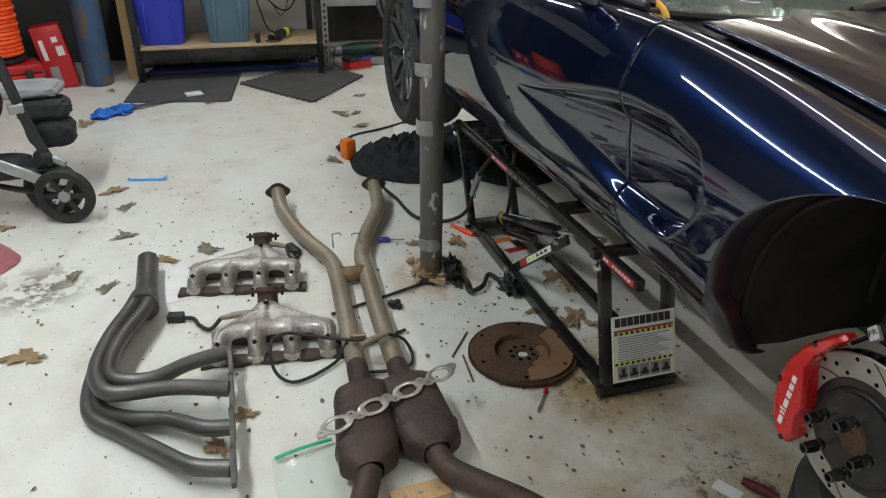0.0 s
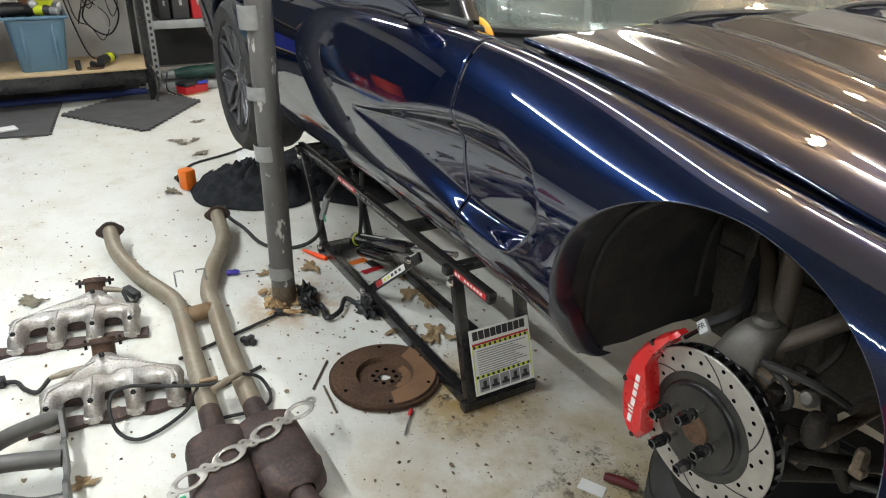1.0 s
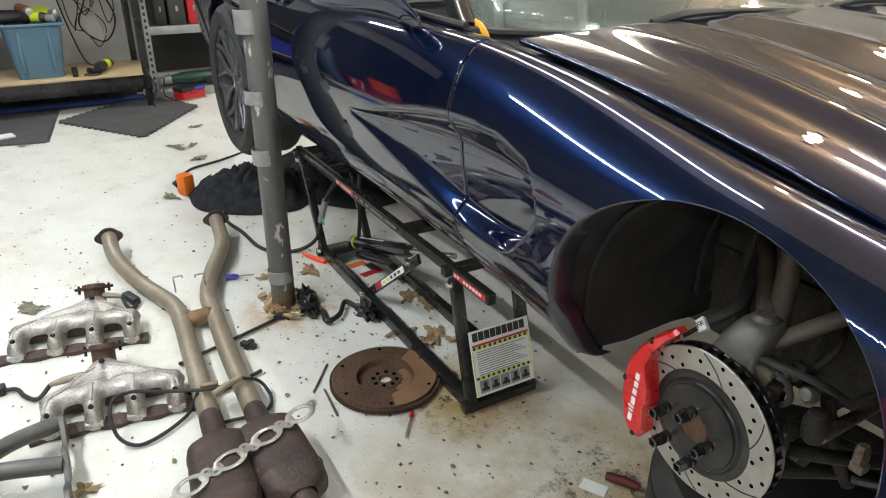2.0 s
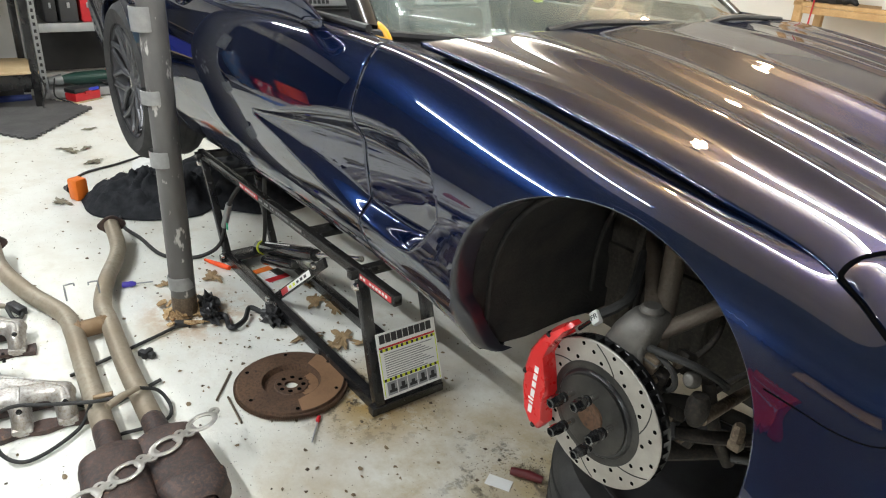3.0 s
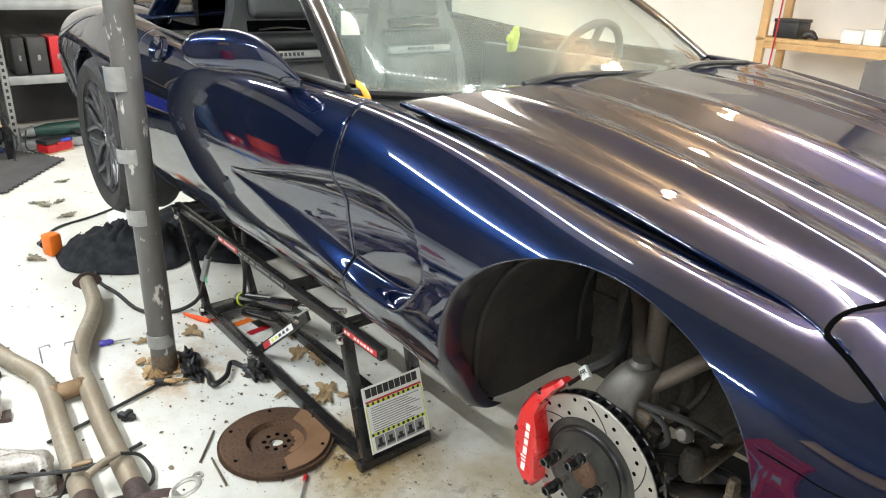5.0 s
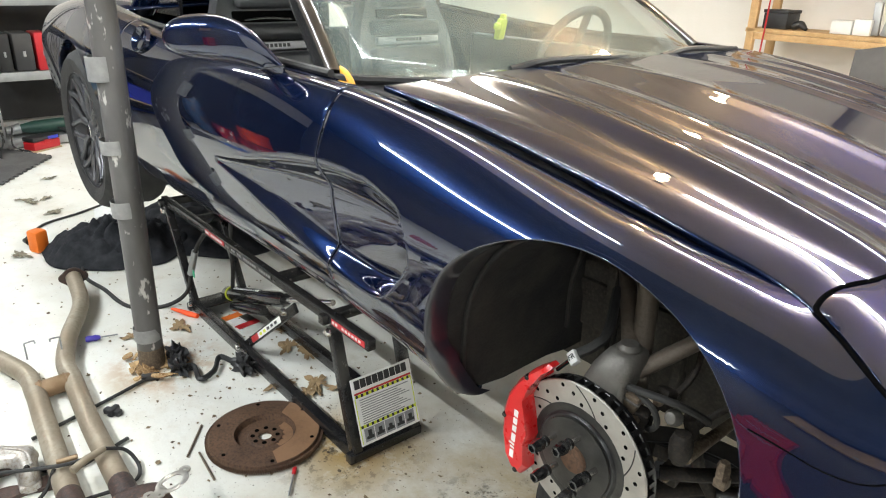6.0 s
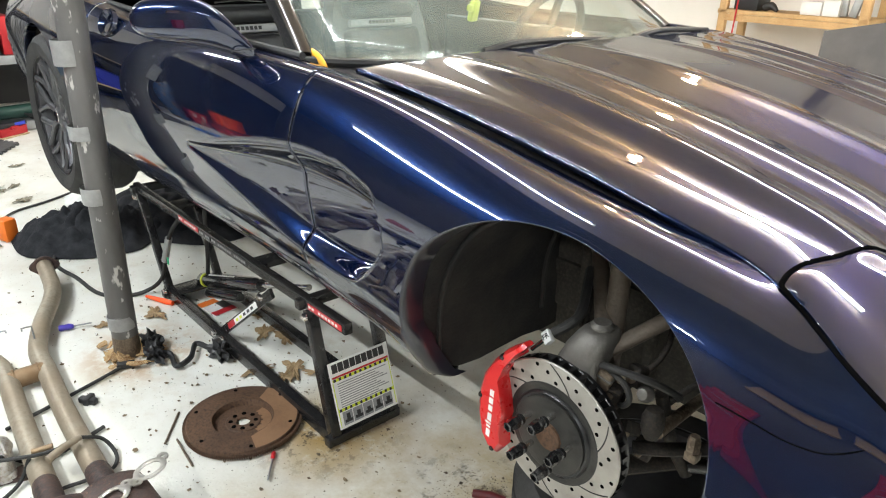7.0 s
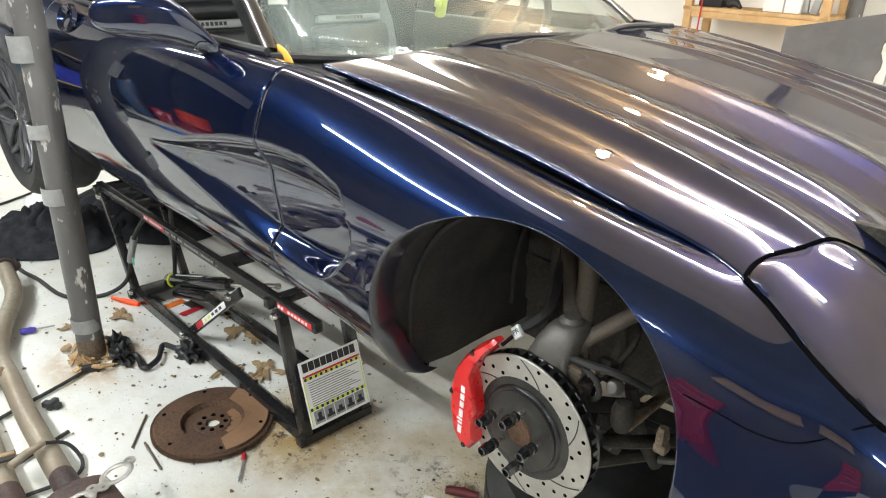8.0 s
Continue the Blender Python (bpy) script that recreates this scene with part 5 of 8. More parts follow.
for x in (-1.35, -2.05):
    part("block_carrier", one_bar((x, YO, 0.430), (x, YI, 0.430), 0.07, 0.02), BLACK_METAL, jack)
part("mid_cross_plate", one_box((-2.13, YO, 0.05), (-2.03, YI, 0.058), 0.002), BLACK_METAL, jack)
for x in (-1.35, -2.05):
    part("rubber_block", one_box((x - 0.04, -0.62, 0.45), (x + 0.04, -0.55, 0.547), 0.006), RUBBER, jack, "black rubber lifting block")
CYL_A, CYL_B = Vector((-2.10, -0.59, 0.062)), Vector((-1.545, -0.59, 0.245))
cyl_d = (CYL_B - CYL_A).normalized()
part("cylinder", one_sweep([CYL_A, CYL_A + cyl_d * 0.02, CYL_B - cyl_d * 0.03, CYL_B - cyl_d * 0.01, CYL_B], [0.024, 0.030, 0.030, 0.025, 0.024], 24), GLOSS_BLACK, jack, "glossy black hydraulic cylinder")
part("cylinder_band", one_sweep([CYL_A + cyl_d * 0.055, CYL_A + cyl_d * 0.07], 0.0312, 24), YELLOW, jack, "yellow band")
part("side_cylinder", one_sweep([CYL_A + Vector((0.14, -0.03, 0.0)), CYL_A + Vector((0.42, -0.03, 0.092)), CYL_A + Vector((0.43, -0.03, 0.094))], [0.020, 0.020, 0.016], 18), GLOSS_BLACK, jack)
for k in range(12):
    c = CYL_A + cyl_d * (0.13 + 0.022 * k)
    part("cylinder_mark", one_box((-0.007, -0.0035, 0.0298), (0.007, 0.0035, 0.0306), 0, Matrix.Translation(c) @ pose(0, 0, 0, 25, 0, 0) @ pose(0, 0, 0, 0, -18, 0)), PAPER, jack, smooth=False)
part("piston_rod", one_sweep([CYL_B - cyl_d * 0.01, (-1.22, -0.585, 0.36)], 0.011, 14), CHROME, jack, "bright piston rod")
strut = part("locking_bar", one_bar((-1.675, -0.70, 0.035), (-1.255, -0.70, 0.362), 0.012, 0.034), BLACK_METAL, jack)
part("strut_label", one_bar((-1.60, -0.7072, 0.093), (-1.36, -0.7072, 0.28), 0.0012, 0.022, 0), PAPER, strut, "white label with a red patch", smooth=False)
part("strut_patch", one_bar((-1.60, -0.7084, 0.093), (-1.545, -0.7084, 0.136), 0.001, 0.022, 0), RED_PLASTIC, strut, smooth=False)
for k in range(5):
    u0, u1 = 0.30 + 0.13 * k, 0.37 + 0.13 * k
    part("strut_mark", one_bar((-1.60 + 0.24 * u0, -0.7084, 0.093 + 0.187 * u0), (-1.60 + 0.24 * u1, -0.7084, 0.093 + 0.187 * u1), 0.001, 0.010, 0), BLACK_TRIM if k > 1 else YELLOW, strut, smooth=False)
for x, z in ((-1.265, 0.355), (-1.66, 0.05), (-0.99, 0.40), (-2.335, 0.40), (-2.13, 0.04), (-1.60, 0.05)):
    part("bolt", one_lathe([(0, 0.012), (0.010, 0.012), (0.013, 0.006), (0.013, 0)], 12, Matrix.Translation((x, YO - 0.021, z)) @ pose(0, 0, 0, 90, 0, 0)), CHROME, jack, "bright bolt head")
for x0, x1, mat_l in ((-1.90, -1.73, RED_PLASTIC), (-1.72, -1.63, BLACK_TRIM), (-1.62, -1.36, BLACK_TRIM), (-0.985, -0.815, RED_PLASTIC)):
    lb = part("beam_label", one_box((x0, YO - 0.0145, 0.426), (x1, YO - 0.0135, 0.444)), mat_l, jack, smooth=False)
    n = max(int((x1 - x0) / 0.017), 2)
    for k in range(n):
        if (k * 5) % 7 != 3:
            part("label_mark", one_box((x0 + 0.004 + k * 0.017, YO - 0.0152, 0.431), (x0 + 0.015 + k * 0.017, YO - 0.0146, 0.439)), TAPE if mat_l is BLACK_TRIM else PAPER, lb, smooth=False)
sign_m = Matrix(((0.0, -0.30, 0.954, -0.872), (0.9999, 0, 0, 0), (0, 0.954, 0.30, 0), (0, 0, 0, 1)))
sign_m.translation = Vector((-0.866, -0.604, 0.064))
sw, sh = 0.107, 0.205
sign = part("warning_plate", one_plate([(-sw, 0), (sw, 0), (sw, sh), (-sw, sh)], 0, 0.003, sign_m), PAPER, jack, "white plate with yellow warning stripes", smooth=False)


def on_sign(name, x0, y0, x1, y1, mat, lift=0.0036):
    return part(name, one_plate([(x0 * 0.90, y0), (x1 * 0.90, y0), (x1 * 0.90, y1), (x0 * 0.90, y1)], 0.0031, lift, sign_m), mat, sign, smooth=False)


for k in range(9):
    on_sign("heading_bar", -0.108 + k * 0.0235, 0.172, -0.087 + k * 0.0235, 0.199, BLACK_TRIM)
on_sign("red_stripe", -0.113, 0.156, 0.113, 0.162, RED_PLASTIC)
for y in (0.146, 0.052):
    on_sign("yellow_stripe", -0.113, y, 0.113, y + 0.009, YELLOW, 0.0034)
    for k in range(11):
        on_sign("stripe_dash", -0.110 + k * 0.0205, y, -0.101 + k * 0.0205, y + 0.009, BLACK_TRIM)
for s in (-0.115, 0.111):
    on_sign("side_stripe", s, 0.006, s + 0.003, 0.145, YELLOW, 0.0034)
for k in range(11):
    on_sign("text_line", -0.098, 0.136 - k * 0.0072, 0.098 - 0.03 * ((k * 7) % 4) / 2, 0.1388 - k * 0.0072, GREY_FABRIC)
for k in range(5):
    on_sign("pictogram_frame", -0.102 + k * 0.041, 0.008, -0.064 + k * 0.041, 0.049, GREY_FABRIC, 0.0034)
    on_sign("pictogram", -0.096 + k * 0.041, 0.015, -0.067 + k * 0.041, 0.024, BLACK_TRIM, 0.004)
    on_sign("pictogram", -0.088 + k * 0.041, 0.024, -0.074 + k * 0.041, 0.042 - 0.004 * (k % 3), BLACK_TRIM, 0.004)
part("hose", one_sweep(spline([(-1.95, -0.70, 0.42), (-2.03, -0.72, 0.33), (-2.10, -0.725, 0.22), (-2.17, -0.735, 0.08), (-2.23, -0.80, 0.014), (-2.27, -0.90, 0.012), (-2.36, -0.95, 0.012), (-2.55, -0.97, 0.012), (-2.75, -1.0, 0.012), (-3.0, -0.95, 0.012)], 8), 0.0085, 10), RUBBER, jack, "black hydraulic hose")
part("hose_fitting", one_sweep([(-2.055, -0.722, 0.30), (-2.12, -0.727, 0.18)], 0.014, 10), GALV, jack, "bright hose coupling")
part("hose", one_sweep(spline([(-1.97, -0.60, 0.42), (-1.98, -0.60, 0.30), (-1.99, -0.60, 0.2), (-2.02, -0.595, 0.12)], 6), 0.0085, 10), RUBBER, jack)
part("tie_tag", one_box((-2.06, -0.74, 0.19), (-2.045, -0.737, 0.22), 0.001), GREEN, jack, "green tag")
copy_thing(jack, pose(-1.5, 0.585 + 0.02, 0))


# ---- things on the floor ----
post = thing("steel_column", -1.795, -1.012, 0, "grey painted steel column with bands of silver tape", "column")
part("shaft", one_lathe([(0, 0.0), (0.044, 0.0), (0.0445, 0.3), (0.044, 1.4), (0.0445, CEIL - 0.002), (0, CEIL - 0.002)], 40, pose(-1.795, -1.012, 0)), POLE, post)
for z, hgt in ((0.115, 0.05), (0.585, 0.055), (0.80, 0.045), (1.03, 0.075), (1.45, 0.06)):
    bm = bmesh.new()
    lathe(bm, [(0.0448, z), (0.0462, z + 0.001), (0.0465, z + hgt / 2), (0.0461, z + hgt), (0.0448, z + hgt + 0.001)], 40, pose(-1.795, -1.012, 0, 0.8, -0.8, 30))
    part("tape_band", bm, TAPE, post, "wrinkled silver tape band")
part("rusted_foot", one_lathe([(0.0448, 0.0), (0.0458, 0.004), (0.0455, 0.05), (0.0448, 0.085)], 40, pose(-1.795, -1.012, 0)), DIRTY_STEEL, post, "rusted column foot")
random.seed(4)
for k in range(34):
    a, d = k * 0.97 + random.uniform(-0.3, 0.3), random.uniform(0.050, 0.085) + 0.05 * random.random() ** 3
    w, h = random.uniform(0.010, 0.042), random.uniform(0.006, 0.020)
    bm = bmesh.new()
    ring = []
    for q in range(7):
        t = 2 * math.pi * q / 7
        ring.append((w * math.cos(t) * random.uniform(0.6, 1.3), h * math.sin(t) * random.uniform(0.5, 1.4)))
    plate(bm, ring, 0, random.uniform(0.002, 0.006), pose(-1.795 + d * math.cos(a), -1.012 + d * math.sin(a), random.uniform(0.002, 0.022), random.uniform(-25, 25), random.uniform(-35, 35), math.degrees(a) + random.uniform(40, 140)))
    tagged(part("cardboard_scrap", bm, CARD, smooth=False), "torn rust-stained cardboard scrap at the column's foot", "scrap", "scraps at the column")

# flywheel
fly = thing("flywheel", -1.157, -0.881, 0, "rusty brown engine flywheel lying flat, one sector paler", "flywheel")
FM = pose(-1.157, -0.881, 0.0, 0, 0, -30)
bm = one_lathe([(0.021, 0.011), (0.052, 0.011), (0.055, 0.008), (0.086, 0.008), (0.093, 0.026), (0.155, 0.026), (0.168, 0.0255), (0.170, 0.022), (0.171, 0.004), (0.160, 0.0), (0.021, 0.002)], 96, FM, True)
disc = part("disc", bm, RUST, fly)
teeth = bmesh.new()
lathe(teeth, [(0.1695, 0.005), (0.174, 0.006), (0.174, 0.018), (0.1695, 0.019)], 96, FM)
for k in range(168):
    box(teeth, (0.173, -0.0017, 0.005), (0.180, 0.0017, 0.019), 0, FM @ pose(0, 0, 0, 0, 0, k * 360 / 168))
part("ring_gear", teeth, RUST, fly, "toothed ring gear", smooth=False)
scr = bmesh.new()
rows = []
for k in range(25):
    a = radians(16 + 138 * k / 24)
    r0 = 0.0945 + 0.012 * abs(k / 12 - 1) ** 6
    rows.append([scr.verts.new(FM @ Vector((r * math.cos(a), r * math.sin(a), 0.0264))) for r in (r0, 0.5 * (r0 + 0.166), 0.166)])
for a, b in zip(rows, rows[1:]):
    for k in range(2):
        scr.faces.new((a[k], b[k], b[k + 1], a[k + 1]))
part("paler_patch", scr, RUST_LIGHT, disc, "paler patch over one sector", smooth=False)
scr = bmesh.new()
rows = []
for k in range(15):
    a = radians(40 + 100 * k / 14)
    rows.append([scr.verts.new(FM @ Vector((r * math.cos(a), r * math.sin(a), 0.0088))) for r in (0.056 + 0.006 * math.sin(k * 2.0), 0.086)])
for a, b in zip(rows, rows[1:]):
    scr.faces.new((a[0], b[0], b[1], a[1]))
part("paler_patch", scr, RUST_LIGHT, disc, smooth=False)
for k in range(8):
    part("bolt_hole", one_lathe([(0, 0.0126), (0.0068, 0.0126), (0.0072, 0.0108)], 12, FM @ pose(0, 0, 0, 0, 0, k * 45) @ pose(0.038, 0, 0)), VOID, disc, smooth=False)
for k in range(6):
    part("bolt_hole", one_lathe([(0, 0.0274), (0.0058, 0.0274), (0.0062, 0.0258)], 12, FM @ pose(0, 0, 0, 0, 0, 12 + k * 60) @ pose(0.152, 0, 0)), VOID, disc, smooth=False)

# twin-pipe exhaust section with its two converters
exh = thing("exhaust_section", -1.5, -1.35, 0, "tan heat-stained twin exhaust pipe with dark converters", "exhaust")
P1 = [(-2.62, -1.539, 0.085), (-2.42, -1.535, 0.06), (-2.17, -1.475, 0.042), (-1.95, -1.398, 0.036), (-1.80, -1.392, 0.034), (-1.62, -1.403, 0.034), (-1.33, -1.421, 0.036), (-1.06, -1.438, 0.05)]
P2 = [(-2.60, -1.075, 0.085), (-2.36, -1.108, 0.06), (-2.14, -1.205, 0.042), (-1.95, -1.265, 0.036), (-1.80, -1.275, 0.034), (-1.53, -1.294, 0.034), (-1.28, -1.303, 0.036), (-1.05, -1.312, 0.05)]
for line in (P1, P2):
    part("pipe", one_sweep(spline(line, 8), 0.032, 20), PIPE, exh)
    a = (Vector(line[0]) - Vector(line[1])).normalized()
    rot = a.to_track_quat("Z", "Y").to_matrix().to_4x4()
    fm = Matrix.Translation(Vector(line[0]) - a * 0.008) @ rot
    fl = bmesh.new()
    prof = [(1.0 + 0.32 * max(0, math.cos(2 * t)) ** 3, t) for t in np.linspace(0, 2 * math.pi, 40, endpoint=False)]
    plate(fl, [(0.045 * r * math.cos(t), 0.045 * r * math.sin(t)) for r, t in prof], 0, 0.009, fm)
    lathe(fl, [(0.031, 0.0095), (0.037, 0.012), (0.041, 0.0095)], 24, fm)
    part("flange", fl, PIPE_DARK, exh, "dark rusty pipe flange")
    part("pipe_mouth", one_lathe([(0, 0.0085), (0.031, 0.0098)], 24, fm), LINER, exh)
part("cross_pipe", one_sweep(spline([(-1.80, -1.385, 0.036), (-1.795, -1.335, 0.04), (-1.805, -1.285, 0.036)], 5), 0.031, 18), PIPE_BROWN, exh)
for y, s_ in ((-1.372, 1), (-1.298, -1)):
    part("weld_bead", one_lathe([(0.031, -0.004), (0.0355, -0.002), (0.036, 0.002), (0.031, 0.004)], 24, Matrix.Translation((-1.80, y, 0.037)) @ pose(0, 0, 0, 90, 0, 0)), PIPE_BROWN, exh, "browned weld")
for line, x_end, y_end, tail in ((P1, -0.715, -1.485, [(-0.72, -1.486, 0.06), (-0.66, -1.51, 0.055), (-0.58, -1.545, 0.05), (-0.45, -1.60, 0.04), (-0.28, -1.64, 0.037)]),
                                 (P2, -0.735, -1.302, [(-0.745, -1.303, 0.06), (-0.68, -1.29, 0.055), (-0.61, -1.225, 0.05), (-0.52, -1.13, 0.04), (-0.38, -1.04, 0.037)])):
    x0, y0 = -1.075, line[-1][1]
    body = bmesh.new()
    rows = []
    for u, w, h, z in ((0, 0.034, 0.034, 0.05), (0.04, 0.045, 0.04, 0.055), (0.12, 0.082, 0.052, 0.058), (0.17, 0.084, 0.054, 0.058), (0.2, 0.086, 0.055, 0.058), (0.22, 0.084, 0.054, 0.058), (0.5, 0.084, 0.054, 0.058), (0.72, 0.084, 0.054, 0.058), (0.745, 0.088, 0.057, 0.058), (0.77, 0.084, 0.054, 0.058), (0.9, 0.078, 0.05, 0.058), (0.97, 0.045, 0.042, 0.06), (1.0, 0.036, 0.036, 0.06)):
        x, y = x0 + (x_end - x0) * u, y0 + (y_end - y0) * u
        ring = []
        for k in range(24):
            a = 2 * math.pi * k / 24
            c, s = math.cos(a), math.sin(a)
            ring.append(body.verts.new((x, y + w * math.copysign(abs(c) ** 0.7, c), z + h * math.copysign(abs(s) ** 0.7, s))))
        rows.append(ring)
    for a, b in zip(rows, rows[1:]):
        for k in range(24):
            body.faces.new((a[k], a[(k + 1) % 24], b[(k + 1) % 24], b[k]))
    part("converter", body, PIPE_DARK, exh, "dark burnt converter can")
    part("tail_pipe", one_sweep(spline(tail, 8), 0.033, 18), PIPE_DARK, exh, "dark burnt tail pipe")
for line in (P1, P2):
    a, b = Vector(line[-2]), Vector(line[-1])
    part("burnt_neck", one_sweep([a.lerp(b, 0.5), a.lerp(b, 0.56), a.lerp(b, 0.98)], [0.0322, 0.0335, 0.0345], 20), PIPE_DARK, exh, "burnt dark pipe neck")
for x, y, s in ((-2.005, -1.372, 1), (-1.985, -1.262, -1)):
    part("hanger_hook", one_sweep([(x, y, 0.055), (x - 0.012, y, 0.10), (x - 0.016, y, 0.112), (x - 0.012, y + s * 0.02, 0.116), (x - 0.01, y + s * 0.032, 0.116), (x - 0.004, y + s * 0.033, 0.108)], 0.0032, 8), GALV, exh, "thin wire hanger hook")

# sensor and its lead across the pipes
sens = thing("oxygen_sensor", -1.28, -1.4, 0.05, "oxygen sensor with a black lead lying over the pipes", "sensor")
part("sensor_body", one_sweep([(-1.24, -1.405, 0.082), (-1.262, -1.36, 0.088), (-1.285, -1.31, 0.084)], [0.012, 0.011, 0.009], 10), PIPE, sens)
part("sensor_boot", one_sweep([(-1.30, -1.43, 0.085), (-1.285, -1.38, 0.09)], 0.008, 10), PIPE_BROWN, sens)
part("lead", one_sweep(spline([(-1.262, -1.36, 0.088), (-1.275, -1.42, 0.086), (-1.30, -1.475, 0.085), (-1.335, -1.56, 0.09), (-1.355, -1.62, 0.097), (-1.335, -1.668, 0.098), (-1.29, -1.685, 0.075), (-1.245, -1.675, 0.03), (-1.21, -1.635, 0.012), (-1.215, -1.58, 0.012), (-1.255, -1.51, 0.012), (-1.285, -1.47, 0.02), (-1.295, -1.44, 0.07)], 8), 0.0055, 8), RUBBER, sens)
part("lead", one_sweep(spline([(-1.285, -1.31, 0.084), (-1.29, -1.255, 0.05), (-1.25, -1.235, 0.014), (-1.195, -1.255, 0.012), (-1.18, -1.305, 0.012), (-1.19, -1.39, 0.012), (-1.185, -1.45, 0.012)], 8), 0.0055, 8), RUBBER, sens)
lead2 = thing("sensor_lead", -1.65, -1.3, 0, "black sensor lead with plugs lying under the pipes", "cable")
part("lead", one_sweep(spline([(-1.70, -1.07, 0.012), (-1.665, -1.17, 0.01), (-1.61, -1.33, 0.01), (-1.57, -1.45, 0.01)], 8), 0.006, 8), RUBBER, lead2)
part("plug", one_box((-0.03, -0.012, 0), (0.03, 0.012, 0.022), 0.004, pose(-1.705, -1.05, 0.002, 0, 0, 70)), BLACK_TRIM, lead2)
part("lead", one_sweep(spline([(-1.40, -1.22, 0.01), (-1.36, -1.33, 0.01), (-1.34, -1.41, 0.01), (-1.40, -1.46, 0.01)], 8), 0.006, 8), RUBBER, lead2)
clipm = thing("cable_clip", -1.571, -1.22, 0, "small black plastic cable clip on the floor", "clip")
bm = one_box((-0.03, -0.011, 0), (0.03, 0.011, 0.02), 0.004, pose(-1.571, -1.215, 0.001, 0, 0, 35))
box(bm, (-0.008, -0.02, 0), (0.012, 0.022, 0.026), 0.004, pose(-1.571, -1.215, 0.001, 0, 0, 35))
part("clip_body", bm, BLACK_TRIM, clipm)

# steel gasket across the converters
gk = thing("exhaust_gasket", -0.93, -1.38, 0.112, "thin bright steel exhaust gasket laid across the converters", "gasket")
GA, GB = Vector((-0.835, -1.60, 0.113)), Vector((-1.005, -1.165, 0.122))
gx = (GB - GA).normalized()
gy = Vector((0, 0, 1)).cross(gx).normalized()
gz = gx.cross(gy)
gm = Matrix(((gx.x, gy.x, gz.x, GA.x), (gx.y, gy.y, gz.y, GA.y), (gx.z, gy.z, gz.z, GA.z), (0, 0, 0, 1)))
L = (GB - GA).length
for k in range(4):
    c = 0.06 + (L - 0.12) * k / 3
    part("gasket_ring", one_lathe([(0.026, -0.0015), (0.041, -0.0015), (0.041, 0.0012), (0.034, 0.0035), (0.026, 0.0012)], 36, gm @ pose(c, 0, 0) @ Matrix.Diagonal((1.15, 0.78, 1, 1)), True), GASKET, gk)
    for s in (-1, 1):
        part("gasket_ear", one_lathe([(0.005, -0.0015), (0.015, -0.0015), (0.015, 0.0018), (0.005, 0.0018)], 16, gm @ pose(c + s * 0.050, s * 0.009, 0), True), GASKET, gk)
for k in range(3):
    c = 0.06 + (L - 0.12) * (k + 0.5) / 3
    part("gasket_bridge", one_plate([(-0.034, -0.014), (0.034, -0.006), (0.034, 0.014), (-0.034, 0.006)], -0.0015, 0.0012, gm @ pose(c, 0, 0)), GASKET, gk, smooth=False)


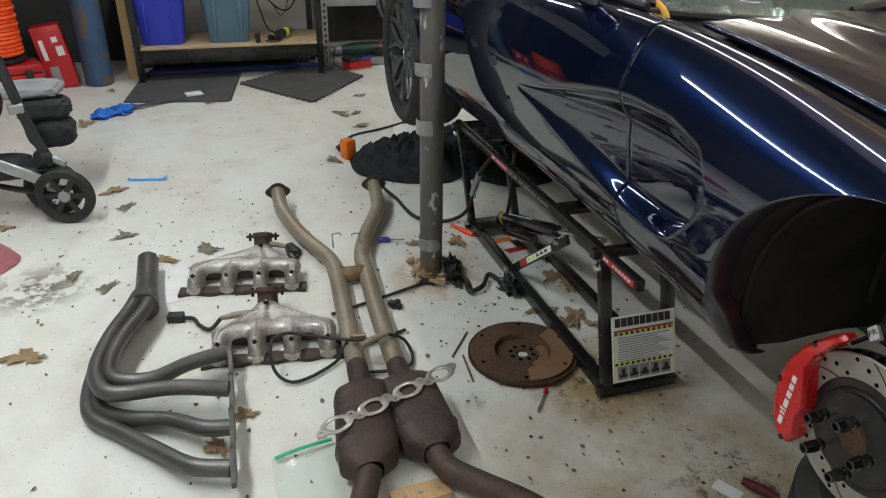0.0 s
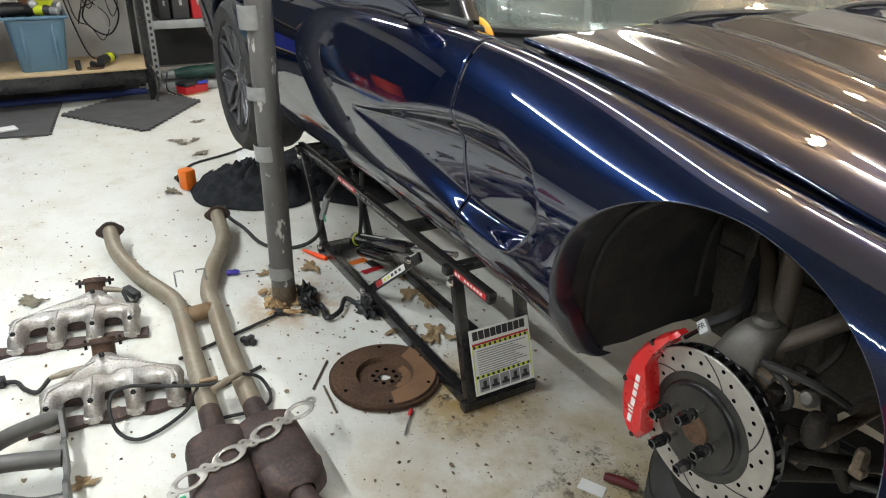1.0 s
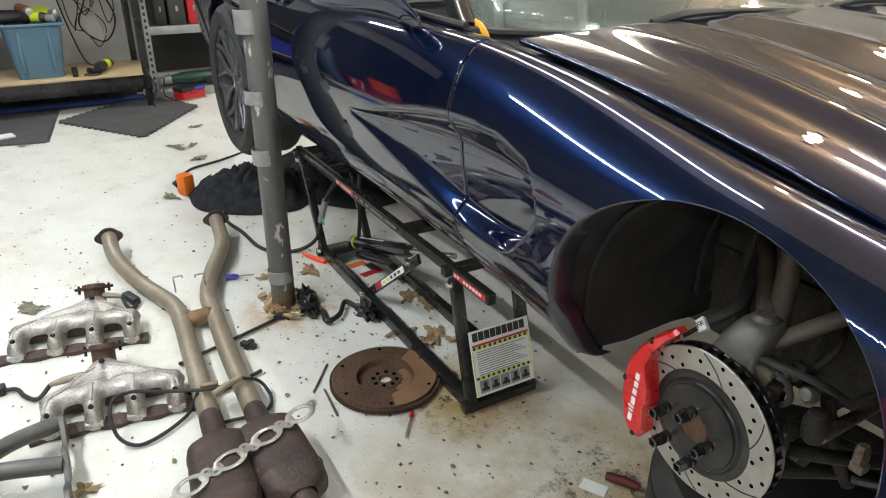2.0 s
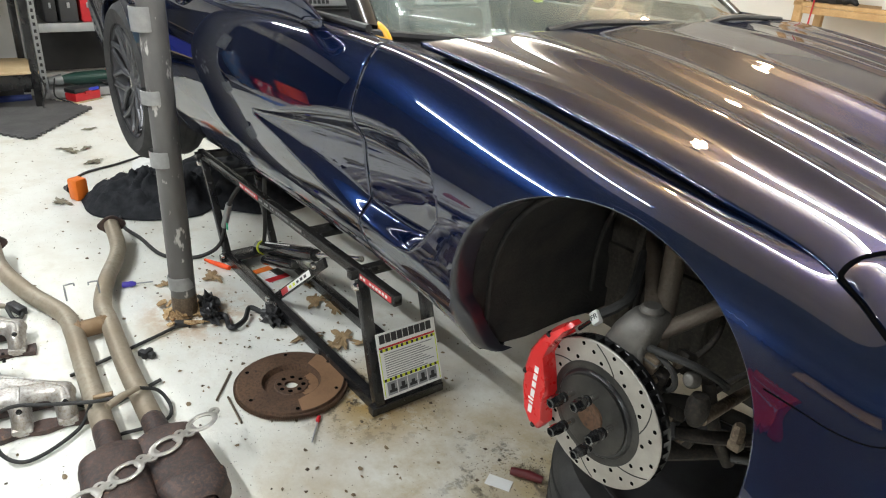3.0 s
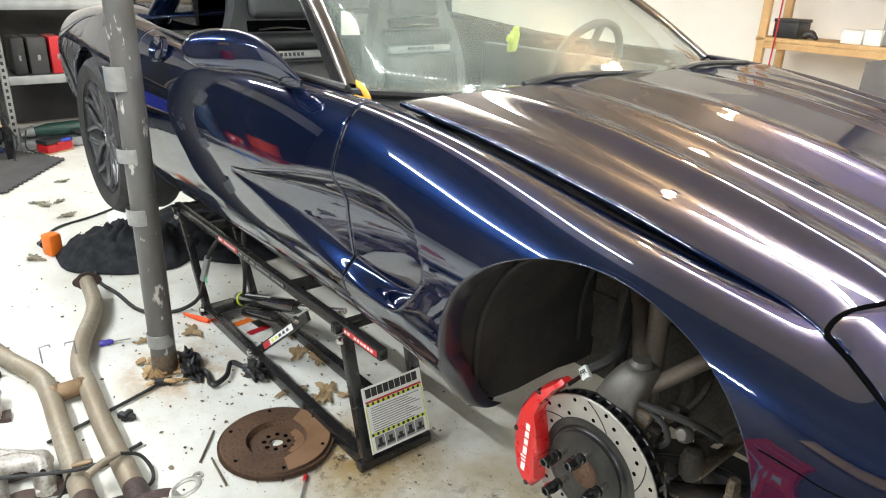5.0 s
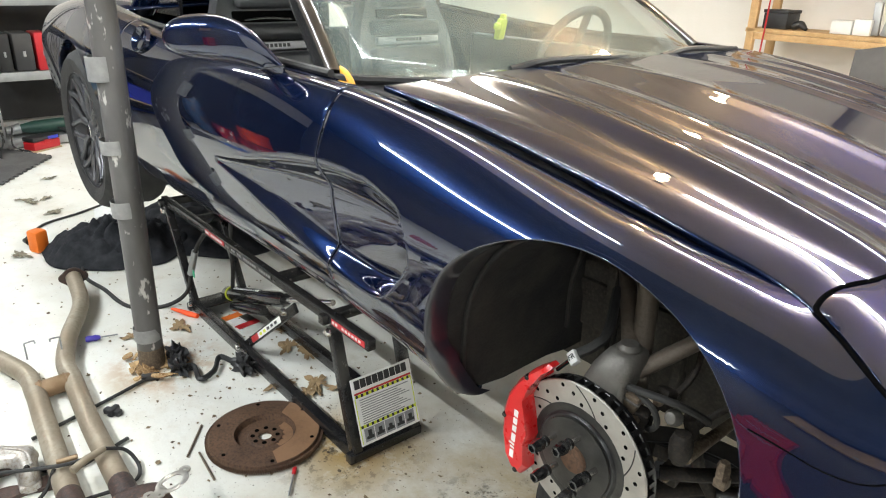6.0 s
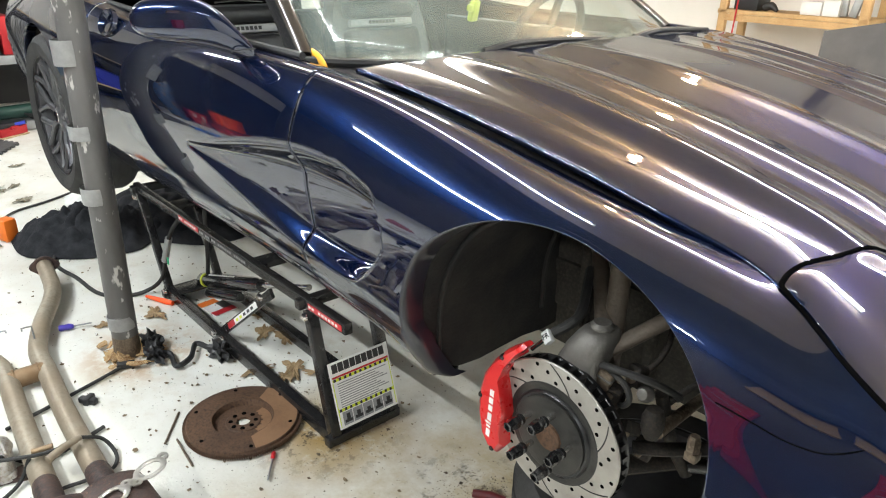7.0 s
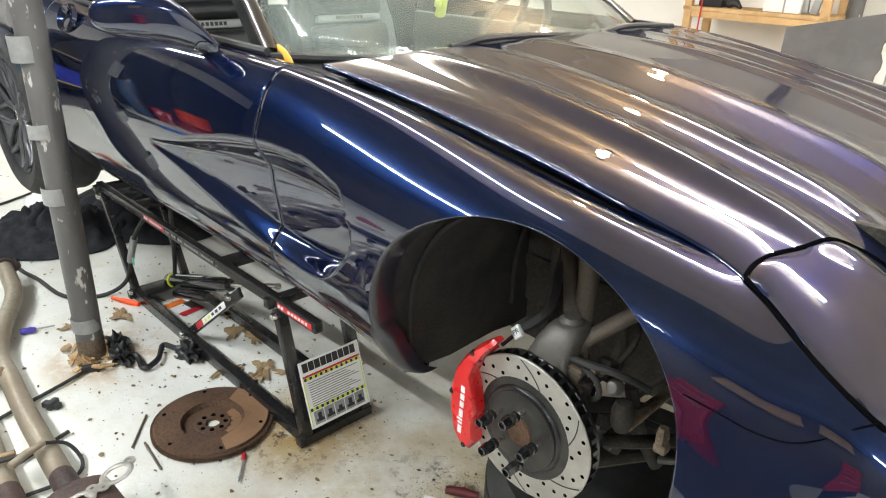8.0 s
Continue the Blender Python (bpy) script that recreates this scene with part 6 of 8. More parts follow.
# exhaust manifolds with stamped heat shields
def manifold(x, y, turn, skew, length, depth, label):
    """Local x runs along the ports, local y towards the outlet."""
    top = thing("exhaust_manifold", x, y, 0, label, "manifold", "exhaust manifolds")
    m = pose(x, y, 0, 0, 0, turn)
    base = bmesh.new()
    outline = [(-length / 2 - 0.012 + (length + 0.024) * k / 32, -0.040 - 0.006 * math.cos(k / 32 * 8 * math.pi)) for k in range(33)]
    outline += [(length / 2 + 0.012 - (length + 0.024) * k / 32, 0.006 + 0.006 * math.cos(k / 32 * 8 * math.pi)) for k in range(33)]
    plate(base, outline, 0.001, 0.016, m)
    part("port_flange", base, PIPE_DARK, top, "dark rusty port flange", smooth=False)
    xs = [-length * 0.40, -length * 0.13, length * 0.14, length * 0.41]
    ox, oy = skew, depth - 0.045
    limbs = [((px, -0.012), (px * 0.97 + ox * 0.03, 0.075), 0.030, 0.029) for px in xs]
    limbs += [((xs[0], 0.075), (xs[1] * 0.95, 0.090), 0.028, 0.028), ((xs[1], 0.09), (xs[2], 0.09), 0.028, 0.028), ((xs[2] * 0.95, 0.090), (xs[3], 0.075), 0.028, 0.028)]
    limbs += [((px * 0.85, 0.09), (ox, oy), 0.028, 0.036) for px in xs]

    def depth_in(px, py):
        """How far a point lies inside the shield's rounded outline."""
        acc = 0.0
        for (ax, ay), (bx, by), ra, rb in limbs:
            dx, dy = bx - ax, by - ay
            t = min(max(((px - ax) * dx + (py - ay) * dy) / (dx * dx + dy * dy), 0), 1)
            d = ra + (rb - ra) * t - math.hypot(px - ax - t * dx, py - ay - t * dy)
            acc += math.exp(min(d / 0.008, 60))
        return 0.008 * math.log(acc) - 0.001

    def brim(py):
        return 0.012 + 0.040 * smooth01(py, 0.012, 0.055)

    def rise(d, py):
        e = min(max(d / 0.026, 0.0), 1.0)
        crest = 0.080 - 0.012 * smooth01(py, 0.02, -0.05)
        return brim(py) + (crest - brim(py)) * math.sqrt(1 - (1 - e) ** 2) + 0.05 * max(d - 0.026, 0)

    shell = bmesh.new()
    step = 0.0055
    x_lo, y_lo = -length * 0.41 - 0.05, -0.06
    nx, ny = int((length * 0.82 + 0.11) / step), int((depth + 0.08) / step)
    grid_v, edge_v = {}, set()
    for i in range(nx + 1):
        for j in range(ny + 1):
            px, py = x_lo + i * step, y_lo + j * step
            d = depth_in(px, py)
            if d > -step * 0.75:
                if d < step * 0.75:
                    for _ in range(3):
                        g = Vector(((depth_in(px + 0.001, py) - d) / 0.001, (depth_in(px, py + 0.001) - d) / 0.001))
                        if g.length > 0.2:
                            px, py = px - g.x * d / g.length_squared, py - g.y * d / g.length_squared
                        d = depth_in(px, py)
                    d = max(d, 0)
                    grid_v[i, j] = shell.verts.new((px, py, brim(py)))
                    edge_v.add(grid_v[i, j])
                else:
                    grid_v[i, j] = shell.verts.new((px, py, rise(d, py)))
    for i in range(nx):
        for j in range(ny):
            q = [grid_v.get(k) for k in ((i, j), (i + 1, j), (i + 1, j + 1), (i, j + 1))]
            if all(q):
                shell.faces.new(q)
            elif sum(v is not None for v in q) == 3:
                shell.faces.new([v for v in q if v])
    bmesh.ops.delete(shell, geom=[v for v in shell.verts if not v.link_faces], context="VERTS")
    flat = [f for f in shell.faces if all(v in edge_v for v in f.verts)]
    bmesh.ops.delete(shell, geom=flat, context="FACES")
    bmesh.ops.dissolve_degenerate(shell, edges=shell.edges, dist=0.0006)
    rim = bmesh.ops.extrude_edge_only(shell, edges=[e for e in shell.edges if len(e.link_faces) == 1])
    for v in rim["geom"]:
        if isinstance(v, bmesh.types.BMVert):
            v.co.z -= 0.004
    bmesh.ops.transform(shell, matrix=m, verts=shell.verts)
    # one dark block stands for the runners and the shade beneath the arches
    part("runner_shade_block", one_box((xs[0] - 0.02, 0.07, 0.004), (xs[3] + 0.02, 0.118, 0.046), 0.012, m), PIPE_DARK, top, "dark block for the runners and the shade under the shield")
    part("heat_shield", shell, SHIELD, top, "stamped bright heat shield", angle=75)

    def bead(pts):
        line = [Vector((p.x, p.y, rise(depth_in(p.x, p.y), p.y) + 0.0005)) for p in spline([(a, b, 0) for a, b in pts], 7)]
        part("shield_bead", one_sweep([m @ p for p in line], 0.0042, 8, flat=0.8), SHIELD, top)

    bead([(xs[0] - 0.012, 0.0), (xs[0] + 0.0, 0.06), (xs[0] * 0.72, 0.105), ((xs[0] + ox) * 0.5, 0.15), (ox - 0.022, oy - 0.02)])
    bead([(xs[3] + 0.012, 0.0), (xs[3] + 0.0, 0.06), (xs[3] * 0.72, 0.105), ((xs[3] + ox) * 0.5, 0.15), (ox + 0.022, oy - 0.02)])
    for px in xs[1:3]:
        bead([(px, 0.012), (px, 0.06), (px, 0.105)])
    bead([(xs[0] * 0.7, 0.108), (xs[1], 0.118), (0.0, 0.122), (xs[2], 0.118), (xs[3] * 0.7, 0.108)])
    for px in xs:
        z = rise(depth_in(px, -0.012), -0.012)
        part("shield_bolt", one_lathe([(0, 0.007), (0.005, 0.007), (0.008, 0.003), (0.008, -0.006)], 8, m @ pose(px, -0.014, z, 12, 0, 0)), BLACK_METAL, top)
        part("port_block", one_box((px - 0.027, -0.040, 0.012), (px + 0.027, -0.004, 0.03), 0.006, m), SHIELD, top)
    part("shield_bolt", one_lathe([(0, 0.007), (0.006, 0.007), (0.009, 0.003), (0.009, -0.006)], 8, m @ pose(ox, oy - 0.01, 0.094)), BLACK_METAL, top)
    cup = Matrix.Translation(m @ Vector((ox, oy + 0.042, 0.030))) @ pose(0, 0, 0, -32, 0, turn)
    cup.translation = m @ Vector((ox, oy + 0.042, 0.035))
    part("outlet", one_lathe([(0.024, 0.03), (0.030, 0.075), (0.040, 0.077), (0.042, 0.066), (0.036, 0.056), (0.036, 0.02), (0.045, -0.01), (0.03, -0.03)], 28, cup), RUST, top, "dark rusty outlet")
    part("outlet_plate", one_plate([(0.050 * (1 + 0.35 * max(0, math.cos(2 * t)) ** 3) * math.cos(t), 0.046 * math.sin(t)) for t in np.linspace(0, 2 * math.pi, 36, endpoint=False)], 0.060, 0.069, cup), PIPE_DARK, top)
    part("outlet_bore", one_lathe([(0, 0.066), (0.031, 0.0765)], 24, cup), LINER, top)
    for s in (-1, 1):
        part("outlet_stud", one_lathe([(0, 0.112), (0.0045, 0.112), (0.005, 0.08), (0, 0.08)], 8, cup @ pose(s * 0.052, 0, -0.034)), BLACK_METAL, top)
    return m


manifold(-1.856, -1.743, 80, 0.05, 0.45, 0.25, "bright stamped exhaust manifold, its outlet turned away, by the pipes")
manifold(-1.375, -1.671, 82.4, -0.03, 0.43, 0.255, "bright stamped exhaust manifold with a sensor lead hanging on")
o2 = thing("sensor_with_lead", -1.63, -1.8, 0, "short oxygen sensor with a black lead and plug", "sensor")
part("sensor_body", one_sweep([(-1.575, -1.735, 0.06), (-1.60, -1.79, 0.045), (-1.61, -1.83, 0.035)], [0.012, 0.012, 0.008], 10), PIPE, o2)
part("lead", one_sweep(spline([(-1.61, -1.83, 0.035), (-1.585, -1.87, 0.012), (-1.62, -1.905, 0.012), (-1.67, -1.925, 0.012), (-1.685, -1.955, 0.012)], 6), 0.007, 8), RUBBER, o2)
part("plug", one_box((-0.028, -0.018, 0), (0.028, 0.018, 0.03), 0.004, pose(-1.69, -1.985, 0.001, 0, 0, 80)), BLACK_TRIM, o2)
o3 = thing("sensor_with_lead", -2.1, -1.58, 0, "oxygen sensor with a clipped black lead on a manifold", "sensor")
part("sensor_body", one_sweep([(-2.10, -1.64, 0.07), (-2.08, -1.585, 0.062), (-2.075, -1.56, 0.055)], [0.012, 0.011, 0.009], 10), PIPE, o3)
part("lead", one_sweep(spline([(-2.075, -1.56, 0.055), (-2.03, -1.545, 0.02), (-2.06, -1.515, 0.012), (-2.16, -1.52, 0.012)], 6), 0.007, 8), RUBBER, o3)
part("plug", one_box((-0.045, -0.016, 0), (0.045, 0.016, 0.028), 0.004, pose(-2.12, -1.525, 0.001, 0, 0, 20)), BLACK_TRIM, o3)

# long-tube header
hd = thing("exhaust_header", -1.3, -2.0, 0, "grey four-tube long exhaust header lying on the floor", "header")
part("collector", one_sweep([(-2.10, -2.096, 0.052), (-2.0, -2.092, 0.053), (-1.86, -2.086, 0.055), (-1.78, -2.084, 0.06), (-1.70, -2.085, 0.068)], [0.039, 0.039, 0.039, 0.046, 0.052], 28), HEADER, hd)
part("collector_mouth", one_lathe([(0, 0), (0.036, 0.001), (0.0395, 0.001)], 24, Matrix.Translation((-2.101, -2.096, 0.052)) @ pose(0, 0, 0, 0, -90, 0)), LINER, hd)
HT = [[(-1.76, -2.105, 0.085), (-1.65, -2.125, 0.09), (-1.50, -2.165, 0.095), (-1.34, -2.187, 0.098), (-1.235, -2.172, 0.10), (-1.175, -2.12, 0.10), (-1.165, -1.96, 0.095), (-1.138, -1.815, 0.078)],
      [(-1.76, -2.062, 0.085), (-1.65, -2.075, 0.088), (-1.48, -2.132, 0.09), (-1.345, -2.155, 0.09), (-1.26, -2.13, 0.09), (-1.235, -2.03, 0.088), (-1.29, -1.925, 0.085), (-1.33, -1.815, 0.078)],
      [(-1.76, -2.09, 0.040), (-1.60, -2.14, 0.034), (-1.40, -2.185, 0.030), (-1.22, -2.178, 0.030), (-1.145, -2.10, 0.032), (-1.085, -1.98, 0.045), (-1.01, -1.89, 0.058), (-0.988, -1.815, 0.06)],
      [(-1.76, -2.115, 0.045), (-1.60, -2.175, 0.036), (-1.40, -2.213, 0.030), (-1.20, -2.203, 0.028), (-1.09, -2.11, 0.028), (-0.99, -2.02, 0.035), (-0.88, -1.92, 0.048), (-0.838, -1.82, 0.052)]]
for line in HT:
    part("primary_tube", one_sweep(spline(line, 8), 0.0232, 18), HEADER, hd)
fo = bmesh.new()
outline = []
for k in range(49):
    u = k / 48
    outline.append((-1.385 + 0.63 * u, 0.066 - 0.026 + 0.016 * math.cos(u * 8 * math.pi)))
outline += [(-0.755 - 0.63 * k / 48, 0.066 + 0.026 - 0.016 * math.cos(k / 48 * 8 * math.pi)) for k in range(49)]
plate(fo, outline, -0.005, 0.007, Matrix.Translation((-0.015, -1.832, 0)) @ pose(0, 0, 0, 90, 0, -1.2))
bmesh.ops.translate(fo, verts=fo.verts, vec=(0, -0.0, -0.008))
part("port_flange", fo, HEADER, hd, "scalloped grey port flange", smooth=False)

# cloth heap: a jacket thrown on the floor by the far jack legs
def heap(name, cx, cy, rx, ry, h, seed, label, turn=0.0, mat=CLOTH, cat="cloth"):
    bm = bmesh.new()
    n, rings = 96, 30
    rows = []
    for i in range(rings + 1):
        u = i / rings
        row = []
        for k in range(n):
            a = 2 * math.pi * k / n
            wob = 1 + 0.16 * noise.noise(Vector((math.cos(a) * 1.6, math.sin(a) * 1.6, seed)))
            r = u * wob
            x, y = rx * r * math.cos(a), ry * r * math.sin(a)
            fold = noise.noise(Vector((x * 9, y * 9, seed + 3))) * 0.4 + abs(noise.noise(Vector((x * 14 + 4, y * 7, seed)))) * 0.7
            warp = noise.noise(Vector((x * 5, y * 5, seed + 9))) * 0.12
            crease = 1 - abs(noise.noise(Vector(((x + warp) * 17, (y - warp) * 8, seed + 1)))) * 2.4
            z = max(h * (1 - u**2.4) * (0.5 + 0.6 * fold) + 0.16 * h * max(crease, -0.4) * (1 - u**6) + 0.015 * (1 - u), 0.004)
            row.append(bm.verts.new((x, y, z)))
        rows.append(row)
    for a, b in zip(rows, rows[1:]):
        for k in range(n):
            bm.faces.new((a[k], a[(k + 1) % n], b[(k + 1) % n], b[k]))
    bmesh.ops.remove_doubles(bm, verts=bm.verts, dist=1e-5)
    bmesh.ops.transform(bm, matrix=pose(cx, cy, 0, 0, 0, turn), verts=bm.verts)
    return tagged(thicken(part(name, bm, mat, angle=80), 0.003, 1), label, cat)


heap("black_jacket", -3.02, -0.77, 0.36, 0.27, 0.20, 2.0, "crumpled black jacket heaped on the floor", 55)
heap("black_sheet", -3.1, -0.28, 0.55, 0.42, 0.14, 7.0, "black cloth lying under the raised car", 20)
gloves = thing("rubber_gloves", -4.52, -2.46, 0, "crumpled pair of bright blue rubber gloves", "gloves")
random.seed(21)
for gx0, gy0, ga in ((-4.55, -2.40, 200), (-4.46, -2.52, 150)):
    palm = bmesh.new()
    bmesh.ops.create_icosphere(palm, subdivisions=4, radius=1)
    for v in palm.verts:
        d = 1 + 0.45 * noise.noise(v.co * 1.9 + Vector((ga, 0, 0))) + 0.2 * noise.noise(v.co * 5.0)
        p = Matrix.Rotation(radians(ga), 3, "Z") @ Vector((v.co.x * 0.085 * d, v.co.y * 0.06 * d, 0))
        v.co = Vector((gx0 + p.x, gy0 + p.y, max(0.002, 0.024 + v.co.z * 0.03 * d)))
    glove = part("glove", palm, BLUE_NITRILE, gloves, angle=50)
    for q in range(5):
        a = radians(ga - 50 + q * 25)
        b = a + random.uniform(-0.7, 0.7)
        pts = [(gx0 + 0.05 * math.cos(a), gy0 + 0.05 * math.sin(a), 0.022), (gx0 + 0.095 * math.cos(a), gy0 + 0.095 * math.sin(a), 0.018 + random.uniform(0, 0.02)), (gx0 + 0.095 * math.cos(a) + 0.045 * math.cos(b), gy0 + 0.095 * math.sin(a) + 0.045 * math.sin(b), 0.011)]
        part("finger", one_sweep(spline(pts, 5), [0.016] * 6 + [0.013] * 4 + [0.008], 10, flat=0.65), BLUE_NITRILE, glove)
heap("pink_cloth", -2.33, -2.72, 0.12, 0.10, 0.10, 15.0, "dusty pink cloth bundle", 0, material("pink_fabric", (0.45, 0.16, 0.17), 0.9, 0, (0.3, 0.1, 0.11), 9), "cloth")

# orange plug-in lamp and cord
oc = thing("orange_plug_box", -3.24, -1.09, 0, "bright orange inline plug box with a black cord", "plug box")
part("plug_shell", one_box((-0.035, -0.035, 0), (0.04, 0.035, 0.115), 0.014, pose(-3.24, -1.09, 0.001, 0, 0, 25)), ORANGE, oc)
part("plug_neck", one_sweep([(-3.295, -1.115, 0.04), (-3.36, -1.13, 0.03)], [0.022, 0.012], 12), BLACK_TRIM, oc)
part("cord", one_sweep(spline([(-3.36, -1.13, 0.03), (-3.5, -1.08, 0.008), (-3.64, -0.98, 0.008), (-3.72, -0.80, 0.008), (-3.80, -0.66, 0.008), (-3.9, -0.5, 0.008), (-4.1, -0.3, 0.008)], 8), 0.007, 8), RUBBER, oc)
bag = heap("plastic_wrap", -3.62, -0.62, 0.16, 0.10, 0.05, 21.0, "crumpled white plastic wrap by the cord", 10, PAPER, "plastic wrap")

# torn black plastic strip by the column
stp = thing("plastic_strip", -1.68, -0.88, 0, "torn black plastic trim strip on the floor", "plastic strip")
part("strip_body", one_sweep(spline([(-1.84, -0.92, 0.03), (-1.70, -0.965, 0.035), (-1.685, -0.905, 0.015), (-1.58, -0.92, 0.018), (-1.60, -0.86, 0.02), (-1.67, -0.81, 0.025), (-1.62, -0.78, 0.02), (-1.56, -0.755, 0.025)], 6), 0.010, 6, flat=0.6), BLACK_TRIM, stp)
for q, (x, y, r) in enumerate(((-1.79, -0.925, 0.05), (-1.70, -0.95, 0.045), (-1.57, -0.76, 0.05))):
    bm = bmesh.new()
    bmesh.ops.create_icosphere(bm, subdivisions=3, radius=1)
    for v in bm.verts:
        d = 1 + 0.9 * noise.noise(v.co * 2.2 + Vector((q * 5, 0, 0))) + 0.7 * noise.noise(v.co * 5.5 + Vector((0, q * 3, 0)))
        v.co = Vector((x + v.co.x * r * d, y + v.co.y * r * 0.6 * d, max(0.002, 0.024 + v.co.z * r * 0.7 * d)))
    part("strip_end", bm, BLACK_TRIM, stp, angle=25)


# hand tools and small litter
def screwdriver(x, y, turn, handle_mat, label, hl, bl, r):
    t = thing("screwdriver", x, y, 0, label, "screwdriver")
    m = pose(x, y, r, 0, 90, 0)
    m = Matrix.Translation((x, y, r + 0.001)) @ pose(0, 0, 0, 0, 0, turn) @ pose(0, 0, 0, 0, 90, 0)
    part("handle", one_lathe([(0, -hl), (r * 0.8, -hl), (r, -hl * 0.85), (r * 0.85, -hl * 0.6), (r, -hl * 0.35), (r * 0.6, -0.004), (0, 0)], 10, m), handle_mat, t)
    part("shaft", one_lathe([(0.003, -0.004), (0.003, bl - 0.008), (0.002, bl), (0, bl)], 10, m), GALV, t)


screwdriver(-2.105, -1.105, 75, BLUE_HANDLE, "blue-handled screwdriver lying on the floor", 0.055, 0.06, 0.013)
screwdriver(-0.94, -0.90, -37, RED_PLASTIC, "small red-handled screwdriver with a dark shaft", 0.032, 0.085, 0.007)
for a, b in (((-1.335, -1.014), (-1.211, -1.107)), ((-1.208, -1.072), (-1.065, -1.085))):
    tagged(part("thin_rod", one_sweep([(*a, 0.004), (*b, 0.004)], 0.0035, 8), DIRTY_STEEL), "thin dark metal rod on the floor", "rod", "thin rods")
card = thing("packaging_card", -1.94, -0.605, 0, "red and white packaging card with an orange corner", "card")
part("card_sheet", one_plate([(-0.07, -0.05), (0.07, -0.05), (0.07, 0.05), (-0.07, 0.05)], 0.001, 0.003, pose(-1.94, -0.605, 0, 0, 0, 8)), PAPER, card, smooth=False)
part("card_band", one_plate([(0.035, -0.05), (0.07, -0.05), (0.07, 0.05), (0.035, 0.05)], 0.0032, 0.0038, pose(-1.94, -0.605, 0, 0, 0, 8)), RED_PLASTIC, card, smooth=False)
part("card_corner", one_plate([(-0.07, -0.05), (-0.03, -0.05), (-0.03, 0.03), (-0.07, 0.03)], 0.0032, 0.0038, pose(-1.94, -0.605, 0, 0, 0, 8)), ORANGE, card, smooth=False)
part("card_dark", one_plate([(-0.03, 0.01), (0.035, 0.01), (0.035, 0.05), (-0.03, 0.05)], 0.0032, 0.0038, pose(-1.94, -0.605, 0, 0, 0, 8)), DASH, card, smooth=False)
tagged(part("orange_tool", one_sweep([(-2.19, -0.80, 0.012), (-2.10, -0.76, 0.012), (-2.06, -0.74, 0.012)], [0.006, 0.012, 0.010], 10), SAFETY), "small orange-red plastic tool on the floor", "tool")
tp = thing("blue_tape_strip", -3.146, -2.186, 0, "strip of bright blue masking tape on the floor", "tape")
bm = bmesh.new()
rows = []
for k in range(13):
    u = k / 12
    z = 0.002 + (0.02 * smooth01(u, 0.85, 1.0)) + 0.008 * smooth01(-u, -0.12, 0.0)
    rows.append([bm.verts.new((-3.19 + 0.04 * u + s * 0.035, -2.27 + 0.20 * u, z)) for s in (-0.5, 0.5)])
for a, b in zip(rows, rows[1:]):
    bm.faces.new((a[0], a[1], b[1], b[0]))
thicken(part("tape_strip", bm, BLUE_TAPE, tp), 0.0012, 1)
bg = thing("zip_bag", -0.8, -1.63, 0, "clear plastic zip bag with a green seal", "bag")
bm = bmesh.new()
rows = []
for i in range(13):
    for_u = i / 12
    rows.append([bm.verts.new((-0.90 + 0.24 * for_u + 0.03 * (k / 12), -1.72 + 0.17 * k / 12, 0.004 + 0.014 * abs(noise.noise(Vector((i * 0.5, k * 0.5, 3)))) * (1 if 0 < i < 12 else 0))) for k in range(13)])
for a, b in zip(rows, rows[1:]):
    for k in range(12):
        bm.faces.new((a[k], a[k + 1], b[k + 1], b[k]))
part("bag_film", bm, CLEAR_FILM, bg).visible_shadow = False
part("bag_seal", one_sweep(spline([(-0.885, -1.712, 0.014), (-0.90, -1.64, 0.018), (-0.915, -1.555, 0.016)], 6), 0.006, 8, flat=0.6), GREEN, bg, "green zip seal")
wb = thing("wood_block", -0.655, -1.37, 0, "scrap wood strip with bright screws", "wood block")
part("strip", one_box((-0.03, -0.075, 0), (0.03, 0.075, 0.022), 0.002, pose(-0.655, -1.37, 0, 0, 0, 4)), WOOD, wb)
for s in (-0.04, 0.0, 0.05):
    part("screw", one_lathe([(0, 0.025), (0.006, 0.0245), (0.007, 0.022)], 10, pose(-0.655, -1.37 + s, 0)), GALV, wb)
tagged(part("paper_sheet", one_box((-0.16, -0.09, 0.001), (0.16, 0.09, 0.0022), 0, pose(-1.98, -2.03, 0, 0, 0, 10)), PAPER, smooth=False), "white paper sheet under the header", "paper")
tagged(part("paper_scrap", one_box((-0.035, -0.02, 0.001), (0.035, 0.02, 0.003), 0, pose(-0.455, -0.60, 0, 0, 0, 30)), PAPER, smooth=False), "crumpled white paper scrap by the tyre", "paper")
tl = thing("red_handled_tool", -0.40, -0.53, 0, "dark red handled tool by the loose tyre", "tool")
part("grip", one_sweep([(-0.46, -0.555, 0.018), (-0.42, -0.525, 0.018), (-0.385, -0.505, 0.016)], [0.011, 0.014, 0.010], 12), DARK_RED, tl)

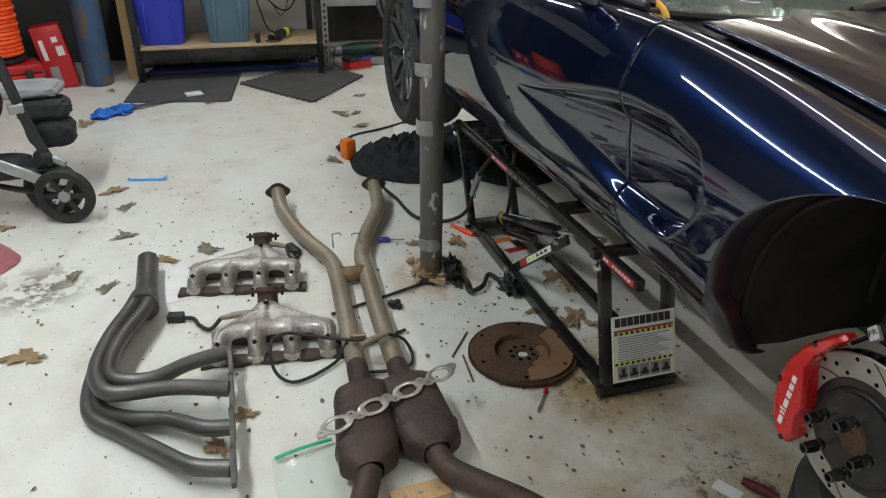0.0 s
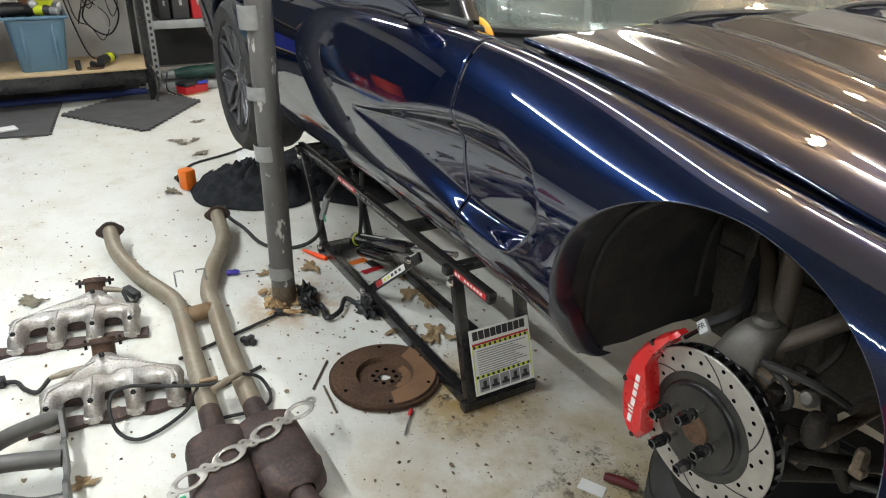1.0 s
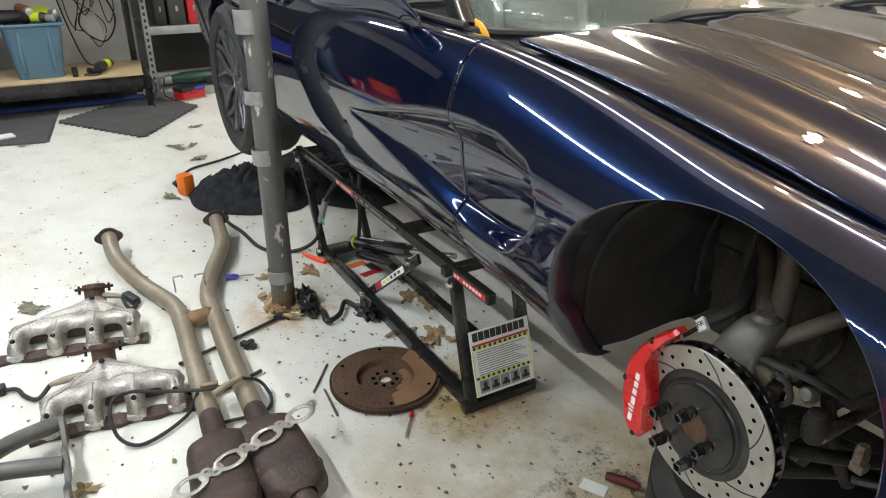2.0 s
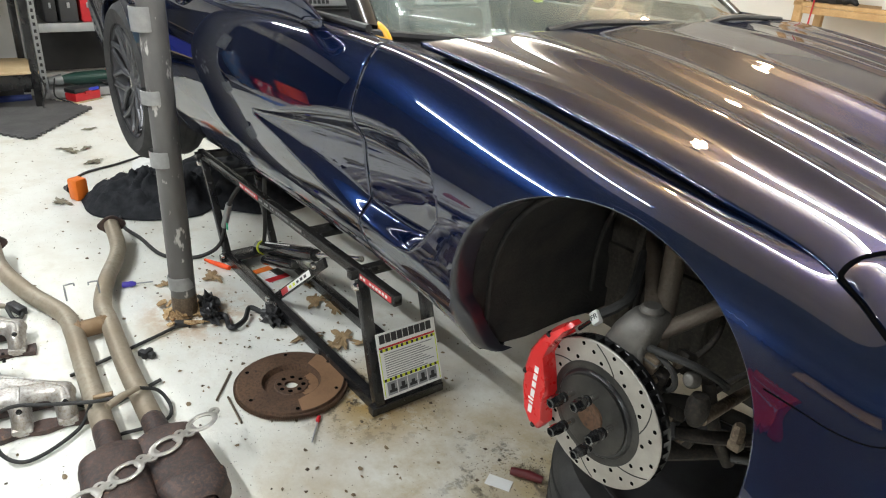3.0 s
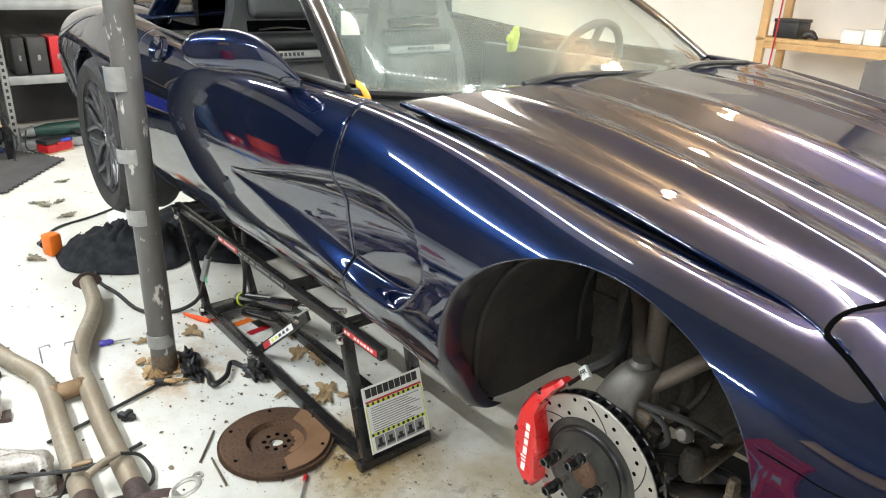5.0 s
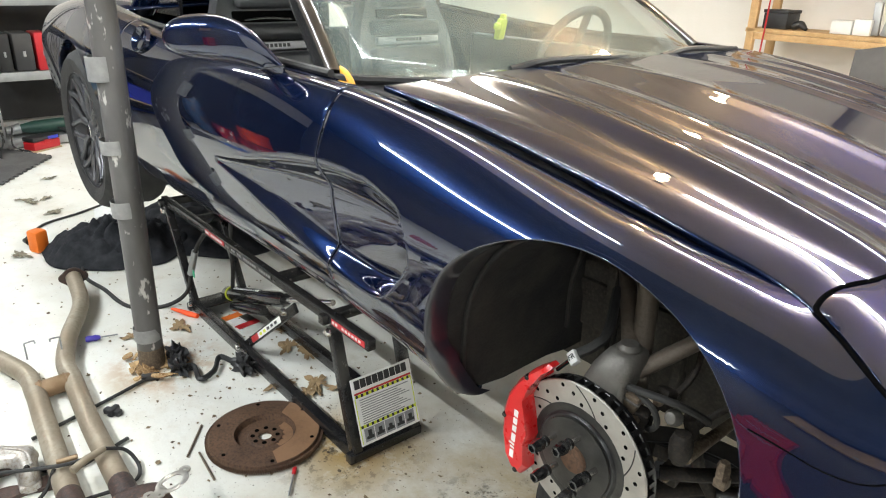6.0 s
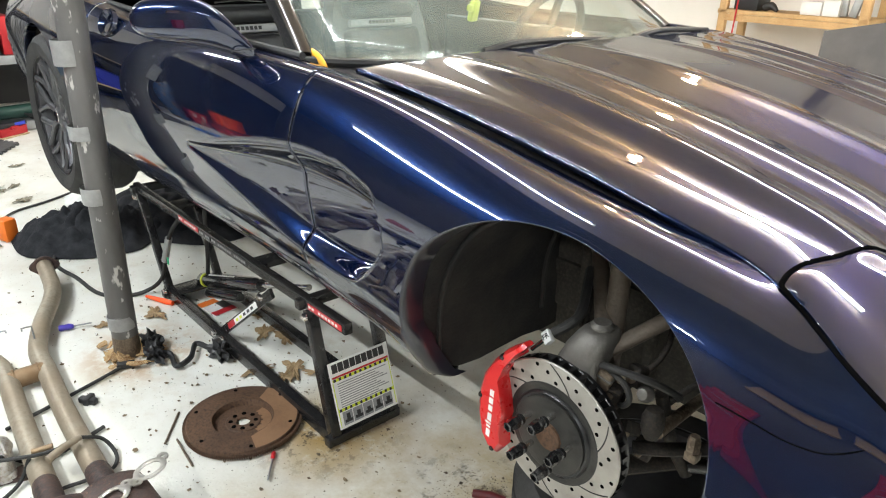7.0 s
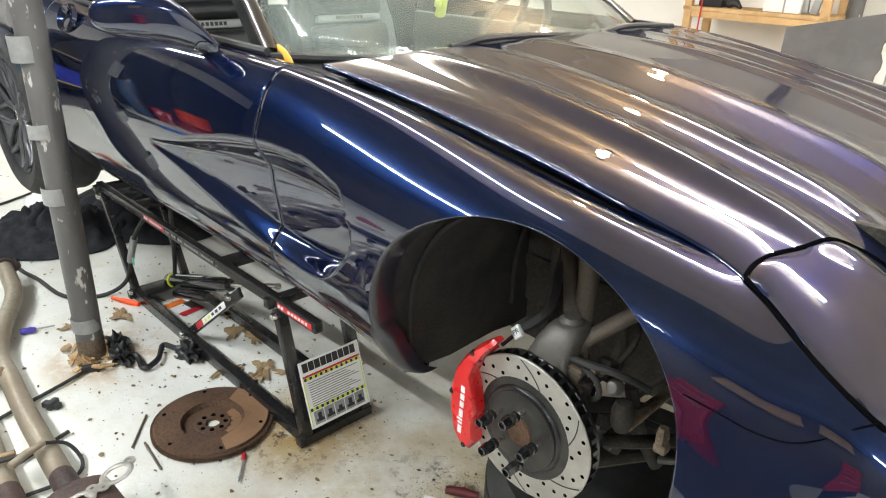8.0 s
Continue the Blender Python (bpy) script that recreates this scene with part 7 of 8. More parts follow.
# dry oak leaves
def leaf(seed):
    rnd = random.Random(seed)
    bm = bmesh.new()
    pts = []
    lobes = 7
    for k in range(56):
        a = 2 * math.pi * k / 56
        r = (0.5 + 0.5 * abs(math.sin(a * lobes / 2 + 0.3 + 0.35 * math.sin(a * 2 + seed))) ** 0.9) * (0.8 + 0.25 * math.sin(a * 3 + seed * 2.1)) + 0.09 * rnd.uniform(-1, 1)
        pts.append((0.055 * r * math.cos(a) * (1.25 if math.cos(a) > 0 else 1.0), 0.034 * r * math.sin(a)))
    mid = bm.verts.new((0, 0, 0.006))
    ring = [bm.verts.new((x, y, 0.004 + 0.016 * abs(noise.noise(Vector((x * 40, y * 40, seed)))))) for x, y in pts]
    inner = [bm.verts.new((x * 0.5, y * 0.5, 0.006 + 0.010 * abs(noise.noise(Vector((x * 30, y * 30, seed + 5)))))) for x, y in pts]
    for k in range(56):
        j = (k + 1) % 56
        bm.faces.new((mid, inner[k], inner[j]))
        bm.faces.new((inner[k], ring[k], ring[j], inner[j]))
    return bm


LEAVES = [(-2.03, -0.825, 1.3, 0), (-2.058, -1.0, 1.0, 0), (-1.62, -0.56, 1.3, 0), (-1.73, -0.50, 1.2, 0), (-1.40, -0.70, 1.2, 0), (-1.33, -0.60, 1.4, 0), (-1.25, -0.55, 1.2, 0), (-1.30, -0.66, 1.1, 0), (-1.53, -0.52, 1.2, 0), (-4.17, -0.97, 1.2, 1), (-3.84, -0.885, 1.3, 1), (-3.23, -1.18, 1.3, 1), (-2.22, -1.87, 1.0, 1),
          (-2.80, -2.25, 1.1, 1), (-2.26, -1.88, 1.0, 1), (-2.47, -2.22, 1.1, 1), (-2.14, -2.38, 0.9, 1), (-2.19, -2.05, 1.2, 0), (-3.04, -2.33, 1.4, 0), (-4.32, -2.62, 1.8, 0), (-1.587, -2.448, 1.5, 0), (-4.15, -0.87, 1.0, 1), (-4.10, -0.96, 1.0, 1), (-4.60, -0.76, 1.0, 1), (-2.95, -2.62, 1.3, 1), (-2.7, -2.75, 1.2, 0), (-4.9, -2.1, 1.0, 1), (-5.2, -2.55, 1.1, 0), (-4.65, -1.85, 0.8, 1), (-2.0, -2.25, 1.0, 1), (-0.98, -1.86, 1.0, 0), (-1.10, -1.78, 0.9, 0)]
kinds = [leaf(s) for s in range(4)]
meshes = []
for bm in kinds:
    me = bpy.data.meshes.new("leaf")
    bmesh.ops.recalc_face_normals(bm, faces=bm.faces)
    bm.to_mesh(me)
    bm.free()
    meshes.append(me)
for mats in ((LEAF, 0), (LEAF_GREY, 1)):
    for i in range(4):
        me = meshes[i].copy()
        me.materials.append(mats[0])
        for j, (x, y, s, g) in enumerate(LEAVES):
            if g == mats[1] and j % 4 == i:
                ob = new("oak_leaf", me)
                ob.matrix_basis = pose(x, y, 0.001, 0, 0, j * 67) @ Matrix.Diagonal((s, s, 1, 1))
                tagged(ob, "curled brown dry oak leaf on the floor" if g == 0 else "flattened greyish dry leaf on the floor", "leaf", "dry leaves")

# loose grit and chips, too many to count
random.seed(11)
vs, fs = [], []
for k in range(3400):
    if k < 620:
        x, y = random.gauss(-0.75, 0.55), random.gauss(-0.85, 0.4)
    elif k < 900:
        x, y = random.gauss(-0.47, 0.05), random.gauss(-0.53, 0.06)
    elif k < 1300:
        x, y = random.gauss(-1.0, 0.14), random.gauss(-0.62, 0.10)
    else:
        x, y = random.uniform(-5.0, 0.3), random.uniform(-3.2, -0.2)
    r = random.uniform(0.0006, 0.0022) * (3.0 if random.random() < 0.05 else 1)
    a = random.uniform(0, 6.28)
    b = len(vs)
    for q in range(4):
        rr = r * random.uniform(0.6, 1.6)
        vs.append((x + rr * math.cos(a + q * 1.57), y + rr * math.sin(a + q * 1.57), 0.0005))
    vs.append((x, y, 0.0005 + r * 0.8))
    fs += [(b + q, b + (q + 1) % 4, b + 4) for q in range(4)]
me = bpy.data.meshes.new("grit")
me.from_pydata(vs, [], fs)
me.materials.append(material("dark_grit", (0.05, 0.04, 0.03), 0.9, 0, (0.12, 0.08, 0.05), 40))
tagged(new("grit", me), "scattered dark grit and chips on the floor", "grit", kind="stuff")

# crumbs of dry leaf trodden over the floor
random.seed(31)
vs, fs = [], []
for k in range(760):
    if k < 260:
        x, y = random.gauss(-1.5, 0.5), random.gauss(-0.75, 0.22)
    elif k < 400:
        x, y = random.gauss(-2.4, 0.5), random.gauss(-2.1, 0.4)
    else:
        x, y = random.uniform(-5.0, 0.2), random.uniform(-3.0, -0.3)
    r = random.uniform(0.003, 0.011)
    a = random.uniform(0, 6.28)
    b = len(vs)
    for q in range(6):
        rr = r * random.uniform(0.35, 1.3)
        vs.append((x + rr * math.cos(a + q * 1.047), y + 0.7 * rr * math.sin(a + q * 1.047), 0.0008 + random.uniform(0, 0.004)))
    vs.append((x, y, 0.0035))
    fs += [(b + q, b + (q + 1) % 6, b + 6) for q in range(6)]
me = bpy.data.meshes.new("leaf_crumbs")
me.from_pydata(vs, [], fs)
me.materials.append(material("leaf_crumb", (0.17, 0.12, 0.065), 0.85, 0, (0.08, 0.06, 0.04), 3, fine=(0.26, 0.2, 0.12)))
tagged(new("leaf_crumbs", me), "scattered brown crumbs of dry leaf on the floor", "crumbs", kind="stuff")


# ---- the back of the garage ----
def puzzle_mat(name, corners, label, toothed, z=0.0):
    """A foam mat with interlocking teeth along the edges named in toothed."""
    top = thing(name, sum(c[0] for c in corners) / 4, sum(c[1] for c in corners) / 4, z, label, "foam mat", "foam mats")
    mid = Vector((sum(c[0] for c in corners) / 4, sum(c[1] for c in corners) / 4, 0))
    part("mat_sheet", one_plate(list(corners), z + 0.001, z + 0.013), MAT, top, smooth=False)
    for k in toothed:
        a, b = Vector((*corners[k], 0)), Vector((*corners[(k + 1) % 4], 0))
        side = Vector((b.y - a.y, a.x - b.x, 0)).normalized()
        if side.dot(0.5 * (a + b) - mid) < 0:
            side = -side
        for q in range(14):
            p0, p1 = a + (b - a) * ((q + 0.25) / 14), a + (b - a) * ((q + 0.75) / 14)
            w = (p1 - p0) * 0.12
            pts = [p0 + w + side * 0.0005, p1 - w + side * 0.0005, p1 + side * 0.018, p0 + side * 0.018]
            part("tooth", one_plate([(c.x, c.y) for c in pts], z + 0.001, z + 0.013), MAT, top, smooth=False)
    return top


puzzle_mat("foam_mat", [(-4.81, -2.43), (-4.66, -1.71), (-5.68, -1.58), (-5.74, -2.34)], "dark grey foam floor mat with toothed edges", (1,))
puzzle_mat("foam_mat", [(-5.18, -1.60), (-4.49, -1.126), (-5.20, -0.62), (-5.77, -0.943)], "dark grey foam floor mat turned askew", (0, 1, 2, 3), 0.002)
es = thing("mat_edge_strip", -4.7, -2.2, 0, "grey toothed foam edge strip lying loose", "foam strip")
part("strip", one_bar((-4.50, -2.50, 0.03), (-4.86, -1.96, 0.008), 0.035, 0.012), MAT, es)
tagged(part("white_card", one_box((-0.05, -0.06, 0), (0.05, 0.06, 0.012), 0.002, pose(-4.88, -1.95, 0.016, 0, 0, 15)), PAPER), "small white card on the foam mat", "card")

rack = thing("storage_rack", -5.65, -1.6, 0, "black steel rack with plywood shelves", "rack")
for x in (-5.38, -5.98):
    part("rack_post", one_box((x - 0.02, -0.955, 0), (x + 0.02, -0.905, 1.75), 0.003), BLACK_METAL, rack)
    part("rack_post", one_box((x - 0.02, -2.36, 0), (x + 0.02, -2.31, 1.75), 0.003), BLACK_METAL, rack)
for z in (0.255, 1.12):
    part("shelf_board", one_box((-6.0, -2.36, z), (-5.36, -0.90, z + 0.018), 0.002), PLY, rack, "bare plywood shelf board")
    part("shelf_beam", one_box((-5.40, -2.31, z - 0.11), (-5.37, -0.955, z - 0.002), 0.003), BLACK_METAL, rack)
    part("shelf_beam", one_box((-5.99, -2.31, z - 0.11), (-5.96, -0.955, z - 0.002), 0.003), BLACK_METAL, rack)
tagged(part("timber_post", one_box((-5.62, -2.45, 0), (-5.57, -2.385, 1.9), 0.003, None), WOOD), "rough yellow timber post beside the rack", "post")
tagged(part("blue_pipe", one_sweep([(-5.6, -2.3, 0.03), (-5.62, -0.95, 0.03)], 0.028, 12), material("dark_blue_foam", (0.015, 0.03, 0.14), 0.6, 0, (0.02, 0.04, 0.18), 9)), "dark blue foam tube on the floor under the rack", "tube")
tagged(part("dark_crate", one_box((-6.25, -2.28, 0.001), (-5.75, -0.98, 0.13), 0.01), DARK_WALL), "low dark crate pushed under the rack", "crate")


def tote(y0, y1, zb, zt, mat, label, name="storage_bin"):
    t = thing(name, -5.62, (y0 + y1) / 2, zb, label, "bin", "storage bins")
    bm = bmesh.new()
    rings = []
    for i in range(9):
        u = i / 8
        z = zb + (zt - zb) * u
        g = -0.025 + 0.045 * u
        ring = []
        for k in range(40):
            a = 2 * math.pi * (k + 0.5) / 40
            c, s = math.cos(a), math.sin(a)
            p = 0.28
            cx, cy = math.copysign(abs(c) ** p, c), math.copysign(abs(s) ** p, s)
            ring.append(bm.verts.new((-5.64 + (0.20 + g) * cx, (y0 + y1) / 2 + ((y1 - y0) / 2 + g) * cy, z)))
        rings.append(ring)
    for a, b in zip(rings, rings[1:]):
        for k in range(40):
            bm.faces.new((a[k], a[(k + 1) % 40], b[(k + 1) % 40], b[k]))
    bm.faces.new(rings[0])
    thicken(part("bin_shell", bm, mat, t, angle=50), 0.004)
    rim = [Vector(v) for v in ((-5.41, y0 - 0.03, zt), (-5.41, y1 + 0.03, zt), (-5.87, y1 + 0.03, zt), (-5.87, y0 - 0.03, zt), (-5.41, y0 - 0.03, zt))]
    part("bin_rim", one_sweep(rim, 0.012, 8), mat, t)
    for y in (y0 + 0.08, y1 - 0.08):
        part("bin_rib", one_box((-5.445, y - 0.012, zb + 0.05), (-5.425, y + 0.012, zt - 0.03), 0.006), mat, t)
    return t


tote(-2.33, -1.96, 0.275, 0.70, BLUE_BIN, "royal blue plastic storage bin on the rack")
tote(-1.82, -1.46, 0.275, 0.66, TEAL_BIN, "teal-grey plastic storage bin full of tools")


def power_tool(name, x, y, z, turn, mat, label, band=None):
    t = thing(name, x, y, z, label, "power tool")
    m = pose(x, y, z, 0, 0, turn)
    part("motor", one_sweep([m @ Vector(p) for p in ((-0.12, 0, 0.05), (-0.10, 0, 0.05), (0.06, 0, 0.05), (0.10, 0, 0.045))], [0.028, 0.036, 0.036, 0.026], 14), mat, t)
    part("grip", one_sweep([m @ Vector(p) for p in ((-0.06, 0, 0.05), (-0.09, 0.02, 0.0), (-0.11, 0.05, 0.025), (-0.14, 0.06, 0.03))], [0.024, 0.022, 0.02, 0.024], 10), BLACK_TRIM, t)
    if band:
        part("body_band", one_sweep([m @ Vector((-0.02, 0, 0.05)), m @ Vector((0.045, 0, 0.05))], 0.0375, 14), band, t, "bright coloured body band")
    part("head", one_sweep([m @ Vector(p) for p in ((0.09, 0, 0.045), (0.14, 0, 0.045), (0.15, 0, 0.045))], [0.03, 0.03, 0.012], 12), GALV, t)
    return t


power_tool("cordless_drill", -5.6, -1.55, 0.68, 40, YELLOW, "yellow-green cordless drill in the bin")
power_tool("cordless_tool", -5.66, -1.72, 0.66, 70, BLACK_TRIM, "black power tool lying in the bin")
power_tool("angle_grinder", -5.55, -1.20, 0.275, 150, BLACK_TRIM, "black and yellow angle grinder on the shelf", YELLOW)
power_tool("heat_gun", -5.62, -1.66, 0.70, 15, ORANGE_BROWN, "worn orange-brown tool lying on top of the bin")
power_tool("impact_driver", -5.52, -1.76, 0.66, 110, BLACK_TRIM, "black power tool lying in the bin")
power_tool("jigsaw", -5.50, -1.60, 0.655, 60, BLACK_TRIM, "black and yellow power tool in the bin", YELLOW)
for k, (y0, y1, z1, z2) in enumerate(((-1.36, -1.22, 0.95, 0.62), (-1.30, -1.10, 0.85, 0.45), (-1.18, -1.32, 0.75, 0.50), (-1.12, -1.05, 1.0, 0.55), (-1.40, -1.15, 0.60, 0.36))):
    tagged(part("wall_cable", one_sweep(spline([(-6.3, y0, 1.3), (-6.27, y0 + 0.05, z1), (-6.22, 0.5 * (y0 + y1) + 0.04 * math.sin(k * 2), 0.5 * (z1 + z2)), (-6.24, y1, z2), (-6.28, y1 + 0.06, z2 + 0.2), (-6.3, y0 - 0.03, z1 + 0.25)], 7), 0.0045, 6), PAPER if k == 1 else RUBBER), "thin white cable hanging on the wall" if k == 1 else "thin black cable hanging on the white wall", "cable", "wall cables")
tagged(part("floor_cable", one_sweep(spline([(-5.36, -0.93, 0.30), (-5.33, -0.88, 0.15), (-5.30, -0.92, 0.02), (-5.28, -0.80, 0.008), (-5.40, -0.70, 0.008), (-5.5, -0.80, 0.05), (-5.55, -0.78, 0.18)], 7), 0.006, 8), RUBBER), "black cable hanging beside the rack to the floor", "cable")
tagged(part("grinding_disc", one_lathe([(0.011, 0), (0.062, 0), (0.062, 0.006), (0.011, 0.006)], 32, pose(-5.45, -1.30, 0.2745), True), RUST), "dark grinding disc on the plywood shelf", "disc")
tagged(part("black_cup", one_lathe([(0, 0), (0.02, 0), (0.022, 0.07), (0.018, 0.07), (0.016, 0.01), (0, 0.01)], 20, pose(-5.42, -1.42, 0.2745)), BLACK_TRIM), "small black plastic cup on the shelf", "cup")
tagged(part("wall_cable", one_sweep(spline([(-6.3, -1.3, 1.2), (-6.25, -1.2, 0.8), (-6.2, -1.28, 0.55), (-6.1, -1.12, 0.42), (-6.2, -1.0, 0.6), (-6.28, -1.1, 0.95), (-6.3, -0.98, 1.25)], 8), 0.007, 8), RUBBER), "black cable hanging on the white wall", "cable", "wall cables")
tagged(part("wall_cable", one_sweep(spline([(-6.3, -1.5, 1.2), (-6.24, -1.42, 0.8), (-6.22, -1.36, 0.5), (-5.9, -1.3, 0.30), (-5.75, -1.2, 0.285)], 8), 0.006, 8), RUBBER), "black cable hanging on the white wall", "cable", "wall cables")

# galvanised shelf beside it
gs = thing("metal_shelf", -5.9, -0.2, 0, "grey slotted-steel shelf unit with two decks", "shelf")
for y in (-0.865, 0.62):
    for x in (-5.62, -6.15):
        part("slotted_post", one_box((x - 0.003, y, 0), (x + 0.003, y + 0.045, 1.8), 0), GALV, gs, smooth=False)
        part("slotted_post", one_box((x - 0.045, y, 0), (x - 0.0035, y + 0.004, 1.8), 0), GALV, gs, smooth=False)
for k in range(30):
    part("slot", one_box((-5.6165, -0.853, 0.06 + k * 0.05), (-5.6158, -0.835, 0.085 + k * 0.05), 0), BLACK_TRIM, gs, smooth=False)
for z in (0.06, 0.56, 1.10):
    part("deck", one_box((-6.17, -0.82, z), (-5.62, 0.62, z + 0.012), 0.002), GALV, gs, "grey steel deck")
    part("deck_lip", one_box((-5.622, -0.82, z - 0.05), (-5.612, 0.62, z + 0.014), 0.002), GALV, gs)
# added board that turns the wall behind the decks black
tagged(part("back_panel", one_box((-6.33, -0.85, 0.10), (-6.30, 0.7, 1.05), 0), DARK_WALL), "dark board added behind the shelf as a black background", "panel")
for y, w, mat_c, lb in ((-0.76, 0.10, BLACK_TRIM, "black plastic tool case standing on the shelf"), (-0.65, 0.14, DARK_WALL, "black plastic tool case standing on the shelf"), (-0.50, 0.11, RED_PLASTIC, "red plastic tool case standing on the shelf"), (-0.38, 0.12, BLACK_TRIM, "black plastic tool case standing on the shelf"), (-0.25, 0.2, GREY_FABRIC, "grey storage box standing on the shelf"), (0.0, 0.3, DARK_WALL, "black plastic tool case standing on the shelf")):
    t = thing("tool_case", -5.8, y + w / 2, 0.572, lb, "tool case", "tool cases")
    part("case_shell", one_box((-5.95, y, 0.573), (-5.66, y + w - 0.01, 0.85), 0.012), mat_c, t)
    part("case_latch", one_box((-5.662, y + w * 0.4, 0.68), (-5.652, y + w * 0.55, 0.72), 0.003), GALV, t)
saw = thing("reciprocating_saw", -5.8, -0.45, 0.073, "dark green corded saw on the low shelf deck", "power tool")
part("saw_body", one_sweep([(-5.74, -0.70, 0.13), (-5.74, -0.60, 0.13), (-5.75, -0.40, 0.13), (-5.76, -0.26, 0.13), (-5.77, -0.18, 0.12)], [0.03, 0.05, 0.055, 0.045, 0.03], 14), material("dark_green_plastic", (0.012, 0.045, 0.035), 0.4, 0, (0.02, 0.06, 0.045), 8), saw)
part("saw_nose", one_sweep([(-5.735, -0.80, 0.12), (-5.74, -0.70, 0.13)], [0.03, 0.045], 12), GALV, saw)
part("saw_band", one_sweep([(-5.753, -0.36, 0.13), (-5.755, -0.345, 0.13)], 0.056, 14), RED_PLASTIC, saw, "red band")
coil = bmesh.new()
for k in range(5):
    sweep(coil, [Vector((-5.68 + 0.02 * math.sin(k), -0.30 + (0.10 + 0.01 * k) * math.cos(a), 0.082 + 0.009 * k)) + Vector((0.05 * math.sin(a), 0, 0)) for a in np.linspace(0, 2 * math.pi, 30)], 0.006, 6)
tagged(part("coiled_cord", coil, RUBBER), "coiled black power cord on the low deck", "cord")
yt = thing("plug_adapter", -5.7, -0.12, 0.1, "white adapter with a red and yellow plug", "adapter")
part("adapter_body", one_box((-5.74, -0.22, 0.075), (-5.66, -0.10, 0.20), 0.01), PAPER, yt)
part("plug_red", one_box((-5.66, -0.17, 0.10), (-5.62, -0.09, 0.16), 0.01, None), RED_PLASTIC, yt, "red plug")
part("plug_yellow", one_sweep([(-5.63, -0.08, 0.11), (-5.62, 0.02, 0.10)], 0.016, 10), YELLOW, yt, "yellow plug lead")
tb = thing("small_toolbox", -5.5, -0.6, 0, "small red and blue plastic tool box on the floor", "tool box")
TBM = pose(-5.51, -0.605, 0, 0, 0, 28)
part("box_body", one_box((-0.06, -0.115, 0.012), (0.06, 0.115, 0.075), 0.008, TBM), RED_PLASTIC, tb)
part("box_lid", one_box((-0.062, -0.118, 0.077), (0.062, 0.118, 0.11), 0.008, TBM), BLACK_TRIM, tb, "dark lid")
part("box_base", one_box((-0.066, -0.12, 0.001), (0.066, 0.12, 0.011), 0.003, TBM), PLY, tb)
part("box_latch", one_box((0.061, -0.03, 0.06), (0.072, 0.03, 0.085), 0.004, TBM), RED_PLASTIC, tb)
part("box_card", one_box((0.0622, 0.01, 0.082), (0.0635, 0.10, 0.106), 0, TBM), BLUE_BIN, tb, "blue label card", smooth=False)

# gas bottle, red boxes and the cord reel
gb = thing("gas_bottle", -5.42, -2.655, 0, "worn blue steel gas bottle standing on the floor", "gas bottle")
part("bottle", one_lathe([(0, 0), (0.09, 0), (0.102, 0.012), (0.104, 0.05), (0.104, 0.95), (0.09, 1.04), (0.05, 1.10), (0.03, 1.13), (0, 1.13)], 40, pose(-5.45, -2.655, 0.001)), STEEL_BLUE, gb)
part("valve", one_lathe([(0.02, 1.12), (0.025, 1.2), (0.0, 1.2)], 16, pose(-5.45, -2.655, 0.001)), GALV, gb)
rb = thing("red_carton", -5.45, -2.88, 0, "tall red cardboard carton with white print", "carton")
RBM = Matrix.Translation((-5.48, -2.90, 0)) @ pose(0, 0, 0, 8, 0, 6)
part("carton_body", one_box((-0.10, -0.10, 0.003), (0.10, 0.10, 0.46), 0.003, RBM), RED_PLASTIC, rb)
for k, (y0, y1, z0, z1) in enumerate(((0.02, 0.06, 0.34, 0.38), (0.03, 0.08, 0.24, 0.31), (-0.07, -0.04, 0.22, 0.37))):
    part("print_bar", one_box((0.1005, y0, z0), (0.1018, y1, z1), 0, RBM), WHITE_MARK, rb, smooth=False)
part("print_bar", one_box((0.1005, -0.06, 0.05), (0.1018, 0.0, 0.17), 0, RBM), GREY_FABRIC, rb, smooth=False)
rc = thing("red_tool_chest", -5.2, -3.25, 0, "red metal tool chest with black latches", "tool chest")
RCM = pose(-5.25, -3.25, 0, 0, 0, 20)
part("chest_body", one_box((-0.14, -0.24, 0.003), (0.14, 0.24, 0.16), 0.012, RCM), RED_PLASTIC, rc)
part("chest_lid", one_box((-0.142, -0.242, 0.162), (0.142, 0.242, 0.23), 0.018, RCM), RED_PLASTIC, rc)
part("chest_handle", one_sweep([RCM @ Vector(p) for p in spline([(0, -0.12, 0.225), (0, -0.1, 0.26), (0, 0.1, 0.26), (0, 0.12, 0.225)], 6)], 0.011, 10), GALV, rc)
for y in (-0.15, 0.12):
    part("chest_latch", one_box((0.141, y, 0.13), (0.152, y + 0.05, 0.19), 0.003, RCM), BLACK_TRIM, rc)
part("print_bar", one_box((0.1405, -0.05, 0.06), (0.1425, 0.08, 0.09), 0, RCM @ pose(0, 0, 0, 0, 0, 0)), WHITE_MARK, rc, smooth=False)
reel = thing("cord_reel", -5.3, -3.3, 0.24, "bright orange extension cord wound in a tall coil", "cord")
for k in range(17):
    z = 0.30 + k * 0.028
    part("cord_winding", one_lathe([(0.17 + 0.013 * math.cos(a) + 0.006 * math.sin(k * 3), z + 0.0145 * math.sin(a)) for a in np.linspace(0, 2 * math.pi, 8, endpoint=False)], 30, pose(-5.3, -3.28, 0), True), SAFETY, reel)
part("reel_drum", one_lathe([(0, 0.245), (0.19, 0.245), (0.19, 0.27), (0.15, 0.275), (0.15, 0.77), (0.19, 0.78), (0.19, 0.80), (0, 0.80)], 32, pose(-5.3, -3.28, 0)), BLACK_TRIM, reel)

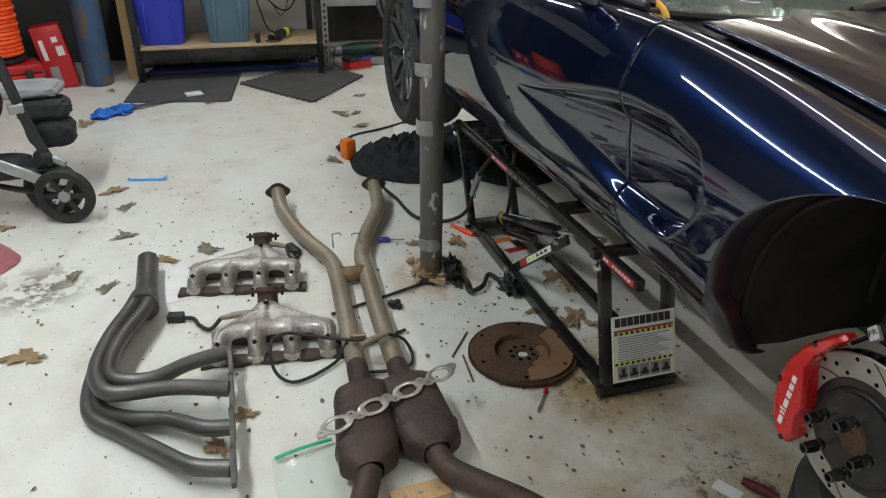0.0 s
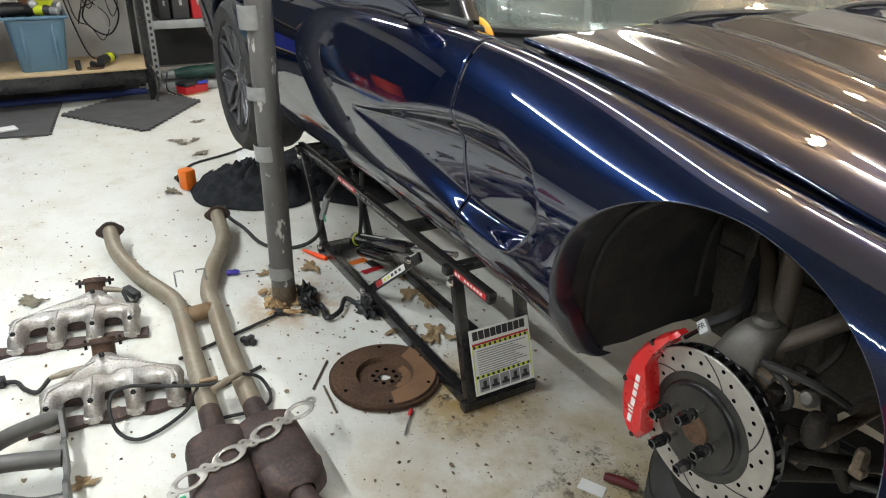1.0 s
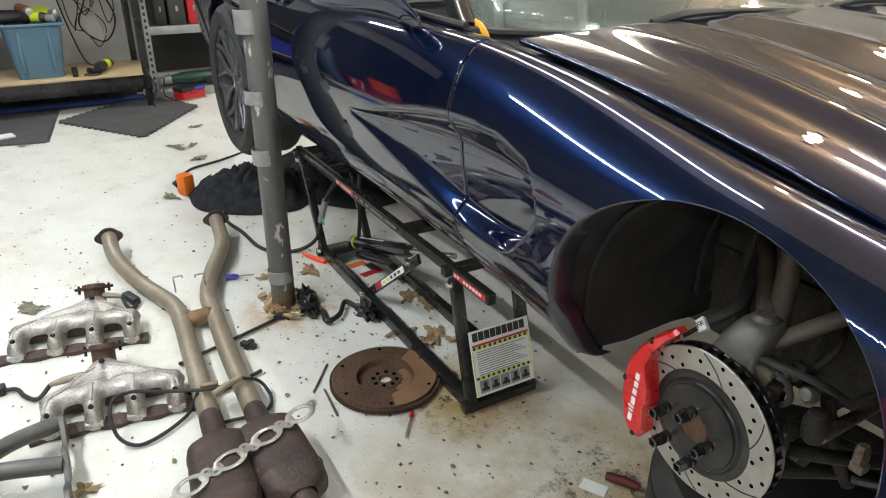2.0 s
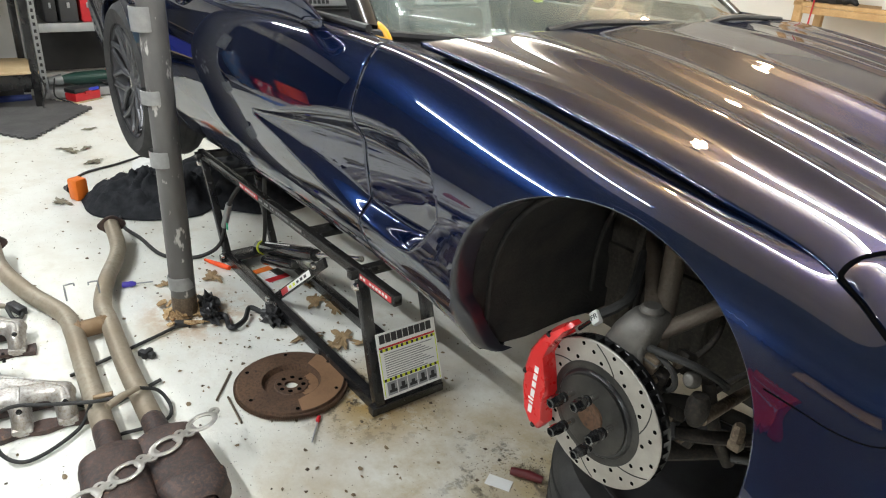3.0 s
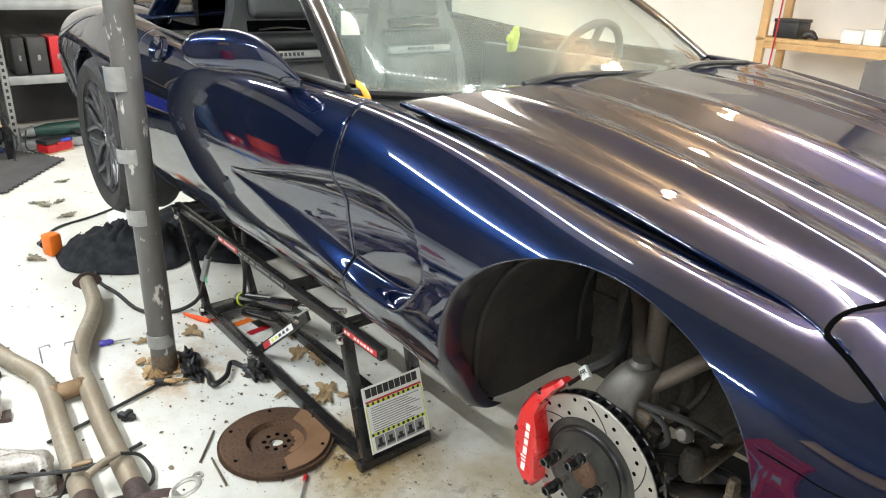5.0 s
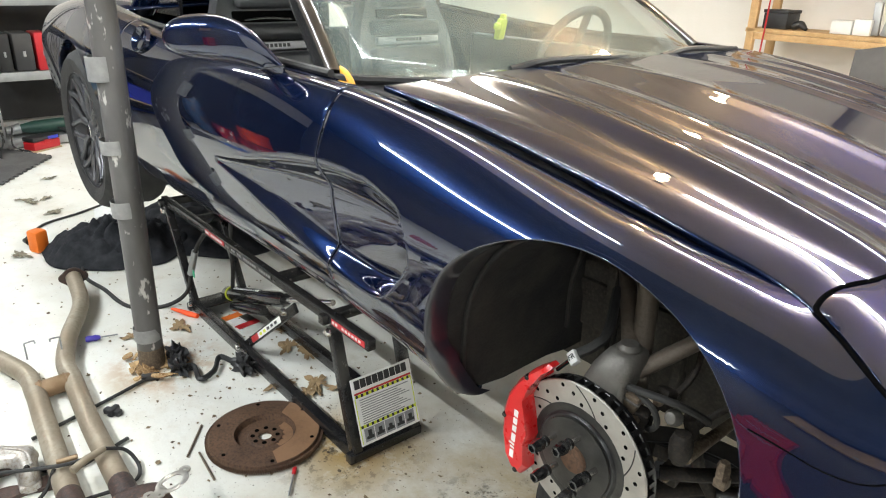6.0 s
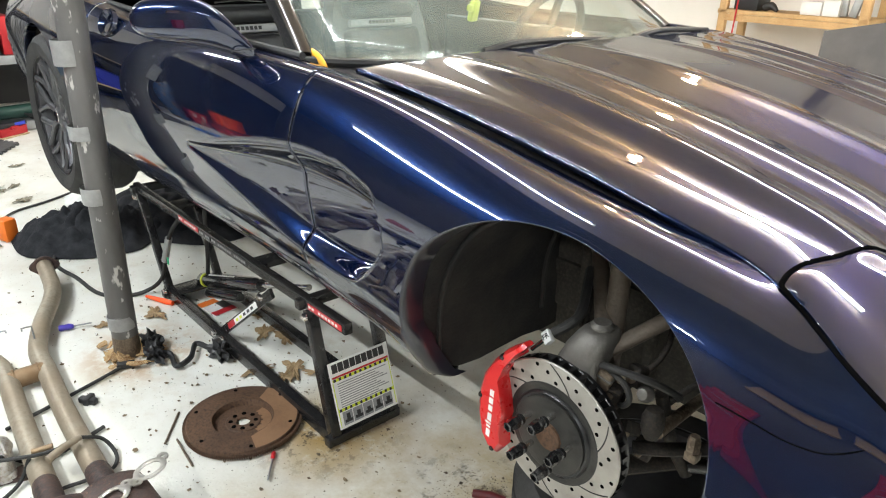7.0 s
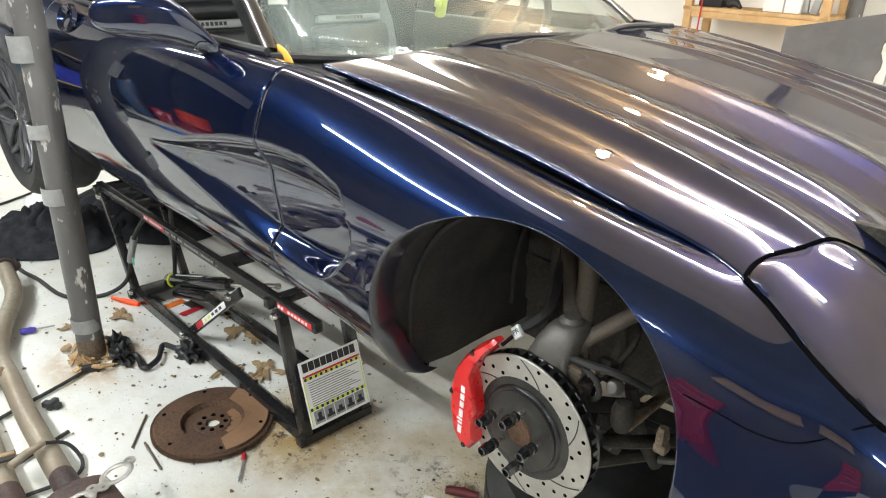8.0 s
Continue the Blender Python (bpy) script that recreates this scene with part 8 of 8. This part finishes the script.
# folded stroller
st = thing("stroller", -2.9, -2.65, 0, "black folding stroller with grey canopy and big wheels", "stroller")


def buggy_wheel(x, y, r, turn):
    m = Matrix.Translation((x, y, r + 0.002)) @ pose(0, 0, 0, 0, 0, turn) @ pose(0, 0, 0, 90, 0, 0)
    part("tyre", one_lathe([(r - 0.028, -0.016), (r - 0.008, -0.021), (r, -0.012), (r, 0.012), (r - 0.008, 0.021), (r - 0.028, 0.016)], 44, m, True), RUBBER, st)
    part("rim", one_lathe([(r - 0.040, -0.013), (r - 0.028, -0.014), (r - 0.028, 0.014), (r - 0.040, 0.013)], 44, m, True), BLACK_TRIM, st)
    for k in range(6):
        a0 = radians(k * 60)
        part("spoke", one_bar(m @ Vector((0.02 * math.cos(a0), 0.02 * math.sin(a0), 0.006)), m @ Vector(((r - 0.036) * math.cos(a0), (r - 0.036) * math.sin(a0), 0.002)), 0.013, 0.024, 0.003), BLACK_TRIM, st)
    part("hub_cap", one_lathe([(0, 0.022), (0.022, 0.02), (0.028, 0.012), (0.028, -0.015), (0, -0.015)], 24, m), GALV, st, "silver hub cap")


buggy_wheel(-2.70, -2.47, 0.128, 78)
buggy_wheel(-2.82, -2.535, 0.128, 78)
part("axle", one_sweep([(-2.70, -2.48, 0.13), (-2.86, -2.72, 0.13), (-3.0, -2.9, 0.13)], 0.014, 10), BLACK_TRIM, st)
part("frame_bar", one_bar((-2.72, -2.52, 0.19), (-2.74, -2.80, 0.335), 0.022, 0.05, 0.008), GALV, st, "dull silver frame bar")
part("frame_bar", one_sweep(spline([(-2.74, -2.50, 0.27), (-2.75, -2.55, 0.42), (-2.76, -2.585, 0.58), (-2.78, -2.62, 0.74)], 6), 0.034, 14, flat=0.5), BLACK_TRIM, st, "black folding strut")
part("frame_bar", one_sweep(spline([(-2.74, -2.47, 0.25), (-2.75, -2.60, 0.245), (-2.77, -2.74, 0.27), (-2.80, -2.90, 0.30)], 6), 0.016, 12), BLACK_TRIM, st)
part("frame_bar", one_bar((-2.72, -2.44, 0.27), (-2.75, -2.52, 0.31), 0.03, 0.03, 0.008), GALV, st)
part("strut_clip", one_box((-0.02, -0.03, -0.02), (0.02, 0.03, 0.02), 0.008, pose(-2.735, -2.585, 0.53, 0, 10, 20)), GALV, st, "silver strut clip")
part("joint", one_lathe([(0, 0.03), (0.035, 0.026), (0.04, 0.0), (0.035, -0.026), (0, -0.03)], 24, Matrix.Translation((-2.735, -2.53, 0.30)) @ pose(0, 0, 0, 70, 0, 40)), BLACK_TRIM, st)


def pouch(cx, cy, cz, rx, ry, rz, seed, mat, label=""):
    bm = bmesh.new()
    bmesh.ops.create_icosphere(bm, subdivisions=4, radius=1)
    for v in bm.verts:
        d = v.co.normalized()
        q = Vector([math.copysign(abs(c) ** 0.6, c) for c in d])
        f = 1 + 0.10 * noise.noise(d * 3 + Vector((seed, 0, 0))) + 0.05 * noise.noise(d * 9 + Vector((seed, 3, 0)))
        v.co = Vector((cx + rx * q.x * f, cy + ry * q.y * f, cz + rz * q.z * f))
    part("fabric_pouch", bm, mat, st, label, angle=70)


pouch(-3.10, -2.56, 0.435, 0.10, 0.115, 0.05, 1, STROLLER, "black fabric basket")
pouch(-3.08, -2.545, 0.325, 0.09, 0.105, 0.07, 2, STROLLER)
pouch(-3.16, -2.62, 0.515, 0.12, 0.15, 0.03, 3, GREY_FABRIC, "grey canopy cloth")
pouch(-2.95, -2.82, 0.52, 0.12, 0.12, 0.10, 4, STROLLER)
pouch(-2.92, -2.74, 0.215, 0.09, 0.12, 0.05, 5, STROLLER)

# ---- the far side beyond the car ----
ws = thing("wooden_shelf", -1.7, 3.8, 0, "open pine shelf against the white wall", "shelf")
for x in (-2.22, -1.22):
    for y in (3.72, 4.05):
        part("shelf_post", one_box((x - 0.03, y - 0.02, 0), (x + 0.03, y + 0.02, 1.9), 0.003), WOOD, ws)
for z in (0.40, 1.0, 1.55):
    part("shelf_board", one_box((-2.26, 3.70, z), (-1.18, 4.08, z + 0.03), 0.003), WOOD, ws)
    part("shelf_rail", one_box((-2.19, 3.705, z - 0.05), (-1.25, 3.725, z - 0.002), 0.003), WOOD, ws)
bx = thing("black_box", -2.1, 3.85, 1.03, "black cardboard box on the pine shelf", "box")
part("box_body", one_box((-2.16, 3.75, 1.031), (-1.98, 3.95, 1.14), 0.004), BLACK_TRIM, bx)
part("box_lid", one_box((-2.165, 3.745, 1.141), (-1.975, 3.955, 1.165), 0.004), BLACK_TRIM, bx)
tagged(part("small_black_tool", one_sweep(spline([(-1.95, 3.78, 1.05), (-1.90, 3.80, 1.07), (-1.84, 3.78, 1.04)], 5), [0.02, 0.025, 0.03, 0.03, 0.03, 0.03, 0.028, 0.024, 0.02, 0.016, 0.012], 10), BLACK_TRIM), "small black tool lying on the pine shelf", "tool")
for x0, x1, h in ((-1.66, -1.52, 0.085), (-1.51, -1.40, 0.10)):
    t = thing("white_carton", (x0 + x1) / 2, 3.8, 1.03, "small white carton on the pine shelf", "carton", "white cartons")
    part("carton_body", one_box((x0, 3.74, 1.031), (x1, 3.88, 1.031 + h), 0.003), PAPER, t)
    part("carton_flap", one_box((x0, 3.735, 1.031 + h), (x1, 3.885, 1.036 + h), 0.001), PAPER, t)
tr = thing("chrome_tripod_bracket", -1.36, 3.8, 1.03, "grey metal bracket standing on the shelf", "bracket")
part("bracket_arm", one_bar((-1.38, 3.78, 1.035), (-1.40, 3.80, 1.25), 0.05, 0.03, 0.004, up=(0, 1, 0)), GALV, tr)
part("bracket_arm", one_bar((-1.32, 3.78, 1.035), (-1.29, 3.80, 1.22), 0.05, 0.03, 0.004, up=(0, 1, 0)), GALV, tr)
tagged(part("hanging_string", one_sweep(spline([(-2.09, 3.69, 1.9), (-2.10, 3.69, 1.3), (-2.11, 3.695, 0.95), (-2.12, 3.69, 0.6)], 5), 0.006, 8), RED_PLASTIC), "thin red string hanging from the pine shelf", "string")
tagged(part("drain_pipe", one_sweep([(-1.12, 4.05, 0), (-1.15, 4.05, 0.8), (-1.11, 4.05, CEIL - 0.01)], 0.055, 24), POLE), "grey painted drain pipe on the wall", "pipe")
gd = tagged(new("garage_door"), "cream sectional garage door with flush panels", "garage door", kind="structure")
for k in range(5):
    z = -0.14 + 0.475 * k
    part("door_panel", one_box((-0.86, 4.14, max(z, 0.005)), (2.2, 4.19, z + 0.469), 0.004), WALL, gd)
part("door_frame", one_box((-0.96, 4.13, 0.003), (-0.87, 4.195, CEIL - 0.05), 0.004), WALL, gd)
bm = one_plate([(-0.43, 0), (0.04, 0)] + [(0.04 - (0.016 if (k // 2) % 2 else 0), 0.05 + k * 0.036) for k in range(30)] + [(0.04, 1.17), (-0.43, 1.06)], 0, 0.014, Matrix.Translation((-0.45, 2.15, 0.003)) @ pose(0, 0, 0, 86, 0, 0) @ pose(0, 0, 0, 0, 0, 0))
tagged(part("standing_foam_mat", bm, MAT, smooth=False), "large dark foam mat standing on edge behind the car", "foam mat")
tagged(part("wall_socket", one_box((-3.45, 4.17, 1.40), (-3.36, 4.198, 1.53), 0.004), PAPER), "white wall socket plate", "socket")

# cabinets added by the dark wall, seen only as tan and red patches mirrored in the paint
wc = thing("wall_cabinet", 0.5, -4.4, 1.7, "pine wall cabinet added on the dark wall for a tan reflection", "cabinet")
part("cabinet_body", one_box((0.2, -4.597, 1.75), (0.85, -4.3, 2.3), 0.004), WOOD, wc)
for x in (0.205, 0.53):
    dr = part("door", one_box((x, -4.297, 1.755), (x + 0.315, -4.279, 2.295), 0.004), WOOD, wc)
    part("handle", one_box((x + 0.14, -4.28, 1.79), (x + 0.175, -4.262, 1.86), 0.004), GALV, dr, "bright door pull")
rcb = thing("red_tool_cabinet", 0.68, -4.3, 0, "red metal tool cabinet added by the dark wall for a red reflection", "tool cabinet")
part("cabinet_body", one_box((0.5, -4.56, 0.09), (0.88, -4.1, 0.95), 0.012), RED_PLASTIC, rcb)
part("plinth", one_box((0.52, -4.54, 0), (0.86, -4.13, 0.089), 0.004), BLACK_TRIM, rcb)
for k in range(5):
    dr = part("drawer", one_box((0.515, -4.103, 0.11 + k * 0.165), (0.865, -4.085, 0.26 + k * 0.165), 0.005), RED_PLASTIC, rcb)
    part("handle", one_box((0.56, -4.086, 0.225 + k * 0.165), (0.82, -4.07, 0.24 + k * 0.165), 0.004), GALV, dr, "bright drawer pull")

# a dark board added to blacken the wall behind the gas bottle and the red things
tagged(part("wall_panel", one_box((X0 + 0.004, Y0 + 0.02, 0.003), (X0 + 0.03, -2.46, 2.1), 0.004), DARK_WALL, smooth=False), "dark board added against the back wall as a black background", "panel")

# ceiling lamps
# housings for all tubes, the added fill ones too
for tx, ty, tl_len, watts in TUBES:
    t = thing("ceiling_tube_lamp", tx, ty, CEIL, "white ceiling tube lamp, lit, some placed only as fill", "lamp", "ceiling tube lamps")
    part("lamp_housing", one_box((tx - tl_len / 2 - 0.02, ty - 0.05, CEIL - 0.05), (tx + tl_len / 2 + 0.02, ty + 0.05, CEIL - 0.001), 0.006), PAPER, t)
    part("lamp_tube", one_sweep([(tx - tl_len / 2, ty, CEIL - 0.075), (tx + tl_len / 2, ty, CEIL - 0.075)], 0.016, 12), TUBE_GLOW, t, "glowing white tube")
pb = thing("pendant_bulb", -0.9, 1.2, CEIL, "bare warm bulb hanging from the ceiling", "lamp")
part("socket", one_lathe([(0, 0), (0.03, 0), (0.03, -0.06), (0.022, -0.15), (0, -0.15)], 20, pose(-0.9, 1.2, CEIL - 0.001)), BLACK_TRIM, pb)
part("bulb_glass", one_lathe([(0.013, -0.15), (0.02, -0.19), (0.025, -0.215), (0.018, -0.24), (0, -0.248)], 20, pose(-0.9, 1.2, CEIL)), BULB_GLOW, pb)
